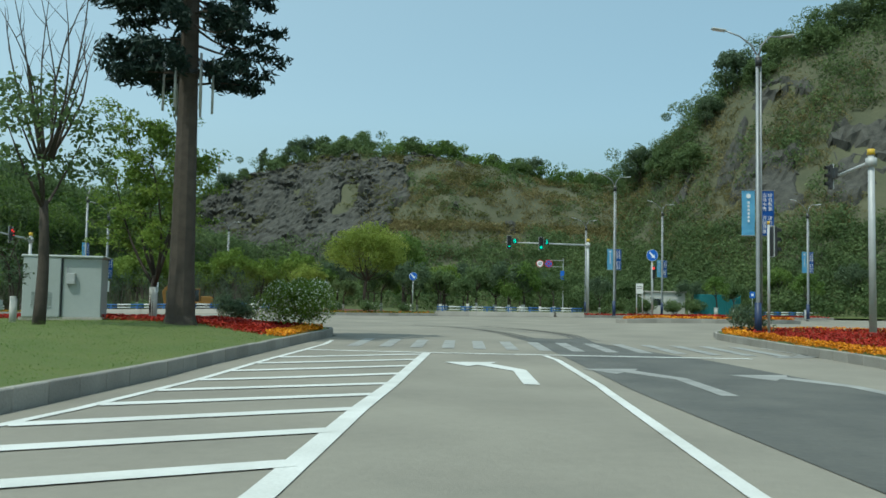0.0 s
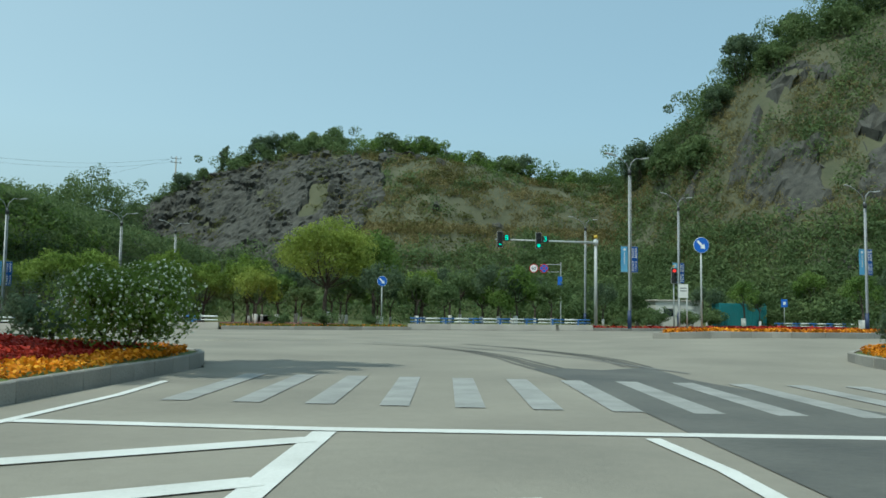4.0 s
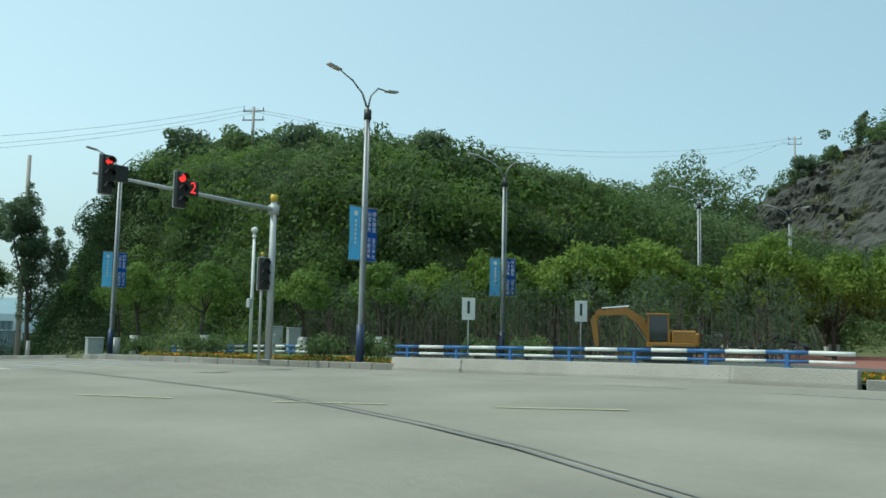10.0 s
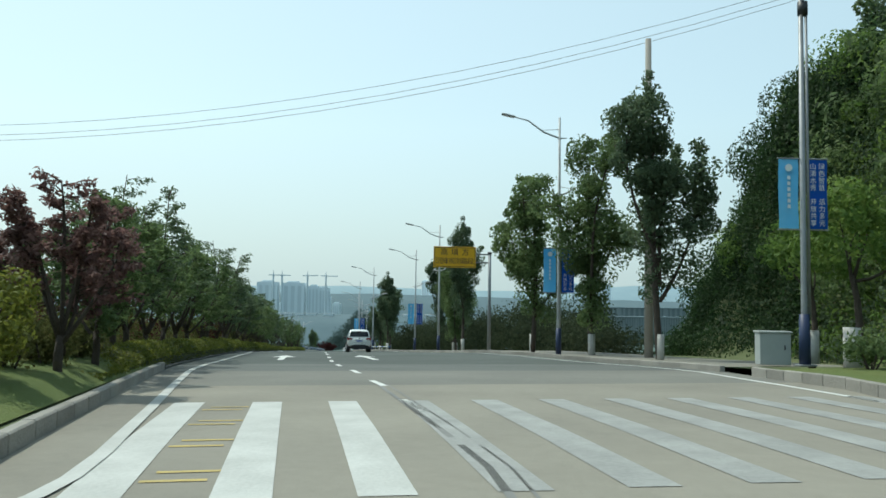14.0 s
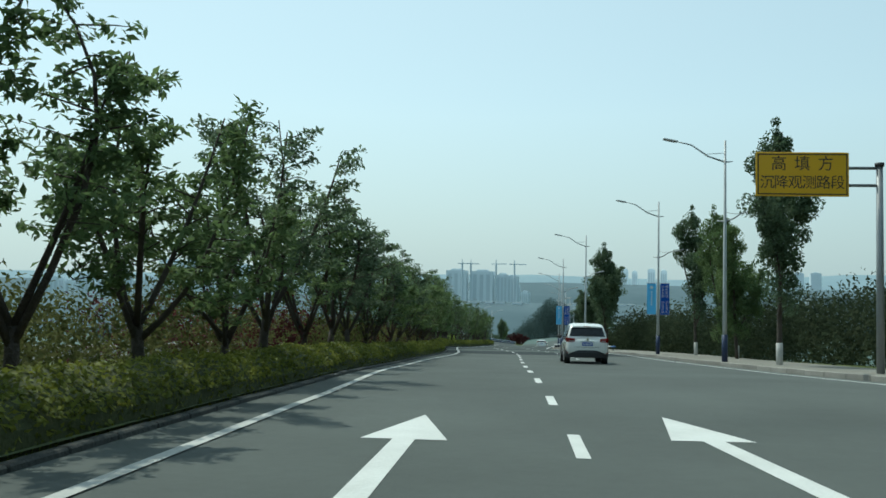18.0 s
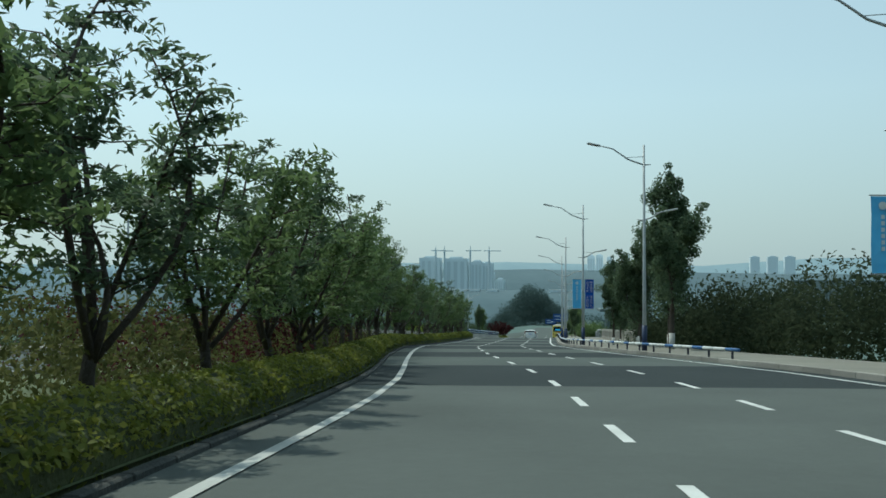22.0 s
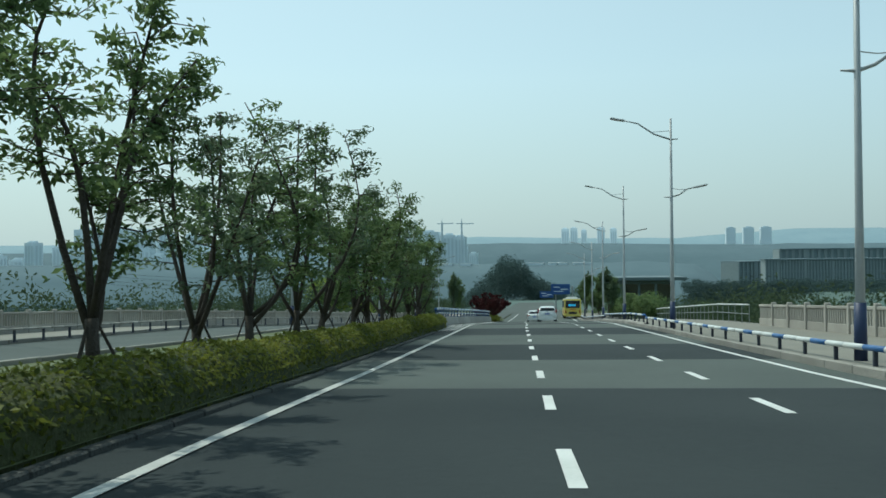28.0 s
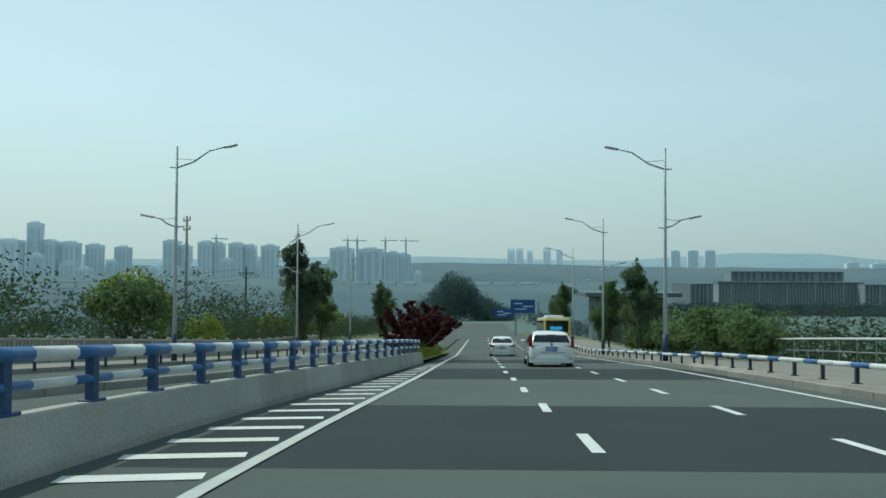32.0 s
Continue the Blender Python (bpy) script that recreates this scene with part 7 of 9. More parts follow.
# ---- signs ----
def round_sign(x, y, h, turn, r=0.42, lift=0.25):
    z = float(road_z(x, y)) + lift
    t = thing("keep_right_sign", (x, y, z), "round blue sign with a white slanting arrow", "road sign", "round blue signs", turn)
    quick("post", t, M_PALE_STEEL, lambda bm: add_tube(bm, [(0, 0.03, 0), (0, 0.03, h + 0.2)], [0.045, 0.045], 10), smooth=True)
    quick("rim", t, M_WHITE, lambda bm: disc(bm, (0, -0.02, h), r, 0.02, FACE), "thin white rim")
    quick("disc", t, M_SIGN_BLUE, lambda bm: disc(bm, (0, -0.034, h), r * 0.95, 0.012, FACE), "blue sign face")

    def arrow_fill(bm):
        vs = [(-0.06, 0.3), (0.06, 0.3), (0.06, -0.06), (0.17, -0.06), (0, -0.28), (-0.17, -0.06), (-0.06, -0.06)]
        k = r / 0.42
        rot = Matrix.Rotation(math.pi / 4, 2)
        pts = [rot @ Vector(v) * k for v in vs]
        lo = [bm.verts.new((p.x, -0.046, h + p.y)) for p in pts]
        hi = [bm.verts.new((p.x, -0.038, h + p.y)) for p in pts]
        bm.faces.new(lo)
        for i in range(7):
            bm.faces.new((lo[i], hi[i], hi[(i + 1) % 7], lo[(i + 1) % 7]))
    quick("arrow", t, M_WHITE, arrow_fill, "white arrow pointing down to the right")
    return t


round_sign(6.1, 59.7, 4.3, 12, 0.4)
round_sign(-15.0, 85.0, 3.6, 22)
round_sign(-44.8, 53.9, 3.25, 72, 0.55)


def plate_sign(name, x, y, z0, w, h, turn, material, label, posts=(0,), rows=(), bar=M_WHITE, lift=0.15):
    z = float(road_z(x, y)) + lift
    t = thing(name, (x, y, z), label, "sign", "", turn)
    for px in posts:
        quick("post", t, M_PALE_STEEL, lambda bm: add_tube(bm, [(px, 0.04, 0), (px, 0.04, z0 + h)], [0.035, 0.035], 8), smooth=True)
    quick("plate", t, material, lambda bm: add_box(bm, (0, 0, z0 + h / 2), (w, 0.03, h), bevel=0.006))
    bars(t, rows, bar, "unreadable line of writing")
    return t


for x, y, tn in ((-44.0, 77.4, 50), (-41.7, 83.0, 50)):
    plate_sign("notice_board", x, y, 1.9, 0.62, 1.05, tn, M_RAIL_WHITE, "small white notice board on a steel post", rows=((0, 2.5, 0.12, 0.6),), bar=M_DARK_METAL)
plate_sign("notice_board", 5.35, 60.6, 1.8, 0.5, 0.7, 10, M_RAIL_WHITE, "white notice board on two thin posts", (-0.2, 0.2), ((0, 2.3, 0.34, 0.04), (0, 2.16, 0.34, 0.04)), M_DARK_METAL)
plate_sign("pedestrian_sign", 23.0, 108, 2.2, 0.7, 0.8, 15, M_SIGN_BLUE, "blue square sign with a white triangle", rows=((0, 2.6, 0.3, 0.3),))
# speed limit and no-parking signs on an arm
t = thing("sign_arm", (0.1, 113.2, ground_z(0.1, 113.2)), "steel post with round signs on a side arm", "road sign")
h0 = 6.0 - ground_z(0.1, 113.2)
quick("post", t, M_PALE_STEEL, lambda bm: add_tube(bm, [(0, 0, -0.3), (0, 0, h0 + 0.7)], [0.06, 0.06], 8))
for z in (h0 + 0.45, h0 - 0.4):
    quick("arm", t, M_PALE_STEEL, lambda bm: add_tube(bm, [(0, 0, z), (-2.3, 0, z)], [0.035, 0.035], 8))
quick("speed_disc", t, M_RED_SHEET, lambda bm: disc(bm, (-3.05, -0.06, h0), 0.5, 0.03, FACE), "red rim of the speed sign")
quick("speed_face", t, M_WHITE, lambda bm: disc(bm, (-3.05, -0.085, h0), 0.41, 0.02, FACE), "white face of the speed sign")
letters("60", 0.52, t, M_DARK_METAL, (-3.05, -0.105, h0), Matrix(), "black figures 60")
quick("no_parking_rim", t, M_RED_SHEET, lambda bm: disc(bm, (-1.9, -0.06, h0), 0.52, 0.03, FACE), "red rim of the no-stopping sign")
quick("no_parking_face", t, M_SIGN_BLUE, lambda bm: disc(bm, (-1.9, -0.085, h0), 0.43, 0.02, FACE), "blue face of the no-stopping sign")
for a in (0.785, -0.785):
    quick("cross_bar", t, M_RED_SHEET, lambda bm: add_box(bm, (-1.9, -0.1, h0), (0.84, 0.012, 0.08), Matrix.Rotation(a, 4, "Y")))
quick("blue_plate", t, M_SIGN_BLUE, lambda bm: add_box(bm, (-0.1, -0.08, h0 - 1.55), (0.5, 0.03, 1.25), bevel=0.01), "narrow blue plate on the post")

# amber warning sign on a cantilever
z0 = float(road_z(-97.5, 60.5)) + 0.15
t = thing("warning_sign", (-97.5, 60.5, z0), "amber rectangular warning sign on a cantilever post", "road sign", "", down_turn(-97))
ph = 3.85 - z0
quick("post", t, M_STEEL, lambda bm: add_tube(bm, [(0, 0, 0), (0, 0, ph)], [0.12, 0.1], 12), smooth=True)
quick("cap", t, M_DARK_METAL, lambda bm: add_tube(bm, [(0, 0, ph), (0, 0, ph + 0.12)], [0.14, 0.14], 12), smooth=True)
for zz in (ph - 0.6, ph - 0.05):
    quick("arm", t, M_STEEL, lambda bm: add_tube(bm, [(0, 0, zz), (-3.7, 0, zz)], [0.05, 0.05], 8), smooth=True)
pc = 3.58 - z0
quick("plate", t, M_SIGN_YELLOW, lambda bm: add_box(bm, (-2.4, -0.08, pc), (2.86, 0.05, 1.4), bevel=0.012), "amber sign sheet")
for cx, cz, w, h in ((-2.4, 0.63, 2.76, 0.035), (-2.4, -0.63, 2.76, 0.035), (-3.76, 0, 0.035, 1.26), (-1.04, 0, 0.035, 1.26)):
    quick("border_line", t, M_DARK_METAL, lambda bm: add_box(bm, (cx, -0.108, pc + cz), (w, 0.006, h)))


for k, c in enumerate("高填方"):
    letters(c, 0.5, t, M_DARK_METAL, (-3.12 + 0.72 * k, -0.106, pc + 0.31), Matrix(), "black painted character")
for k, c in enumerate("沉降观测路段"):
    letters(c, 0.46, t, M_DARK_METAL, (-3.48 + 0.432 * k, -0.106, pc - 0.28), Matrix(), "black painted character")

# ---- cabinets, boxes, hut ----
t = thing("transformer_cabinet", (-18.6, 29.9, float(road_z(-18.6, 29.9)) + 0.26), "pale grey steel transformer cabinet on the lawn", "utility cabinet", "", 20)
quick("plinth", t, M_CONCRETE, lambda bm: add_box(bm, (0, 0, 0.06), (2.9, 1.5, 0.12), bevel=0.01))
quick("body", t, M_BOX, lambda bm: add_box(bm, (0.68, 0, 1.22), (1.36, 1.35, 2.2), bevel=0.02))
quick("body", t, M_BOX, lambda bm: add_box(bm, (-0.7, -0.05, 1.22), (1.3, 1.45, 2.2), bevel=0.02))
quick("roof", t, M_BOX, lambda bm: add_box(bm, (0, 0, 2.37), (2.86, 1.6, 0.1), bevel=0.03))
quick("joint", t, M_DARK_METAL, lambda bm: add_box(bm, (-0.03, -0.62, 1.22), (0.05, 0.12, 2.16)))
quick("meter_box", t, M_PALE_STEEL, lambda bm: add_box(bm, (0.3, -0.74, 1.55), (0.3, 0.14, 0.4), bevel=0.01))
quick("conduit", t, M_STEEL, lambda bm: add_tube(bm, [(0.18, -0.72, 2.0), (0.18, -0.75, 1.7), (0.25, -0.72, 1.2)], [0.02, 0.02, 0.02], 6))
for k in range(7):
    quick("vent_slat", t, M_BOX, lambda bm: add_box(bm, (-0.7, -0.79, 0.5 + 0.09 * k), (0.7, 0.02, 0.03), Matrix.Rotation(0.5, 4, "X")))


def cabinet(x, y, w, d, h, turn, label, lift=0.2, mark=True):
    t = thing("utility_cabinet", (x, y, float(road_z(x, y)) + lift), label, "utility cabinet", "", turn)
    quick("body", t, M_BOX, lambda bm: add_box(bm, (0, 0, h / 2), (w, d, h), bevel=0.015))
    quick("roof", t, M_BOX, lambda bm: add_box(bm, (0, 0, h + 0.03), (w + 0.08, d + 0.08, 0.06), bevel=0.015))
    quick("door_handle", t, M_DARK_METAL, lambda bm: add_box(bm, (w * 0.3, -d / 2 - 0.02, h * 0.55), (0.03, 0.03, 0.14)))
    if mark:
        quick("warning_mark", t, M_SIGN_YELLOW, lambda bm: add_box(bm, (-w * 0.1, -d / 2 - 0.004, h * 0.3), (0.2, 0.006, 0.16)), "yellow warning mark")
    return t


cabinet(-60.5, 76.8, 0.7, 0.5, 1.6, 75, "pale grey steel cabinet beside the flower bed")
cabinet(-59.5, 77.5, 0.9, 0.5, 1.5, 75, "wide pale grey steel cabinet beside the flower bed", mark=False)
cabinet(-66.3, 67.9, 0.9, 0.6, 0.95, 85, "low stone-grey bin cabinet on the footway", mark=False)
cabinet(-50.2, 70.4, 0.4, 0.35, 1.0, 60, "small white control box beside the signal mast", mark=False)
# camera pole
t = thing("camera_pole", (-52.4, 70.5, float(road_z(-52.4, 70.5)) + 0.2), "white pole with a dome camera on top", "camera pole")
quick("pole", t, M_RAIL_WHITE, lambda bm: add_tube(bm, [(0, 0, 0), (0, 0, 5.9)], [0.09, 0.075], 12), smooth=True)
quick("box", t, M_PALE_STEEL, lambda bm: add_box(bm, (0.05, -0.15, 2.6), (0.3, 0.2, 0.45), bevel=0.02))
quick("bracket", t, M_RAIL_WHITE, lambda bm: add_tube(bm, [(0, 0, 5.9), (0, 0, 6.1)], [0.13, 0.05], 12))
quick("dome", t, M_RAIL_WHITE, lambda bm: bmesh.ops.create_uvsphere(bm, u_segments=14, v_segments=8, radius=0.17, matrix=Matrix.Translation((0, 0, 6.25))), "white dome camera", True)
# hut, wall, teal container
t = thing("gate_hut", (13.5, 119.5, ground_z(13.5, 119.5)), "white plastered hut at the foot of the hill", "hut", "", 12)
quick("wall", t, M_PLASTER, lambda bm: add_box(bm, (0, 0, 1.4), (5.5, 3, 3.2), bevel=0.03))
quick("roof", t, M_CONCRETE, lambda bm: add_box(bm, (0, 0, 3.08), (5.9, 3.4, 0.2), bevel=0.03))
quick("window", t, M_CAR_GLASS, lambda bm: add_box(bm, (-1.2, -1.505, 1.7), (1.2, 0.04, 0.9)))
quick("door", t, M_BOX, lambda bm: add_box(bm, (1.3, -1.505, 1.05), (0.9, 0.04, 2.1)))
t = thing("site_container", (20.5, 117.5, ground_z(20.5, 117.5) - 0.2), "teal corrugated steel site container", "container", "", 12)
quick("body", t, M_TEAL, lambda bm: add_box(bm, (0, 0, 1.5), (5.5, 2.4, 3.0), bevel=0.03))
for k in range(18):
    quick("rib", t, M_TEAL, lambda bm: add_box(bm, (-2.5 + 0.29 * k, -1.22, 1.5), (0.1, 0.06, 2.8), bevel=0.01))
planted([lb], [(11.3, 115.6), (14.8, 115.9), (17.4, 114.6), (9.0, 116.5)], 0.0, (0.75, 1.05))

# ---- power poles and wires ----
def power_pole(x, y, top, arms, label, r=0.17):
    z = ground_z(x, y) - 0.5
    t = thing("power_pole", (x, y, z), label, "power pole", "power poles")
    quick("pole", t, M_CONCRETE, lambda bm: add_tube(bm, [(0, 0, 0), (0, 0, top - z)], [r, r * 0.65], 10), smooth=True)
    for k in range(arms):
        quick("crossarm", t, M_STEEL, lambda bm: add_box(bm, (0, 0, top - z - 0.4 - 0.8 * k), (2.0, 0.1, 0.1), Matrix.Rotation(0.7, 4, "Z")))
        for s in (-0.9, 0, 0.9):
            quick("insulator", t, M_DARK_METAL, lambda bm: add_tube(bm, [(s * 0.76, s * 0.64, top - z - 0.35 - 0.8 * k), (s * 0.76, s * 0.64, top - z - 0.05 - 0.8 * k)], [0.05, 0.035], 8))
    return t


power_pole(-72.8, 171.5, 30.4, 2, "concrete power pole with cross-arms on the far hill")
power_pole(-81.4, 86.1, 20.1, 2, "concrete power pole with cross-arms on the mound")
power_pole(-76.7, 66.5, 12.07, 0, "plain concrete pole beside the footway", 0.2)
p = down(-285, -24)
power_pole(p.x, p.y, -3.2, 2, "dark power pole in the valley thicket")
for k, (a, b, sag) in enumerate((((-72.8, 171.5, 30.2), (-81.4, 86.1, 19.9), 3.0), ((-72.2, 171.5, 29.6), (-80.8, 86.1, 19.5), 3.2), ((-81.4, 86.1, 19.9), (-87.5, 30.8, 9.6), 2.5), ((-80.8, 86.1, 19.5), (-87.0, 31.2, 9.2), 2.5), ((-82.0, 85.7, 20.2), (-88.2, 30.4, 10.3), 2.4), ((-72.8, 171.5, 30.2), (-150, 200, 27), 2.0))):
    t = thing("power_line", a, "thin dark overhead power line", "power line", "power lines")
    pts = [Vector(b) * f + Vector(a) * (1 - f) - Vector((0, 0, sag * 4 * f * (1 - f))) - Vector(a) for f in [i / 14 for i in range(15)]]
    quick("wire", t, M_DARK_METAL, lambda bm: add_tube(bm, pts, [0.012] * 15, 5), smooth=True)

# ---- the mast dressed as a pine ----
rr = np.random.default_rng(77)
t = thing("disguised_mast", (-13.4, 28.6, float(road_z(-13.4, 28.6)) + 0.24), "phone mast disguised as a pine with a brown trunk", "phone mast")


def ribbed(bm):
    seg = 20
    rings = []
    for z, r in ((-0.2, 0.66), (0.3, 0.5), (2, 0.42), (8, 0.33), (16, 0.2)):
        rings.append([bm.verts.new(((r + 0.018 * (k % 2)) * math.cos(2 * math.pi * k / seg), (r + 0.018 * (k % 2)) * math.sin(2 * math.pi * k / seg), z)) for k in range(seg)])
    for a, b in zip(rings, rings[1:]):
        for k in range(seg):
            bm.faces.new((a[k], a[(k + 1) % seg], b[(k + 1) % seg], b[k]))
    bm.faces.new(rings[-1])


quick("trunk", t, M_BARK, ribbed, "ribbed brown bark-like sheath")
tips = []


for k in range(86):
    z = 8.7 + 8.6 * (k / 86) + rr.uniform(-0.3, 0.3)
    a = rr.uniform(0, 6.28)
    ln = (3.2 - 0.17 * (z - 9) + rr.uniform(-0.6, 0.3)) * (0.75 if z < 9.2 else 1)
    a0 = Vector((0.2 * math.cos(a), 0.2 * math.sin(a), z))
    e = Vector((ln * math.cos(a), ln * math.sin(a), z + rr.uniform(-0.6, 0.5)))
    quick("branch", t, M_BARK, lambda bm: limb(bm, rr, a0, e, 0.05, 0.015, 0.05, 4, 5))
    for f in np.linspace(0.3, 1.05, 10):
        p = a0.lerp(e, f)
        for j in range(5):
            d = Vector((math.cos(a + rr.uniform(-1.1, 1.1)), math.sin(a + rr.uniform(-1.1, 1.1)), rr.uniform(-0.5, 0.6)))
            tips.append((p + d * rr.uniform(0.05, 0.45), d))
NP, ND = [], []
for p, d in tips:
    for j in range(5):
        NP.append(p + Vector(rr.normal(size=3)) * 0.09)
        ND.append(d)
part_of("needles", leaf_mesh("needles", np.array([tuple(p) for p in NP]), 0.34, 78, None, 0.25, 0.26), M_NEEDLE, t, "dark plastic pine needles")
for k in range(6):
    a = 0.4 + k * 1.05
    x, y = 0.85 * math.cos(a), 0.85 * math.sin(a)
    quick("antenna", t, M_PALE_STEEL, lambda bm: add_tube(bm, [(x, y, 7.6), (x, y, 9.6)], [0.045, 0.045], 8), "slim grey antenna tube", True)
    quick("bracket", t, M_DARK_METAL, lambda bm: add_tube(bm, [(x * 0.4, y * 0.4, 9.0), (x, y, 9.0)], [0.025, 0.025], 6))
quick("ring", t, M_DARK_METAL, lambda bm: add_tube(bm, [(0, 0, 8.95), (0, 0, 9.1)], [0.42, 0.42], 16))

# ---- vehicles ----
def loft(bm, sections):
    """A closed skin through cross-sections with equal numbers of points."""
    rings = [[bm.verts.new(p) for p in s] for s in sections]
    n = len(rings[0])
    for a, b in zip(rings, rings[1:]):
        for k in range(n):
            bm.faces.new((a[k], a[(k + 1) % n], b[(k + 1) % n], b[k]))
    bm.faces.new(rings[0][::-1])
    bm.faces.new(rings[-1])
    bmesh.ops.recalc_face_normals(bm, faces=bm.faces)
    return bm


def body_ring(x, half, z0, z1, shoulder=0.72, tuck=0.06, crown=0.03):
    """One cross-section of a car body at x: sill, flank, shoulder, deck."""
    zs = z0 + (z1 - z0) * shoulder
    right = [(half - tuck, z0), (half - 0.01, z0 + 0.14 * (z1 - z0)), (half, z0 + 0.45 * (z1 - z0)), (half - 0.02, zs), (half - 0.1, z1 - 0.015), (half * 0.55, z1 + crown * 0.7), (0, z1 + crown)]
    left = [(-a, b) for a, b in right[-2::-1]]
    return [(x, a, b) for a, b in right + left]


def wheel(parent, x, y, r, w=0.2, label="silver alloy rim with five twin spokes"):
    def tread(bm):
        disc(bm, (x, y, r), r, w, FACE, 28)
        bmesh.ops.bevel(bm, geom=[e for e in bm.edges if len(e.link_faces) == 2 and e.calc_face_angle() > 1.2], offset=0.025, segments=2, affect="EDGES")
    tyre = quick("tyre", parent, M_TYRE, tread)
    out = 1 if y > 0 else -1
    o = y + out * w / 2

    def rim(bm):
        n = 28
        for ra, rb, oa, ob in ((0.72, 0.64, 0.004, 0.012), (0.64, 0.6, 0.012, -0.01)):
            a = [bm.verts.new((x + r * ra * math.cos(2 * math.pi * k / n), o + out * oa, r + r * ra * math.sin(2 * math.pi * k / n))) for k in range(n)]
            b = [bm.verts.new((x + r * rb * math.cos(2 * math.pi * k / n), o + out * ob, r + r * rb * math.sin(2 * math.pi * k / n))) for k in range(n)]
            for k in range(n):
                bm.faces.new((a[k], a[(k + 1) % n], b[(k + 1) % n], b[k]))
        for k in range(5):
            for e in (-0.17, 0.17):
                a = 2 * math.pi * k / 5 + e + 0.3
                add_box(bm, (x + 0.38 * r * math.cos(a), o + out * 0.01, r + 0.38 * r * math.sin(a)), (0.54 * r, 0.02, 0.035), Matrix.Rotation(-a, 4, "Y"))
        disc(bm, (x, o + out * 0.01, r), r * 0.17, 0.04, FACE, 12)
    ob = quick("rim", tyre, M_RIM, rim, label)
    # a flat dark disc paints in the shade behind the spokes
    quick("recess_disc", ob, M_PLASTIC, lambda bm: disc(bm, (x, o + out * 0.001, r), r * 0.66, 0.006, FACE, 24), "flat dark disc for the shaded recess behind the spokes")


def car(name, x, y, z, turn, dims, paint, label, style, pitch=0.0):
    """A car that faces +x before it is turned. dims: length, width, height, wheelbase, tyre radius."""
    L, W, H, wb, r = dims
    t = thing(name, (x, y, z), label, "car", "", turn)
    t.matrix_world = Matrix.Translation((x, y, z)) @ Matrix.Rotation(radians(turn), 4, "Z") @ Matrix.Rotation(radians(pitch), 4, "Y")
    hw, belt, sill = W / 2, style["belt"], style["sill"]
    rear, nose = -L / 2, L / 2
    tl = style["tail"]
    prof = [(rear, 0.74, sill + 0.2, belt - tl - 0.16), (rear + 0.03, 0.84, sill + 0.13, belt - tl - 0.06), (rear + 0.1, 0.92, sill + 0.07, belt - tl), (rear + 0.26, 0.975, sill + 0.02, belt - 0.01), (rear + 0.55, 0.995, sill, belt), (rear + 1.2, 1, sill - 0.02, belt), (0, 1, sill - 0.02, belt - 0.015),
            (nose - 1.35, 1, sill - 0.02, belt - 0.04), (nose - 0.8, 0.985, sill, belt - 0.12), (nose - 0.35, 0.93, sill + 0.03, belt - 0.22), (nose - 0.1, 0.84, sill + 0.08, belt - 0.33), (nose, 0.68, sill + 0.14, belt - 0.45)]

    def body(bm):
        loft(bm, [body_ring(px, hw * k, a, b) for px, k, a, b in prof])
    quick("body", t, paint, body, smooth=True)
    # cabin: a painted shell along the roof line, with the panes set just proud of it
    rx, rz = [q[0] for q in style["roof"]], [q[1] for q in style["roof"]]

    def roof_z(px):
        return float(np.interp(px, rx, rz))

    def side_y(px, pz):
        zr = max(roof_z(px), belt + 0.02)
        f = min(1.0, max(0.0, (pz - belt) / (H - belt)))
        ends = 1 - 0.07 * float(smooth((px - (rx[-1] - 0.7)) / 0.7)) - 0.05 * float(smooth((rx[0] + 0.5 - px) / 0.5))
        return hw * ends * (0.955 - 0.2 * f - 0.05 * f * f)

    def cabin(bm):
        secs = []
        for k in range(29):
            px = rx[0] + (rx[-1] - rx[0]) * k / 28
            zr = roof_z(px)
            lo = belt - 0.05
            rim_z = max(lo + 0.01, zr - 0.07)
            a, b = side_y(px, lo), side_y(px, rim_z)
            right = [(a, lo), ((a + b) / 2, (lo + rim_z) / 2), (b, rim_z), (b - 0.05, zr - 0.022), (b * 0.72, zr + 0.004), (0, zr + 0.016)]
            ring = right + [(-p, q) for p, q in right[-2::-1]]
            secs.append([(px, p, q) for p, q in ring])
        loft(bm, secs)
    quick("cabin", t, paint, cabin, "painted roof and pillars", True)

    def pane(bm, s, x0, x1):
        n = 8
        lo, hi = [], []
        for k in range(n + 1):
            px = x0 + (x1 - x0) * k / n
            zt = min(roof_z(px) - 0.1, H - 0.13)
            zb = min(belt + 0.025 + style["rise"] * float(smooth((x0 + 0.4 - px) / 0.5)) * (x0 < -1.2), zt - 0.01)
            lo.append(bm.verts.new((px, s * (side_y(px, zb) + 0.02), zb)))
            hi.append(bm.verts.new((px, s * (side_y(px, zt) + 0.02), zt)))
        for k in range(n):
            q = (lo[k], lo[k + 1], hi[k + 1], hi[k])
            bm.faces.new(q if s < 0 else q[::-1])
        bmesh.ops.solidify(bm, geom=bm.faces[:], thickness=0.006)

    def end_pane(bm, z0, z1, back):
        n = 8
        rows = []
        xs_, zs_ = (rx[:style["back"]], rz[:style["back"]]) if back else (rx[:-5:-1], rz[:-5:-1])
        for pz in np.linspace(z0, z1, 5):
            px = float(np.interp(pz, zs_, xs_)) + (-0.014 if back else 0.014)
            w = side_y(px + (0.1 if back else -0.1), pz) - 0.07
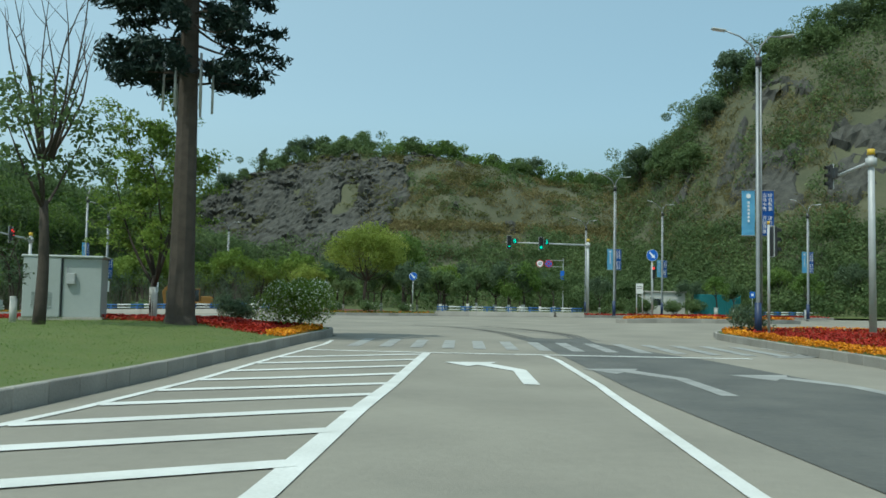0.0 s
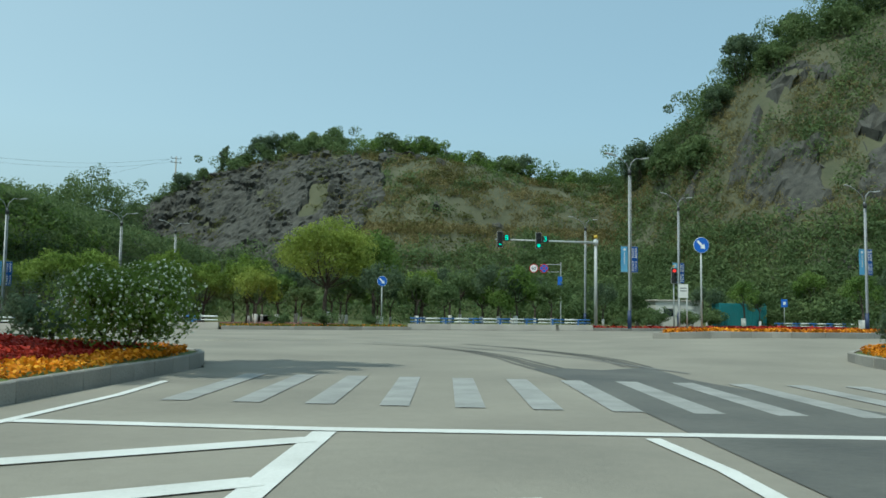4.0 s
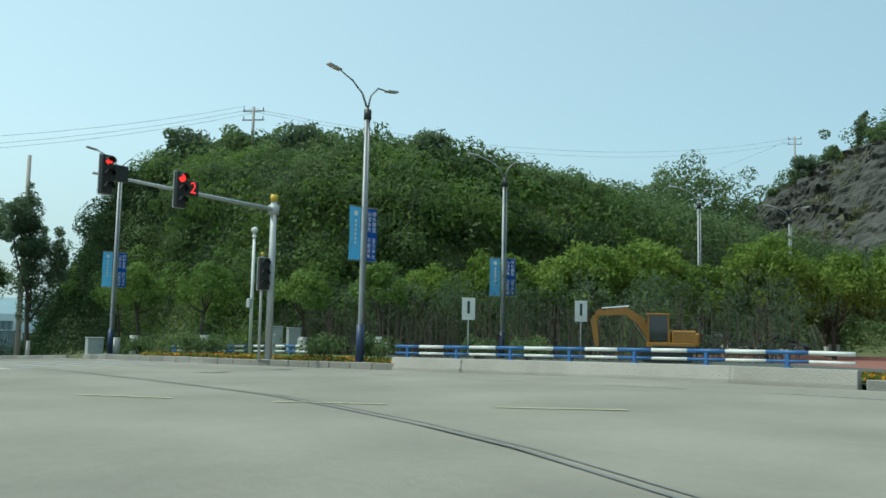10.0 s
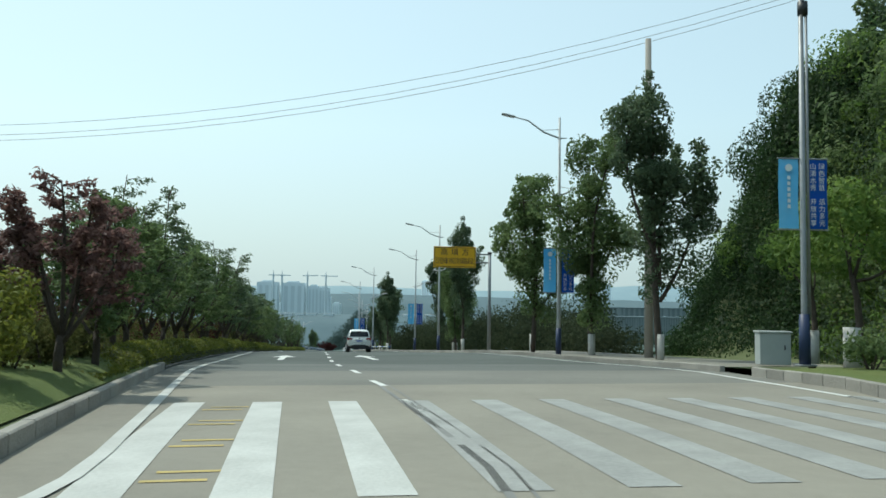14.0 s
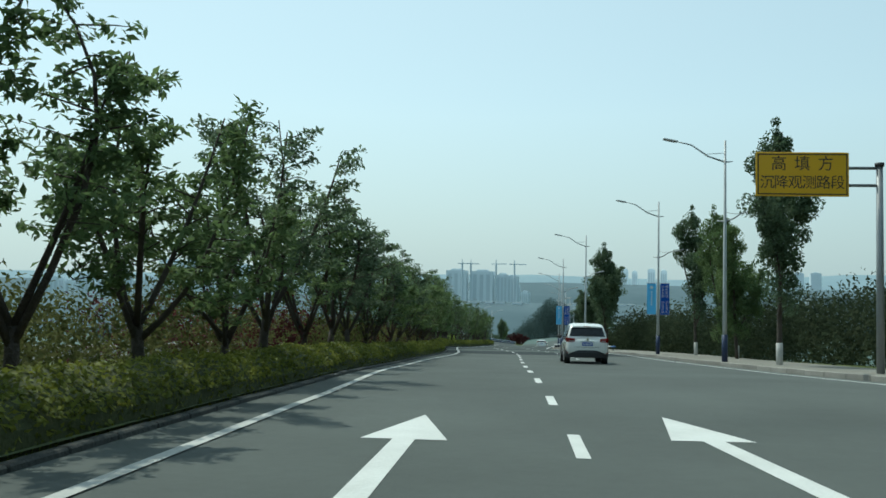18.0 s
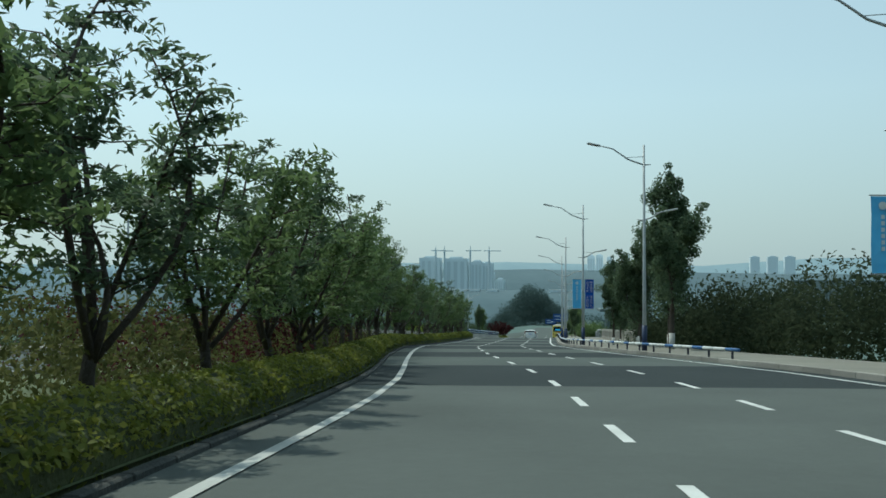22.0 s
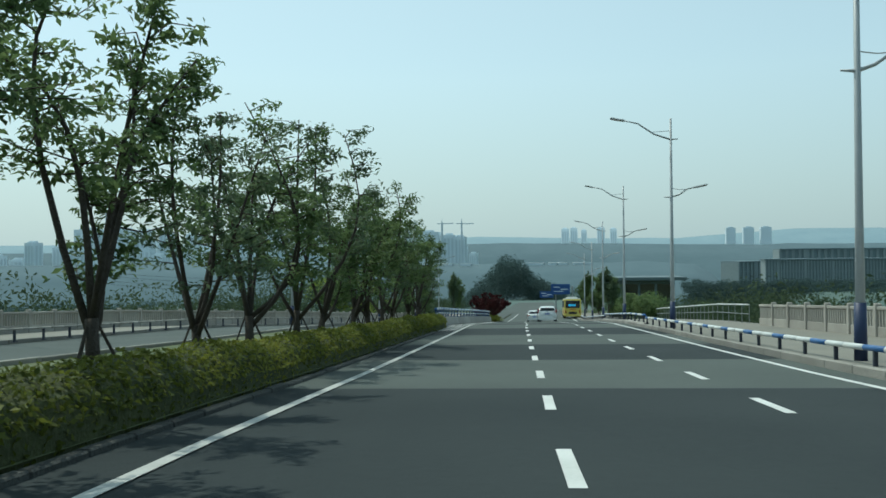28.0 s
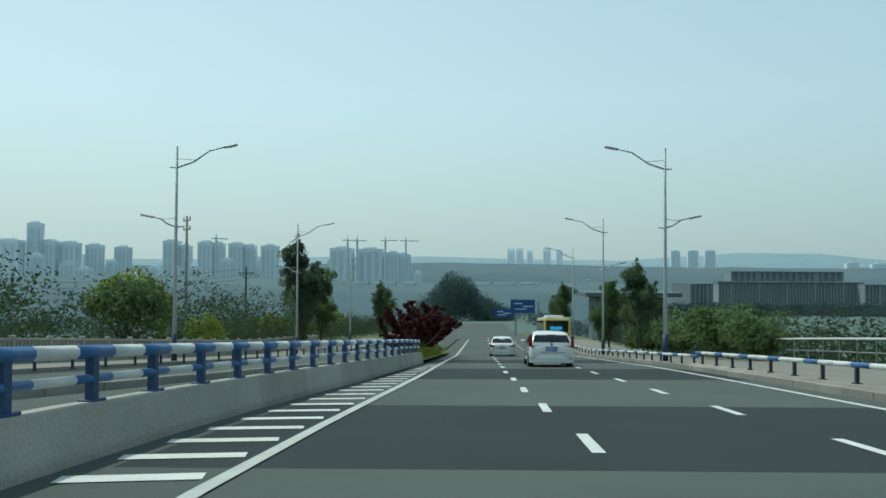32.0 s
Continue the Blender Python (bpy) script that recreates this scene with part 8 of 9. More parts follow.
            rows.append([bm.verts.new((px + (0.05 if back else -0.05) * (2 * k / n - 1) ** 2 * 0.3, w * (2 * k / n - 1), pz + 0.012)) for k in range(n + 1)])
        for a, b in zip(rows, rows[1:]):
            for k in range(n):
                q = (a[k], a[k + 1], b[k + 1], b[k])
                bm.faces.new(q[::-1] if back else q)
        bmesh.ops.solidify(bm, geom=bm.faces[:], thickness=0.006)
    quick("rear_window", t, M_CAR_GLASS, lambda bm: end_pane(bm, *style["rear_glass"], True), "dark tinted rear window")
    quick("windscreen", t, M_CAR_GLASS, lambda bm: end_pane(bm, belt + 0.06, H - 0.14, False))
    for s in (-1, 1):
        for x0, x1 in style["panes"]:
            quick("side_window", t, M_CAR_GLASS, lambda bm: pane(bm, s, x0, x1))
        bar = [(px, s * (side_y(px, belt + 0.01) + 0.02), belt + 0.012) for px in np.linspace(style["panes"][0][0], style["panes"][-1][1], 8)]
        quick("window_strip", t, M_CHROME if style["chrome"] else M_PLASTIC, lambda bm: add_tube(bm, bar, [0.009] * 8, 5))
    lip = style["lip"]
    if lip:
        def spoiler(bm):
            zt = roof_z(rx[style["back"] - 1]) + 0.012
            xa = rx[style["back"] - 1] + 0.12
            w = side_y(xa, zt) - 0.06
            secs = []
            for px, dz, k in ((xa, 0.006, 1), (xa - lip * 0.6, -0.01, 0.99), (xa - lip, -0.045, 0.95)):
                secs.append([(px, -w * k, zt + dz - 0.05), (px, -w * k, zt + dz - 0.012), (px, -w * 0.6, zt + dz + 0.006), (px, w * 0.6, zt + dz + 0.006), (px, w * k, zt + dz - 0.012), (px, w * k, zt + dz - 0.05)])
            loft(bm, secs)
        quick("spoiler", t, paint, spoiler, smooth=False)
        quick("brake_lamp", t, M_LAMP_RED, lambda bm: add_box(bm, (rx[style["back"] - 1] + 0.11 - lip, 0, roof_z(rx[style["back"] - 1]) - 0.045), (0.02, 0.3, 0.022)))
    # arches, wheels
    for wx in (-wb / 2 + style["shift"], wb / 2 + style["shift"]):
        for s in (-1, 1):
            def arch(bm):
                n = 16
                a = [(wx + (r + 0.075) * math.cos(math.pi * k / n), r * 0.92 + (r + 0.075) * math.sin(math.pi * k / n)) for k in range(n + 1)]
                b = [(wx + (r - 0.02) * math.cos(math.pi * k / n), r * 0.92 + (r + 0.005) * math.sin(math.pi * k / n)) for k in range(n + 1)]
                va = [bm.verts.new((p, s * (hw + 0.004), q)) for p, q in a]
                vb = [bm.verts.new((p, s * (hw + 0.012), q)) for p, q in b]
                for k in range(n):
                    bm.faces.new((va[k], va[k + 1], vb[k + 1], vb[k]))
                bmesh.ops.solidify(bm, geom=bm.faces[:], thickness=0.03)
            quick("wheel_arch", t, style["trim"], arch)
            # no hollow is cut; a solid dark disc fills the arch
            quick("wheel_well", t, M_PLASTIC, lambda bm: disc(bm, (wx, s * (hw - 0.11), r + 0.03), r + 0.045, 0.235, FACE, 24), "solid dark disc in place of the hollow wheel well")
            wheel(t, wx, s * (hw - 0.085), r)
    # lower trim, bumper, lamps, plate
    def bumper(bm):
        secs = []
        for k in range(9):
            f = k / 4 - 1
            px, py = rear - 0.02 + 0.24 * abs(f) ** 4, f * hw * 0.985
            hh = style["bumper"]
            secs.append([(px, py, sill - 0.08), (px - 0.015, py, sill + hh * 0.5), (px + 0.01, py, sill + hh), (px + 0.3, py, sill + hh), (px + 0.3, py, sill - 0.08)])
        loft(bm, secs)
    quick("rear_bumper", t, style["trim"], bumper, "dark lower bumper" if style["trim"] is M_PLASTIC else "", False)
    quick("underbody", t, M_PLASTIC, lambda bm: add_box(bm, (0, 0, sill - 0.02), (L * 0.86, W * 0.8, 0.16)), "dark underbody")
    for s in (-1, 1):
        quick("sill", t, style["trim"], lambda bm: add_box(bm, (0.03, s * (hw - 0.02), sill + 0.04), (wb - 2 * r - 0.14, 0.07, 0.17), bevel=0.025))
        lw, lh, lz, wrap = style["lamp"]

        def lamp_strip(bm, z0, z1, a, b, out):
            n = 10
            lo, hi = [], []
            for k in range(n + 1):
                f = a + (b - a) * k / n
                px = float(np.interp(f, [0, 0.3, 0.5, 0.7, 1], [rear - 0.005, rear + 0.02, rear + 0.08, rear + 0.2, rear + wrap]))
                py = float(np.interp(f, [0, 0.3, 0.5, 0.7, 1], [hw - lw, hw * 0.84, hw * 0.925, hw * 0.972, hw * 0.998])) + out
                tall = float(np.interp(f, [0, 0.35, 0.6, 1], style["lamp_shape"]))
                lo.append(bm.verts.new((px - out, s * py, lz + z0 * tall * lh)))
                hi.append(bm.verts.new((px - out, s * py, lz + z1 * tall * lh + 0.03 * f)))
            for k in range(n):
                q = (lo[k], lo[k + 1], hi[k + 1], hi[k])
                bm.faces.new(q if s > 0 else q[::-1])
            bmesh.ops.solidify(bm, geom=bm.faces[:], thickness=0.05)
        lamp = quick("tail_lamp", t, M_LAMP_RED, lambda bm: lamp_strip(bm, -0.5, 0.5, 0, 1, 0.016))
        quick("lamp_lens", lamp, M_LAMP_CLEAR, lambda bm: lamp_strip(bm, -0.4, -0.08, 0.05, 0.28, 0.022), "pale clear reversing lens")
        quick("mirror", t, M_PLASTIC if style["dark_mirror"] else paint, lambda bm: add_box(bm, (style["panes"][-1][1] - 0.22, s * (hw + 0.1), belt + 0.07), (0.14, 0.22, 0.16), bevel=0.055))
        for dx in (style["mid"] - 0.16, style["mid"] - 1.1):
            quick("door_handle", t, M_CHROME, lambda bm: add_box(bm, (dx, s * (hw + 0.004), belt - 0.13), (0.2, 0.035, 0.032), bevel=0.012))
        for dx in (style["panes"][-1][1] - 0.1, style["mid"] - 0.02, style["mid"] - 0.98):
            quick("door_seam", t, M_PLASTIC, lambda bm: add_tube(bm, [(dx, s * (hw - 0.004), sill + 0.12), (dx, s * (hw - 0.001), sill + 0.5), (dx - 0.03, s * (hw - 0.03), belt - 0.06)], [0.005] * 3, 5))
        quick("reflector", t, M_LAMP_RED, lambda bm: add_box(bm, (rear - 0.005 + 0.12, s * hw * 0.86, sill + 0.12), (0.03, 0.16, 0.04)))
    pl = quick("number_plate", t, M_PLATE_BLUE, lambda bm: add_box(bm, (rear - 0.014, 0, style["plate"]), (0.02, 0.44, 0.14)))
    for k in range(7):
        quick("plate_bar", pl, M_WHITE, lambda bm: add_box(bm, (rear - 0.026, -0.17 + 0.056 * k, style["plate"]), (0.006, 0.03, 0.08)), "plain white bar")
    quick("plate_recess", t, paint, lambda bm: add_box(bm, (rear + 0.01, 0, style["plate"] - 0.01), (0.03, 0.62, 0.22), bevel=0.012))
    quick("tailgate_strip", t, M_CHROME, lambda bm: add_box(bm, (rear - 0.008, 0, style["plate"] + 0.115), (0.035, 0.6, 0.022), bevel=0.008))
    quick("badge", t, M_CHROME, lambda bm: disc(bm, (rear + 0.012, 0, style["plate"] + 0.2), 0.055, 0.05, Matrix.Rotation(math.pi / 2, 4, "Y"), 16), "round chrome badge")
    if lip:
        z0 = style["rear_glass"][0]
        px = float(np.interp(z0 + 0.05, rz[:style["back"]], rx[:style["back"]])) - 0.03
        quick("rear_wiper", t, M_PLASTIC, lambda bm: add_box(bm, (px, -0.1, z0 + 0.06), (0.02, 0.5, 0.018), Matrix.Rotation(0.06, 4, "X")))
    quick("tailgate_seam", t, M_PLASTIC, lambda bm: add_tube(bm, [(rear + 0.012, -hw * 0.62, belt - 0.26), (rear - 0.002, -hw * 0.6, sill + 0.36), (rear - 0.003, 0, sill + 0.33), (rear - 0.002, hw * 0.6, sill + 0.36), (rear + 0.012, hw * 0.62, belt - 0.26)], [0.006] * 5, 5))
    return t


SUV = dict(belt=1.08, sill=0.36, tail=0.03, roof=((-2.26, 1.03), (-2.2, 1.15), (-2.08, 1.42), (-1.93, 1.62), (-1.6, 1.7), (-0.9, 1.74), (-0.2, 1.73), (0.25, 1.68), (0.65, 1.53), (1.2, 1.22), (1.5, 1.04)), back=4, rear_glass=(1.15, 1.53), panes=((-1.78, -1.3), (-1.2, -0.3), (-0.22, 0.98)), rise=0.2, chrome=False, lip=0.26, mid=-0.26, shift=0.05, trim=M_PLASTIC, bumper=0.22, lamp=(0.4, 0.17, 1.0, 0.56), lamp_shape=(0.75, 1.0, 0.95, 0.12), dark_mirror=True, plate=0.84)
HATCH = dict(belt=0.97, sill=0.3, tail=0.02, roof=((-2.14, 0.92), (-2.05, 1.06), (-1.86, 1.28), (-1.68, 1.4), (-1.2, 1.47), (-0.5, 1.5), (0.1, 1.47), (0.45, 1.38), (1.0, 1.12), (1.35, 0.94)), back=4, rear_glass=(1.05, 1.33), panes=((-1.5, -1.15), (-1.06, -0.3), (-0.22, 0.82)), rise=0.12, chrome=False, lip=0.2, mid=-0.26, shift=0.1, trim=M_CAR_WHITE, bumper=0.24, lamp=(0.14, 0.42, 1.06, 0.3), lamp_shape=(1.0, 1.0, 0.9, 0.7), dark_mirror=False, plate=0.78)
SEDAN = dict(belt=0.94, sill=0.28, tail=0.0, roof=((-1.75, 0.92), (-1.45, 1.08), (-1.05, 1.3), (-0.7, 1.41), (-0.3, 1.46), (0.1, 1.45), (0.45, 1.36), (1.0, 1.12), (1.4, 0.92)), back=4, rear_glass=(1.0, 1.32), panes=((-1.02, -0.2), (-0.12, 0.85)), rise=0.05, chrome=True, lip=0, mid=-0.16, shift=0.05, trim=M_CAR_WHITE, bumper=0.24, lamp=(0.36, 0.15, 0.8, 0.36), lamp_shape=(0.8, 1.0, 0.95, 0.3), dark_mirror=False, plate=0.66)


def road_turn(x):
    return down_turn(x) + 90


p = down(-106.1, 6.75, 0.006)
car("suv", p.x, p.y, p.z, road_turn(-106), (4.64, 1.82, 1.74, 2.7, 0.36), M_CAR_WHITE, "white compact SUV with dark lower trim on the road", SUV, 3.0)
p = down(-248.4, 4.9, 0.006)
car("hatchback", p.x, p.y, p.z, road_turn(-248), (4.36, 1.84, 1.5, 2.64, 0.32), M_CAR_WHITE, "white five-door hatchback on the downhill road", HATCH, 3.1)
p = down(-275.7, 3.6, 0.006)
car("sedan", p.x, p.y, p.z, road_turn(-275), (4.6, 1.8, 1.47, 2.7, 0.31), M_CAR_WHITE, "white saloon car ahead on the downhill road", SEDAN, 3.1)
for k, (x, y, tn) in enumerate(((-47.2, 106.5, 20), (-44.0, 108.0, 25))):
    car("parked_car", x, y, ground_z(x, y) + 0.16, tn, (4.5, 1.8, 1.48, 2.65, 0.31), M_CAR_DARK, "dark parked saloon car under the grove trees", SEDAN)
car("parked_car", 40, 96, float(road_z(40, 96)) + 0.22, 200, (4.5, 1.8, 1.48, 2.65, 0.31), M_CAR_WHITE, "white car on the road beyond the flower island", SEDAN)
p = down(-322, -6, 0.006)
car("oncoming_car", p.x, p.y, p.z, road_turn(-322) + 180, (4.5, 1.8, 1.5, 2.65, 0.31), M_CAR_WHITE, "white car climbing the uphill carriageway", HATCH)

# city bus
p = down(-298, 9.2, 0.006)
t = thing("city_bus", tuple(p), "yellow city bus seen from behind", "bus", "", road_turn(-298))
t.matrix_world = Matrix.Translation(p) @ Matrix.Rotation(radians(road_turn(-298)), 4, "Z") @ Matrix.Rotation(radians(3.2), 4, "Y")


def bus_shell(bm):
    add_box(bm, (0, 0, 1.62), (11.5, 2.5, 2.6), bevel=0.12)


quick("body", t, M_BUS_YELLOW, bus_shell)
quick("roof", t, M_RAIL_WHITE, lambda bm: add_box(bm, (0, 0, 2.96), (11.3, 2.36, 0.12), bevel=0.05), "white roof")
quick("roof_unit", t, M_RAIL_WHITE, lambda bm: add_box(bm, (-1.5, 0, 3.1), (3.2, 1.7, 0.28), bevel=0.08), "white air-conditioning unit")
quick("rear_window", t, M_CAR_GLASS, lambda bm: add_box(bm, (-5.76, 0, 2.15), (0.04, 2.1, 1.1), bevel=0.015))
quick("route_display", t, M_SCREEN_BLUE, lambda bm: add_box(bm, (-5.79, 0.1, 2.0), (0.02, 1.1, 0.3)), "lit blue route display")
for s in (-1, 1):
    quick("side_windows", t, M_CAR_GLASS, lambda bm: add_box(bm, (0.1, s * 1.252, 2.2), (10.6, 0.02, 1.0), bevel=0.008))
    quick("stripe", t, M_BUS_ORANGE, lambda bm: add_box(bm, (-2.6, s * 1.256, 1.15), (3.4, 0.012, 0.6), Matrix.Rotation(0.25 * s, 4, "Y")), "slanting orange stripe")
    for k in range(7):
        quick("window_post", t, M_PLASTIC, lambda bm: add_box(bm, (-4.6 + 1.5 * k, s * 1.266, 2.2), (0.08, 0.014, 1.0)))
    for z in (0.9, 1.15):
        quick("tail_lamp", t, M_LAMP_RED, lambda bm: disc(bm, (-5.76, s * 1.02, z), 0.1, 0.05, Matrix.Rotation(math.pi / 2, 4, "Y"), 16))
    for wx in (-3.2, 3.0):
        wheel(t, wx, s * 1.12, 0.48, 0.28)
quick("grille", t, M_PLASTIC, lambda bm: add_box(bm, (-5.755, 0, 0.85), (0.03, 1.2, 0.35), bevel=0.01))
quick("rear_bumper", t, M_BUS_YELLOW, lambda bm: add_box(bm, (-5.76, 0, 0.48), (0.2, 2.44, 0.28), bevel=0.05))
quick("number_plate", t, M_SIGN_YELLOW, lambda bm: add_box(bm, (-5.79, 0, 1.15), (0.02, 0.44, 0.14)))
for k in range(4):
    quick("bar", t, M_RED_SHEET, lambda bm: add_box(bm, (-5.765, -0.35 + 0.24 * k, 1.42), (0.012, 0.18, 0.14)), "plain red bar of writing")

# excavator
t = thing("excavator", (-37.9, 84.6, float(road_z(-37.9, 84.6)) + 0.09), "orange tracked excavator parked behind the barrier", "excavator", "", 38)
t.matrix_world = t.matrix_world @ Matrix.Scale(0.76, 4)
for s in (-1, 1):
    def track(bm):
        pts = [(1.25 + 0.36 * math.cos(a), 0.38 + 0.36 * math.sin(a)) for a in np.linspace(-math.pi / 2, math.pi / 2, 9)] + [(-1.25 + 0.36 * math.cos(a), 0.38 + 0.36 * math.sin(a)) for a in np.linspace(math.pi / 2, 1.5 * math.pi, 9)]
        lo = [bm.verts.new((x, s * 0.95 - 0.24, z)) for x, z in pts]
        hi = [bm.verts.new((x, s * 0.95 + 0.24, z)) for x, z in pts]
        bm.faces.new(lo[::-1])
        bm.faces.new(hi)
        for i in range(len(pts)):
            bm.faces.new((lo[i], lo[(i + 1) % len(pts)], hi[(i + 1) % len(pts)], hi[i]))
        bmesh.ops.recalc_face_normals(bm, faces=bm.faces)
    quick("track", t, M_TYRE, track)
quick("turntable", t, M_PLASTIC, lambda bm: disc(bm, (0, 0, 0.85), 0.6, 0.22))
quick("deck", t, M_DIGGER, lambda bm: add_box(bm, (0.35, 0, 1.1), (2.9, 2.1, 0.3), bevel=0.04))
quick("engine_cover", t, M_DIGGER, lambda bm: add_box(bm, (1.1, -0.0, 1.6), (1.5, 2.05, 0.85), bevel=0.08))
quick("counterweight", t, M_DIGGER, lambda bm: add_box(bm, (1.85, 0, 1.45), (0.4, 2.1, 0.9), bevel=0.12))
quick("warning_stripe", t, M_PLASTIC, lambda bm: add_box(bm, (0.5, -1.06, 1.0), (2.6, 0.02, 0.1)))
cab = quick("cab", t, M_DIGGER, lambda bm: (add_box(bm, (-0.45, -0.55, 3.0), (1.4, 1.0, 0.12), bevel=0.03), *[add_box(bm, (-0.45 + dx, -0.55 + dy, 2.1), (0.09, 0.09, 1.8)) for dx in (-0.6, 0.6) for dy in (-0.42, 0.42)]))
quick("cab_glass", cab, M_CAR_GLASS, lambda bm: add_box(bm, (-0.45, -0.55, 2.15), (1.2, 0.86, 1.62), bevel=0.02), "dark cab glass")


def beam(bm, pts, w, heights):
    secs = []
    for i, (x, z) in enumerate(pts):
        a, b = pts[max(i - 1, 0)], pts[min(i + 1, len(pts) - 1)]
        d = Vector((b[0] - a[0], b[1] - a[1])).normalized()
        n = Vector((-d.y, d.x)) * heights[i] / 2
        secs.append([(x + n.x, -w / 2, z + n.y), (x + n.x, w / 2, z + n.y), (x - n.x, w / 2, z - n.y), (x - n.x, -w / 2, z - n.y)])
    loft(bm, secs)


quick("boom", t, M_DIGGER, lambda bm: beam(bm, [(-0.7, 1.2), (-1.5, 2.6), (-2.4, 3.2), (-4.3, 3.0)], 0.36, (0.4, 0.55, 0.5, 0.3)))
quick("stick", t, M_DIGGER, lambda bm: beam(bm, [(-3.9, 3.25), (-4.4, 2.6), (-4.2, 0.9)], 0.28, (0.3, 0.45, 0.25)))
quick("boom_ram", t, M_CHROME, lambda bm: add_tube(bm, [(-0.9, 0.0, 1.1), (-1.9, 0.0, 2.55)], [0.07, 0.05], 8))
quick("stick_ram", t, M_CHROME, lambda bm: add_tube(bm, [(-2.2, 0.0, 3.5), (-3.9, 0.0, 3.35)], [0.07, 0.05], 8))
quick("bucket", t, M_PLASTIC, lambda bm: beam(bm, [(-4.2, 0.85), (-3.7, 0.45), (-3.2, 0.55), (-3.0, 0.9)], 0.8, (0.2, 0.3, 0.2, 0.05)))

# ---- the valley and the far city ----


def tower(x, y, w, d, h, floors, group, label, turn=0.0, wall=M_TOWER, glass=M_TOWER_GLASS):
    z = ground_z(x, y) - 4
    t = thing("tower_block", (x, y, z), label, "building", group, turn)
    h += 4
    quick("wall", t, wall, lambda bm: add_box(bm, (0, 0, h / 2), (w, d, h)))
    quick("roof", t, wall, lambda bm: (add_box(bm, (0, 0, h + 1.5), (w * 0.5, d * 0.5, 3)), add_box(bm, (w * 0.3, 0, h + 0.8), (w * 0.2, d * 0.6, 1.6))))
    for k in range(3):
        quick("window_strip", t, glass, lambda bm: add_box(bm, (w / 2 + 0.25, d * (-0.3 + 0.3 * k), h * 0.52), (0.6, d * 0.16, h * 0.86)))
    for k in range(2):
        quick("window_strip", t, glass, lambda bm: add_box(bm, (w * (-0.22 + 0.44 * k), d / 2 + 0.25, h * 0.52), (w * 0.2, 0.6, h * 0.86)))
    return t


def crane(x, y, h, turn):
    z = ground_z(x, y)
    t = thing("tower_crane", (x, y, z), "slender tower crane over the building sites", "crane", "tower cranes", turn)
    quick("mast", t, M_TOWER_GLASS, lambda bm: add_box(bm, (0, 0, h / 2), (2.2, 2.2, h)))
    quick("jib", t, M_TOWER_GLASS, lambda bm: add_box(bm, (6, 0, h + 1), (30, 1.2, 1.4)))
    quick("peak", t, M_TOWER_GLASS, lambda bm: add_tube(bm, [(0, 0, h), (0, 0, h + 9)], [1.2, 0.3], 6))


E0 = Vector((-211.5, 31.06))


def spot(px, dist):
    """A far place by its bearing from the lower end of the walk: px steps of 1/1500 to the right of the walk's heading."""
    a = radians(96.31) - math.atan2(px - 784, 1503.0)
    return E0.x - math.sin(a) * dist, E0.y + math.cos(a) * dist


def skyline_height(py, dist, x, y):
    """The height that brings a top to the given rise over the walk's lower end."""
    top = -8.3 + dist * math.tan(radians(1.74) - math.atan2(py - 441, 1503.0))
    return top - ground_z(x, y)


def sky_z(py, dist):
    return -8.3 + dist * math.tan(radians(1.74) - math.atan2(py - 441, 1503.0))


random.seed(11)
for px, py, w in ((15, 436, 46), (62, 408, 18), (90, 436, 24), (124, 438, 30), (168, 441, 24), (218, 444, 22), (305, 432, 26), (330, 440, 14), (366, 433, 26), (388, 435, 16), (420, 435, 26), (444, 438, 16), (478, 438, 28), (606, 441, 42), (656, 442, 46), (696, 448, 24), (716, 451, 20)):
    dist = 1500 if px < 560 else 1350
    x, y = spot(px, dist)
    tower(x, y, 22, w * dist / 1503 * 0.95, max(8, skyline_height(py, dist, x, y)), 20, "valley tower blocks", "pale haze-tinted residential tower block in the valley")
for k in range(34):
    px, dist = random.uniform(-260, 770), random.uniform(1380, 1620)
    x, y = spot(px, dist)
    tower(x, y, 18, random.uniform(9, 26), max(6, skyline_height(random.uniform(456, 486), dist, x, y)), 8, "low valley blocks", "low haze-tinted apartment block in the valley", random.uniform(-12, 12))
for px in (615, 632, 682, 718, 382):
    x, y = spot(px, 1320)
    crane(x, y, skyline_height(428, 1320, x, y), random.uniform(20, 160))
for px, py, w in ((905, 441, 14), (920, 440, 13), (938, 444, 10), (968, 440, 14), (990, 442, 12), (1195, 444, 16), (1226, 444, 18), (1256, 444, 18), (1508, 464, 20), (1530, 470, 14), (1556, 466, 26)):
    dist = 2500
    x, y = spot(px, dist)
    tower(x, y, 22, w * dist / 1503 * 0.95, max(8, skyline_height(py, dist, x, y)), 20, "far tower blocks", "faint haze-tinted tower block on the far slope", 0, M_TOWER_FAR if px < 1000 else M_TOWER, M_TOWER)


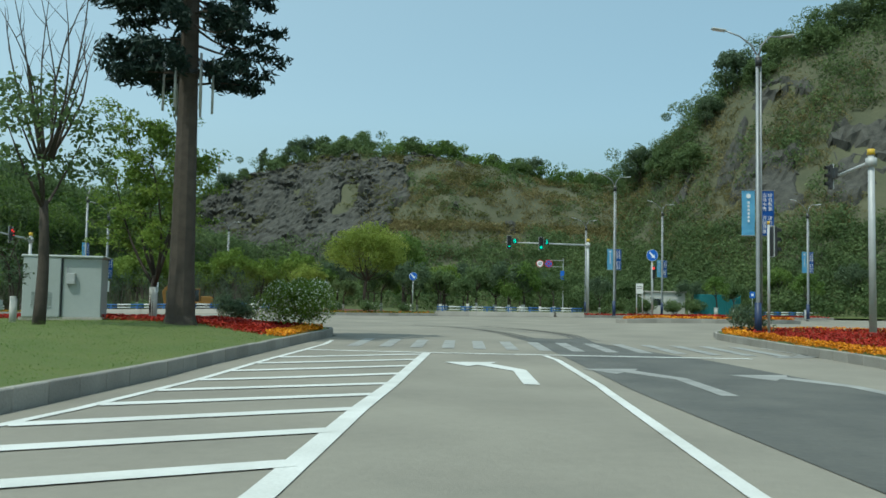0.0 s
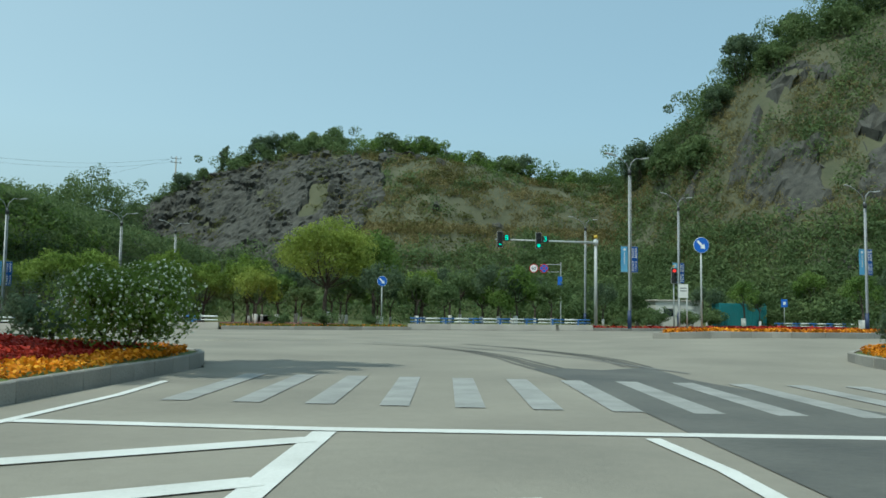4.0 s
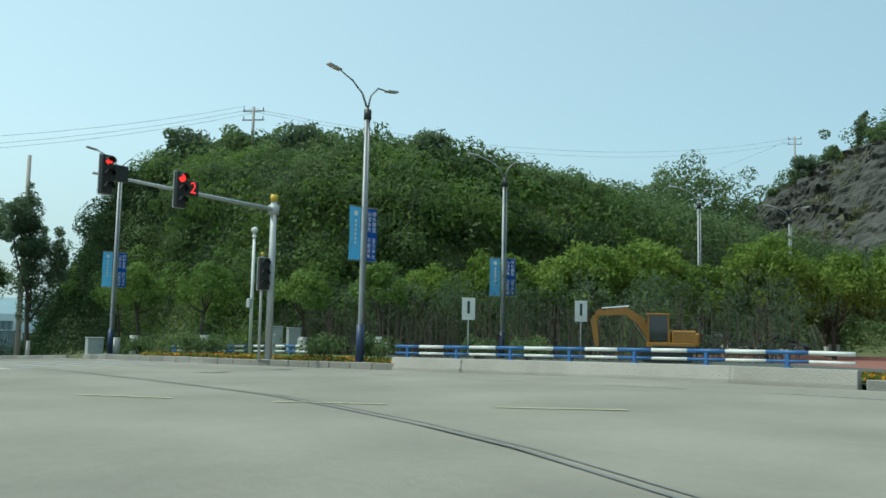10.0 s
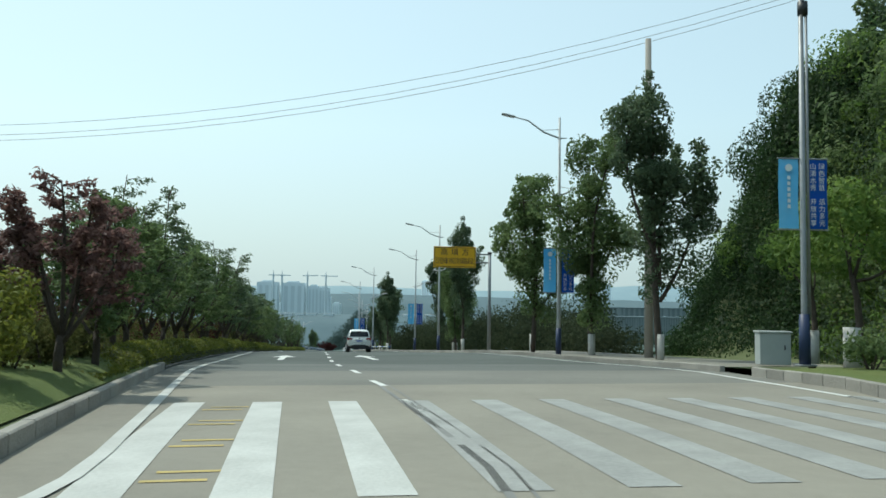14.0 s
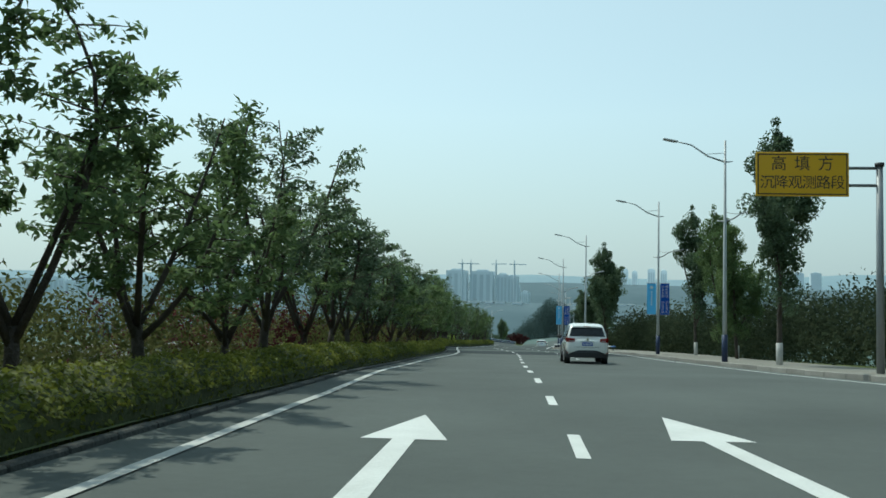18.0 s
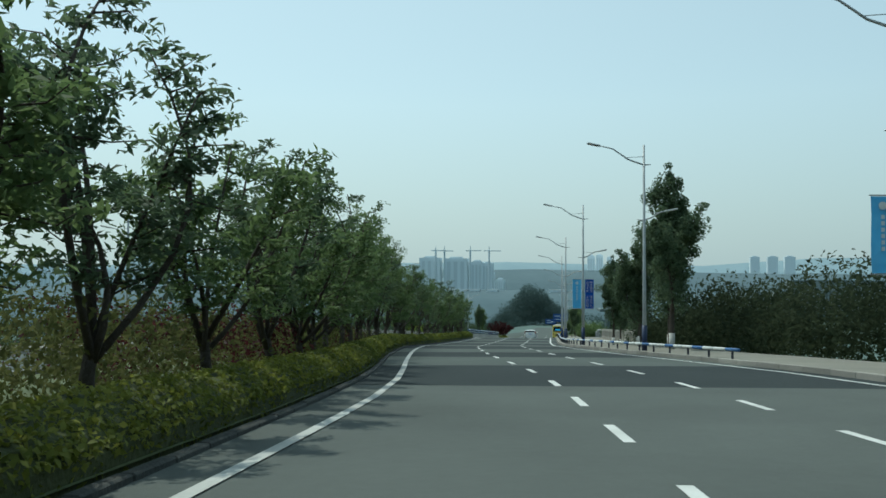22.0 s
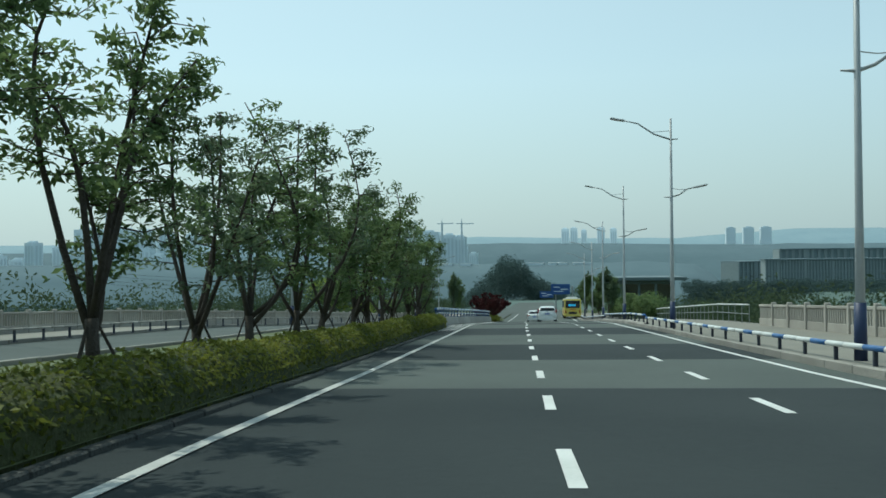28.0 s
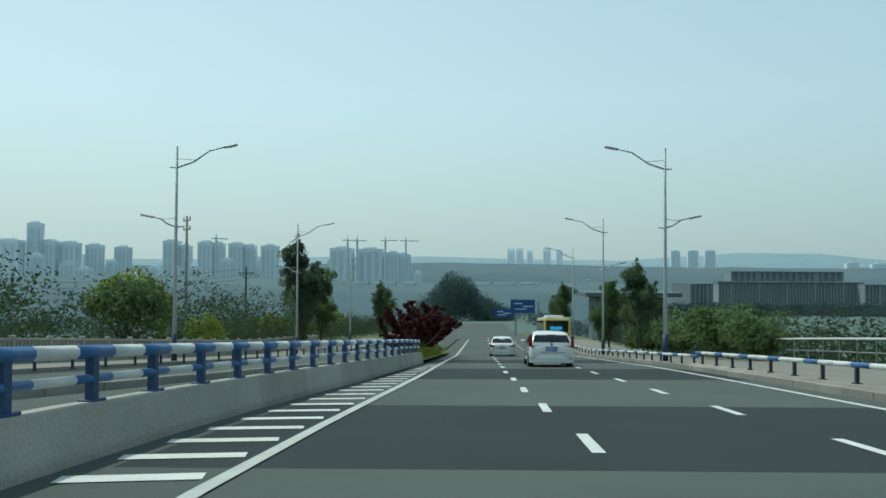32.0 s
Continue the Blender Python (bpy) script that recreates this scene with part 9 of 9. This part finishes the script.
def long_block(px0, px1, py0, dist, label, bays, wall=M_CAMPUS):
    """A long block: dim glazing between pale piers, haze in both colours, under a flat overhanging roof."""
    (ax, ay), (bx, by) = spot(px0, dist), spot(px1, dist * 1.04)
    c = ((ax + bx) / 2, (ay + by) / 2)
    ln = math.hypot(bx - ax, by - ay)
    h = skyline_height(py0, dist, *c)
    z = ground_z(*c)
    t = thing("campus_building", (c[0], c[1], z), label, "building", "campus buildings", math.degrees(math.atan2(by - ay, bx - ax)))
    quick("glazing", t, M_CAMPUS_GLASS, lambda bm: add_box(bm, (0, 0, h / 2), (ln, 24, h)))
    quick("roof", t, M_CAMPUS_GLASS, lambda bm: add_box(bm, (0, 0, h + 0.7), (ln * 1.02, 28, 1.4)))
    pier = bpy.data.meshes.new("pier")
    bm = bmesh.new()
    wide = ln / bays
    add_box(bm, (0, 0, h / 2), (wide * 0.42, 26, h))
    bm.to_mesh(pier)
    bm.free()
    pier.materials.append(wall)
    for k in range(bays + 1):
        ob = new("pier", pier)
        ob.parent = t
        ob.matrix_basis = Matrix.Translation((-ln / 2 + k * wide, 0, 0)) @ Matrix.Diagonal((2.2 if k % 9 == 4 else 1, 1.02 if k % 9 == 4 else 1, 1, 1))
    for f in (0.36, 0.68):
        quick("floor_band", t, wall, lambda bm: add_box(bm, (0, 0, h * f), (ln, 25, 0.8)))
    return t


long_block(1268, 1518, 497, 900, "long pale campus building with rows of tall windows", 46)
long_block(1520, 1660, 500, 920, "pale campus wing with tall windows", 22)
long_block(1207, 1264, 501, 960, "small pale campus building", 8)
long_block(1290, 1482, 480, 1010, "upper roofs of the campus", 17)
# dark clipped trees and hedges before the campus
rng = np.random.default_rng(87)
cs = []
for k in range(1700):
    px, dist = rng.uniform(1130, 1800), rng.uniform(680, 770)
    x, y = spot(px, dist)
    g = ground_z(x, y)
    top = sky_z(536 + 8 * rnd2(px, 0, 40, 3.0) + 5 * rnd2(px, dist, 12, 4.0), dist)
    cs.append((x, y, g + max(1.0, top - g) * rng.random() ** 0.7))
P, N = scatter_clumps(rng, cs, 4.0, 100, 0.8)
stuff("valley_woods", leaf_mesh("valley_woods", P, 1.1, 86, N), M_LEAF_HAZE, "dark haze-tinted trees and hedges before the campus", "trees")
# low white sheds on the valley flats
for k, px in enumerate((642, 668, 690, 724, 842, 858, 884, 902, 930, 948)):
    x, y = spot(px, 1130)
    t = thing("shed", (x, y, sky_z(503, 1130) - 6), "low white-roofed shed on the valley flats", "building", "valley sheds", 6)
    w = random.uniform(8, 16)
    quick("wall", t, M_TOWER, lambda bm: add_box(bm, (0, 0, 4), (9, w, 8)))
    quick("roof", t, M_WHITE, lambda bm: add_box(bm, (0, 0, 8.3), (10, w + 1.5, 0.9)))
# dark pavilion beside the road
t = thing("pavilion", (-380, 48.4, ground_z(-380, 48.4)), "dark flat-roofed pavilion beside the road", "building", "", 6)
ph = -11.4 - ground_z(-380, 48.4)
quick("wall", t, M_HAZE_DARK, lambda bm: add_box(bm, (0, 0, ph / 2 - 0.5), (10, 13, ph - 1), bevel=0.05))
quick("roof", t, M_HAZE_DARK, lambda bm: add_box(bm, (0, 0, ph - 0.4), (14, 18, 0.8), bevel=0.05))
for k in range(3):
    quick("window", t, M_CAR_GLASS, lambda bm: add_box(bm, (5.02, -4 + 4 * k, ph * 0.55), (0.1, 3.4, ph * 0.6)))

# ridges behind the city
def ridge(dist, tops, px0, px1, material, label, seed):
    n = 70
    v, f = [], []
    for k in range(n + 1):
        px = px0 + (px1 - px0) * k / n
        x, y = spot(px, dist)
        py = float(np.interp(px, [p for p, _ in tops], [q for _, q in tops])) + 3.0 * rnd2(px, 0, 60, seed) + 1.5 * rnd2(px, 0, 17, seed)
        top = -8.3 + dist * math.tan(radians(1.74) - math.atan2(py - 441, 1503.0))
        z = ground_z(x, y) - 20
        ox, oy = spot(px, dist * 1.35)
        v += [(x, y, z), (x + (ox - x) * 0.35, y + (oy - y) * 0.35, z + (top - z) * 0.7), (x + (ox - x) * 0.6, y + (oy - y) * 0.6, top * 1.0 + (top - z) * 0.0), (ox, oy, z)]
    f = [(4 * k + i, 4 * k + 4 + i, 4 * k + 5 + i, 4 * k + 1 + i) for k in range(n) for i in range(3)]
    return tagged(part_of("backdrop_ridge", pydata("backdrop_ridge", v, f), material, smooth=True), label, "hills", kind="structure")


# slopes whose haze comes from their colour and slight glow
ridge(1750, [(-900, 470), (0, 474), (500, 468), (720, 461), (1000, 463), (1100, 468), (1500, 470), (2600, 460)], -900, 2600, M_RIDGE, "haze-tinted wooded slopes beyond the valley", 1.0)
ridge(2900, [(-900, 462), (300, 458), (730, 447), (900, 452), (1100, 455), (1300, 440), (1440, 440), (1568, 455), (2600, 450)], -900, 2600, M_RIDGE_FAR, "faint far ridge with haze in its colour and glow", 2.0)
# bank added in haze colour, to hide the feet of the towers
ridge(940, [(-900, 496), (0, 496), (300, 492), (560, 496), (640, 503), (960, 503), (1060, 500), (1150, 508), (1200, 560)], -900, 1200, M_RIDGE, "low haze-coloured bank standing in for haze over the tower feet", 3.0)
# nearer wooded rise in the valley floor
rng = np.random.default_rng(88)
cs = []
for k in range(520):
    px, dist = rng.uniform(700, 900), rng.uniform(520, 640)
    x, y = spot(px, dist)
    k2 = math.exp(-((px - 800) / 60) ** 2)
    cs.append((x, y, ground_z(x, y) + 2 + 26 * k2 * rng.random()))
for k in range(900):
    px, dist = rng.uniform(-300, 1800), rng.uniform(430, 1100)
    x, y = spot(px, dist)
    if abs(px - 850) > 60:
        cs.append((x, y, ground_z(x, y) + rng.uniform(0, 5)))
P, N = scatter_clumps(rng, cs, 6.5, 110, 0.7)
stuff("valley_woods", leaf_mesh("valley_woods", P, 1.3, 89, N), M_LEAF_HAZE, "haze-tinted woods on the valley floor", "trees")
# utility pole and its wires in the thicket
x, y = spot(436, 135)
t = thing("utility_pole", (x, y, ground_z(x, y)), "dark utility pole with forked cross-arms in the thicket", "utility pole")
h0 = sky_z(474, 135) - ground_z(x, y)
quick("pole", t, M_BARK, lambda bm: add_tube(bm, [(0, 0, -0.5), (0, 0, h0)], [0.17, 0.12], 8))
quick("cross_arm", t, M_BARK, lambda bm: add_box(bm, (0, 0, h0 - 1.0), (0.14, 2.3, 0.14)))
for s in (-1, 1):
    quick("brace", t, M_BARK, lambda bm: add_tube(bm, [(0, s * 1.1, h0 - 1.1), (0, 0, h0 - 2.0)], [0.05, 0.05], 6))
    quick("insulator", t, M_BOX, lambda bm: add_tube(bm, [(0, s * 1.1, h0 - 0.95), (0, s * 1.1, h0 - 0.6)], [0.08, 0.05], 8))
ex, ey = spot(-420, 125)
for k in range(4):
    a, b = Vector((x, y + (k % 2) * 1.6 - 0.8, sky_z(478 + 9 * k, 135))), Vector((ex, ey + (k % 2) * 1.6, sky_z(470 + 9 * k, 125)))
    bm = bmesh.new()
    add_tube(bm, [a.lerp(b, i / 14) - Vector((x, y, ground_z(x, y))) - Vector((0, 0, 2.4 * math.sin(math.pi * i / 14))) for i in range(15)], [0.022] * 15, 4)
    part("wire", bm, M_DARK_METAL, t, "thin dark overhead wire")
# blue direction signs over the road
for x, d, w, h, c in ((-362, 8.8, 4.3, 2.4, 5.1), (-372, 5.6, 3.3, 1.6, 4.0)):
    p = down(x, d)
    t = thing("direction_sign", tuple(p), "large blue direction sign over the road", "road sign", "direction signs", down_turn(x))
    quick("post", t, M_STEEL, lambda bm: add_tube(bm, [(w / 2 + 0.6, 0, 0), (w / 2 + 0.6, 0, c + 0.8)], [0.16, 0.12], 10))
    quick("arm", t, M_STEEL, lambda bm: add_tube(bm, [(w / 2 + 0.6, 0, c + 0.3), (-w / 2, 0, c + 0.3)], [0.08, 0.08], 8))
    quick("plate", t, M_SIGN_DULL, lambda bm: add_box(bm, (0, -0.12, c), (w, 0.06, h), bevel=0.02))
    bars(t, [(-w * 0.2, c + h * 0.2, w * 0.35, 0.16), (w * 0.2, c, w * 0.4, 0.16), (-w * 0.1, c - h * 0.2, w * 0.5, 0.14)], M_TOWER, "unreadable line of writing", -0.16)
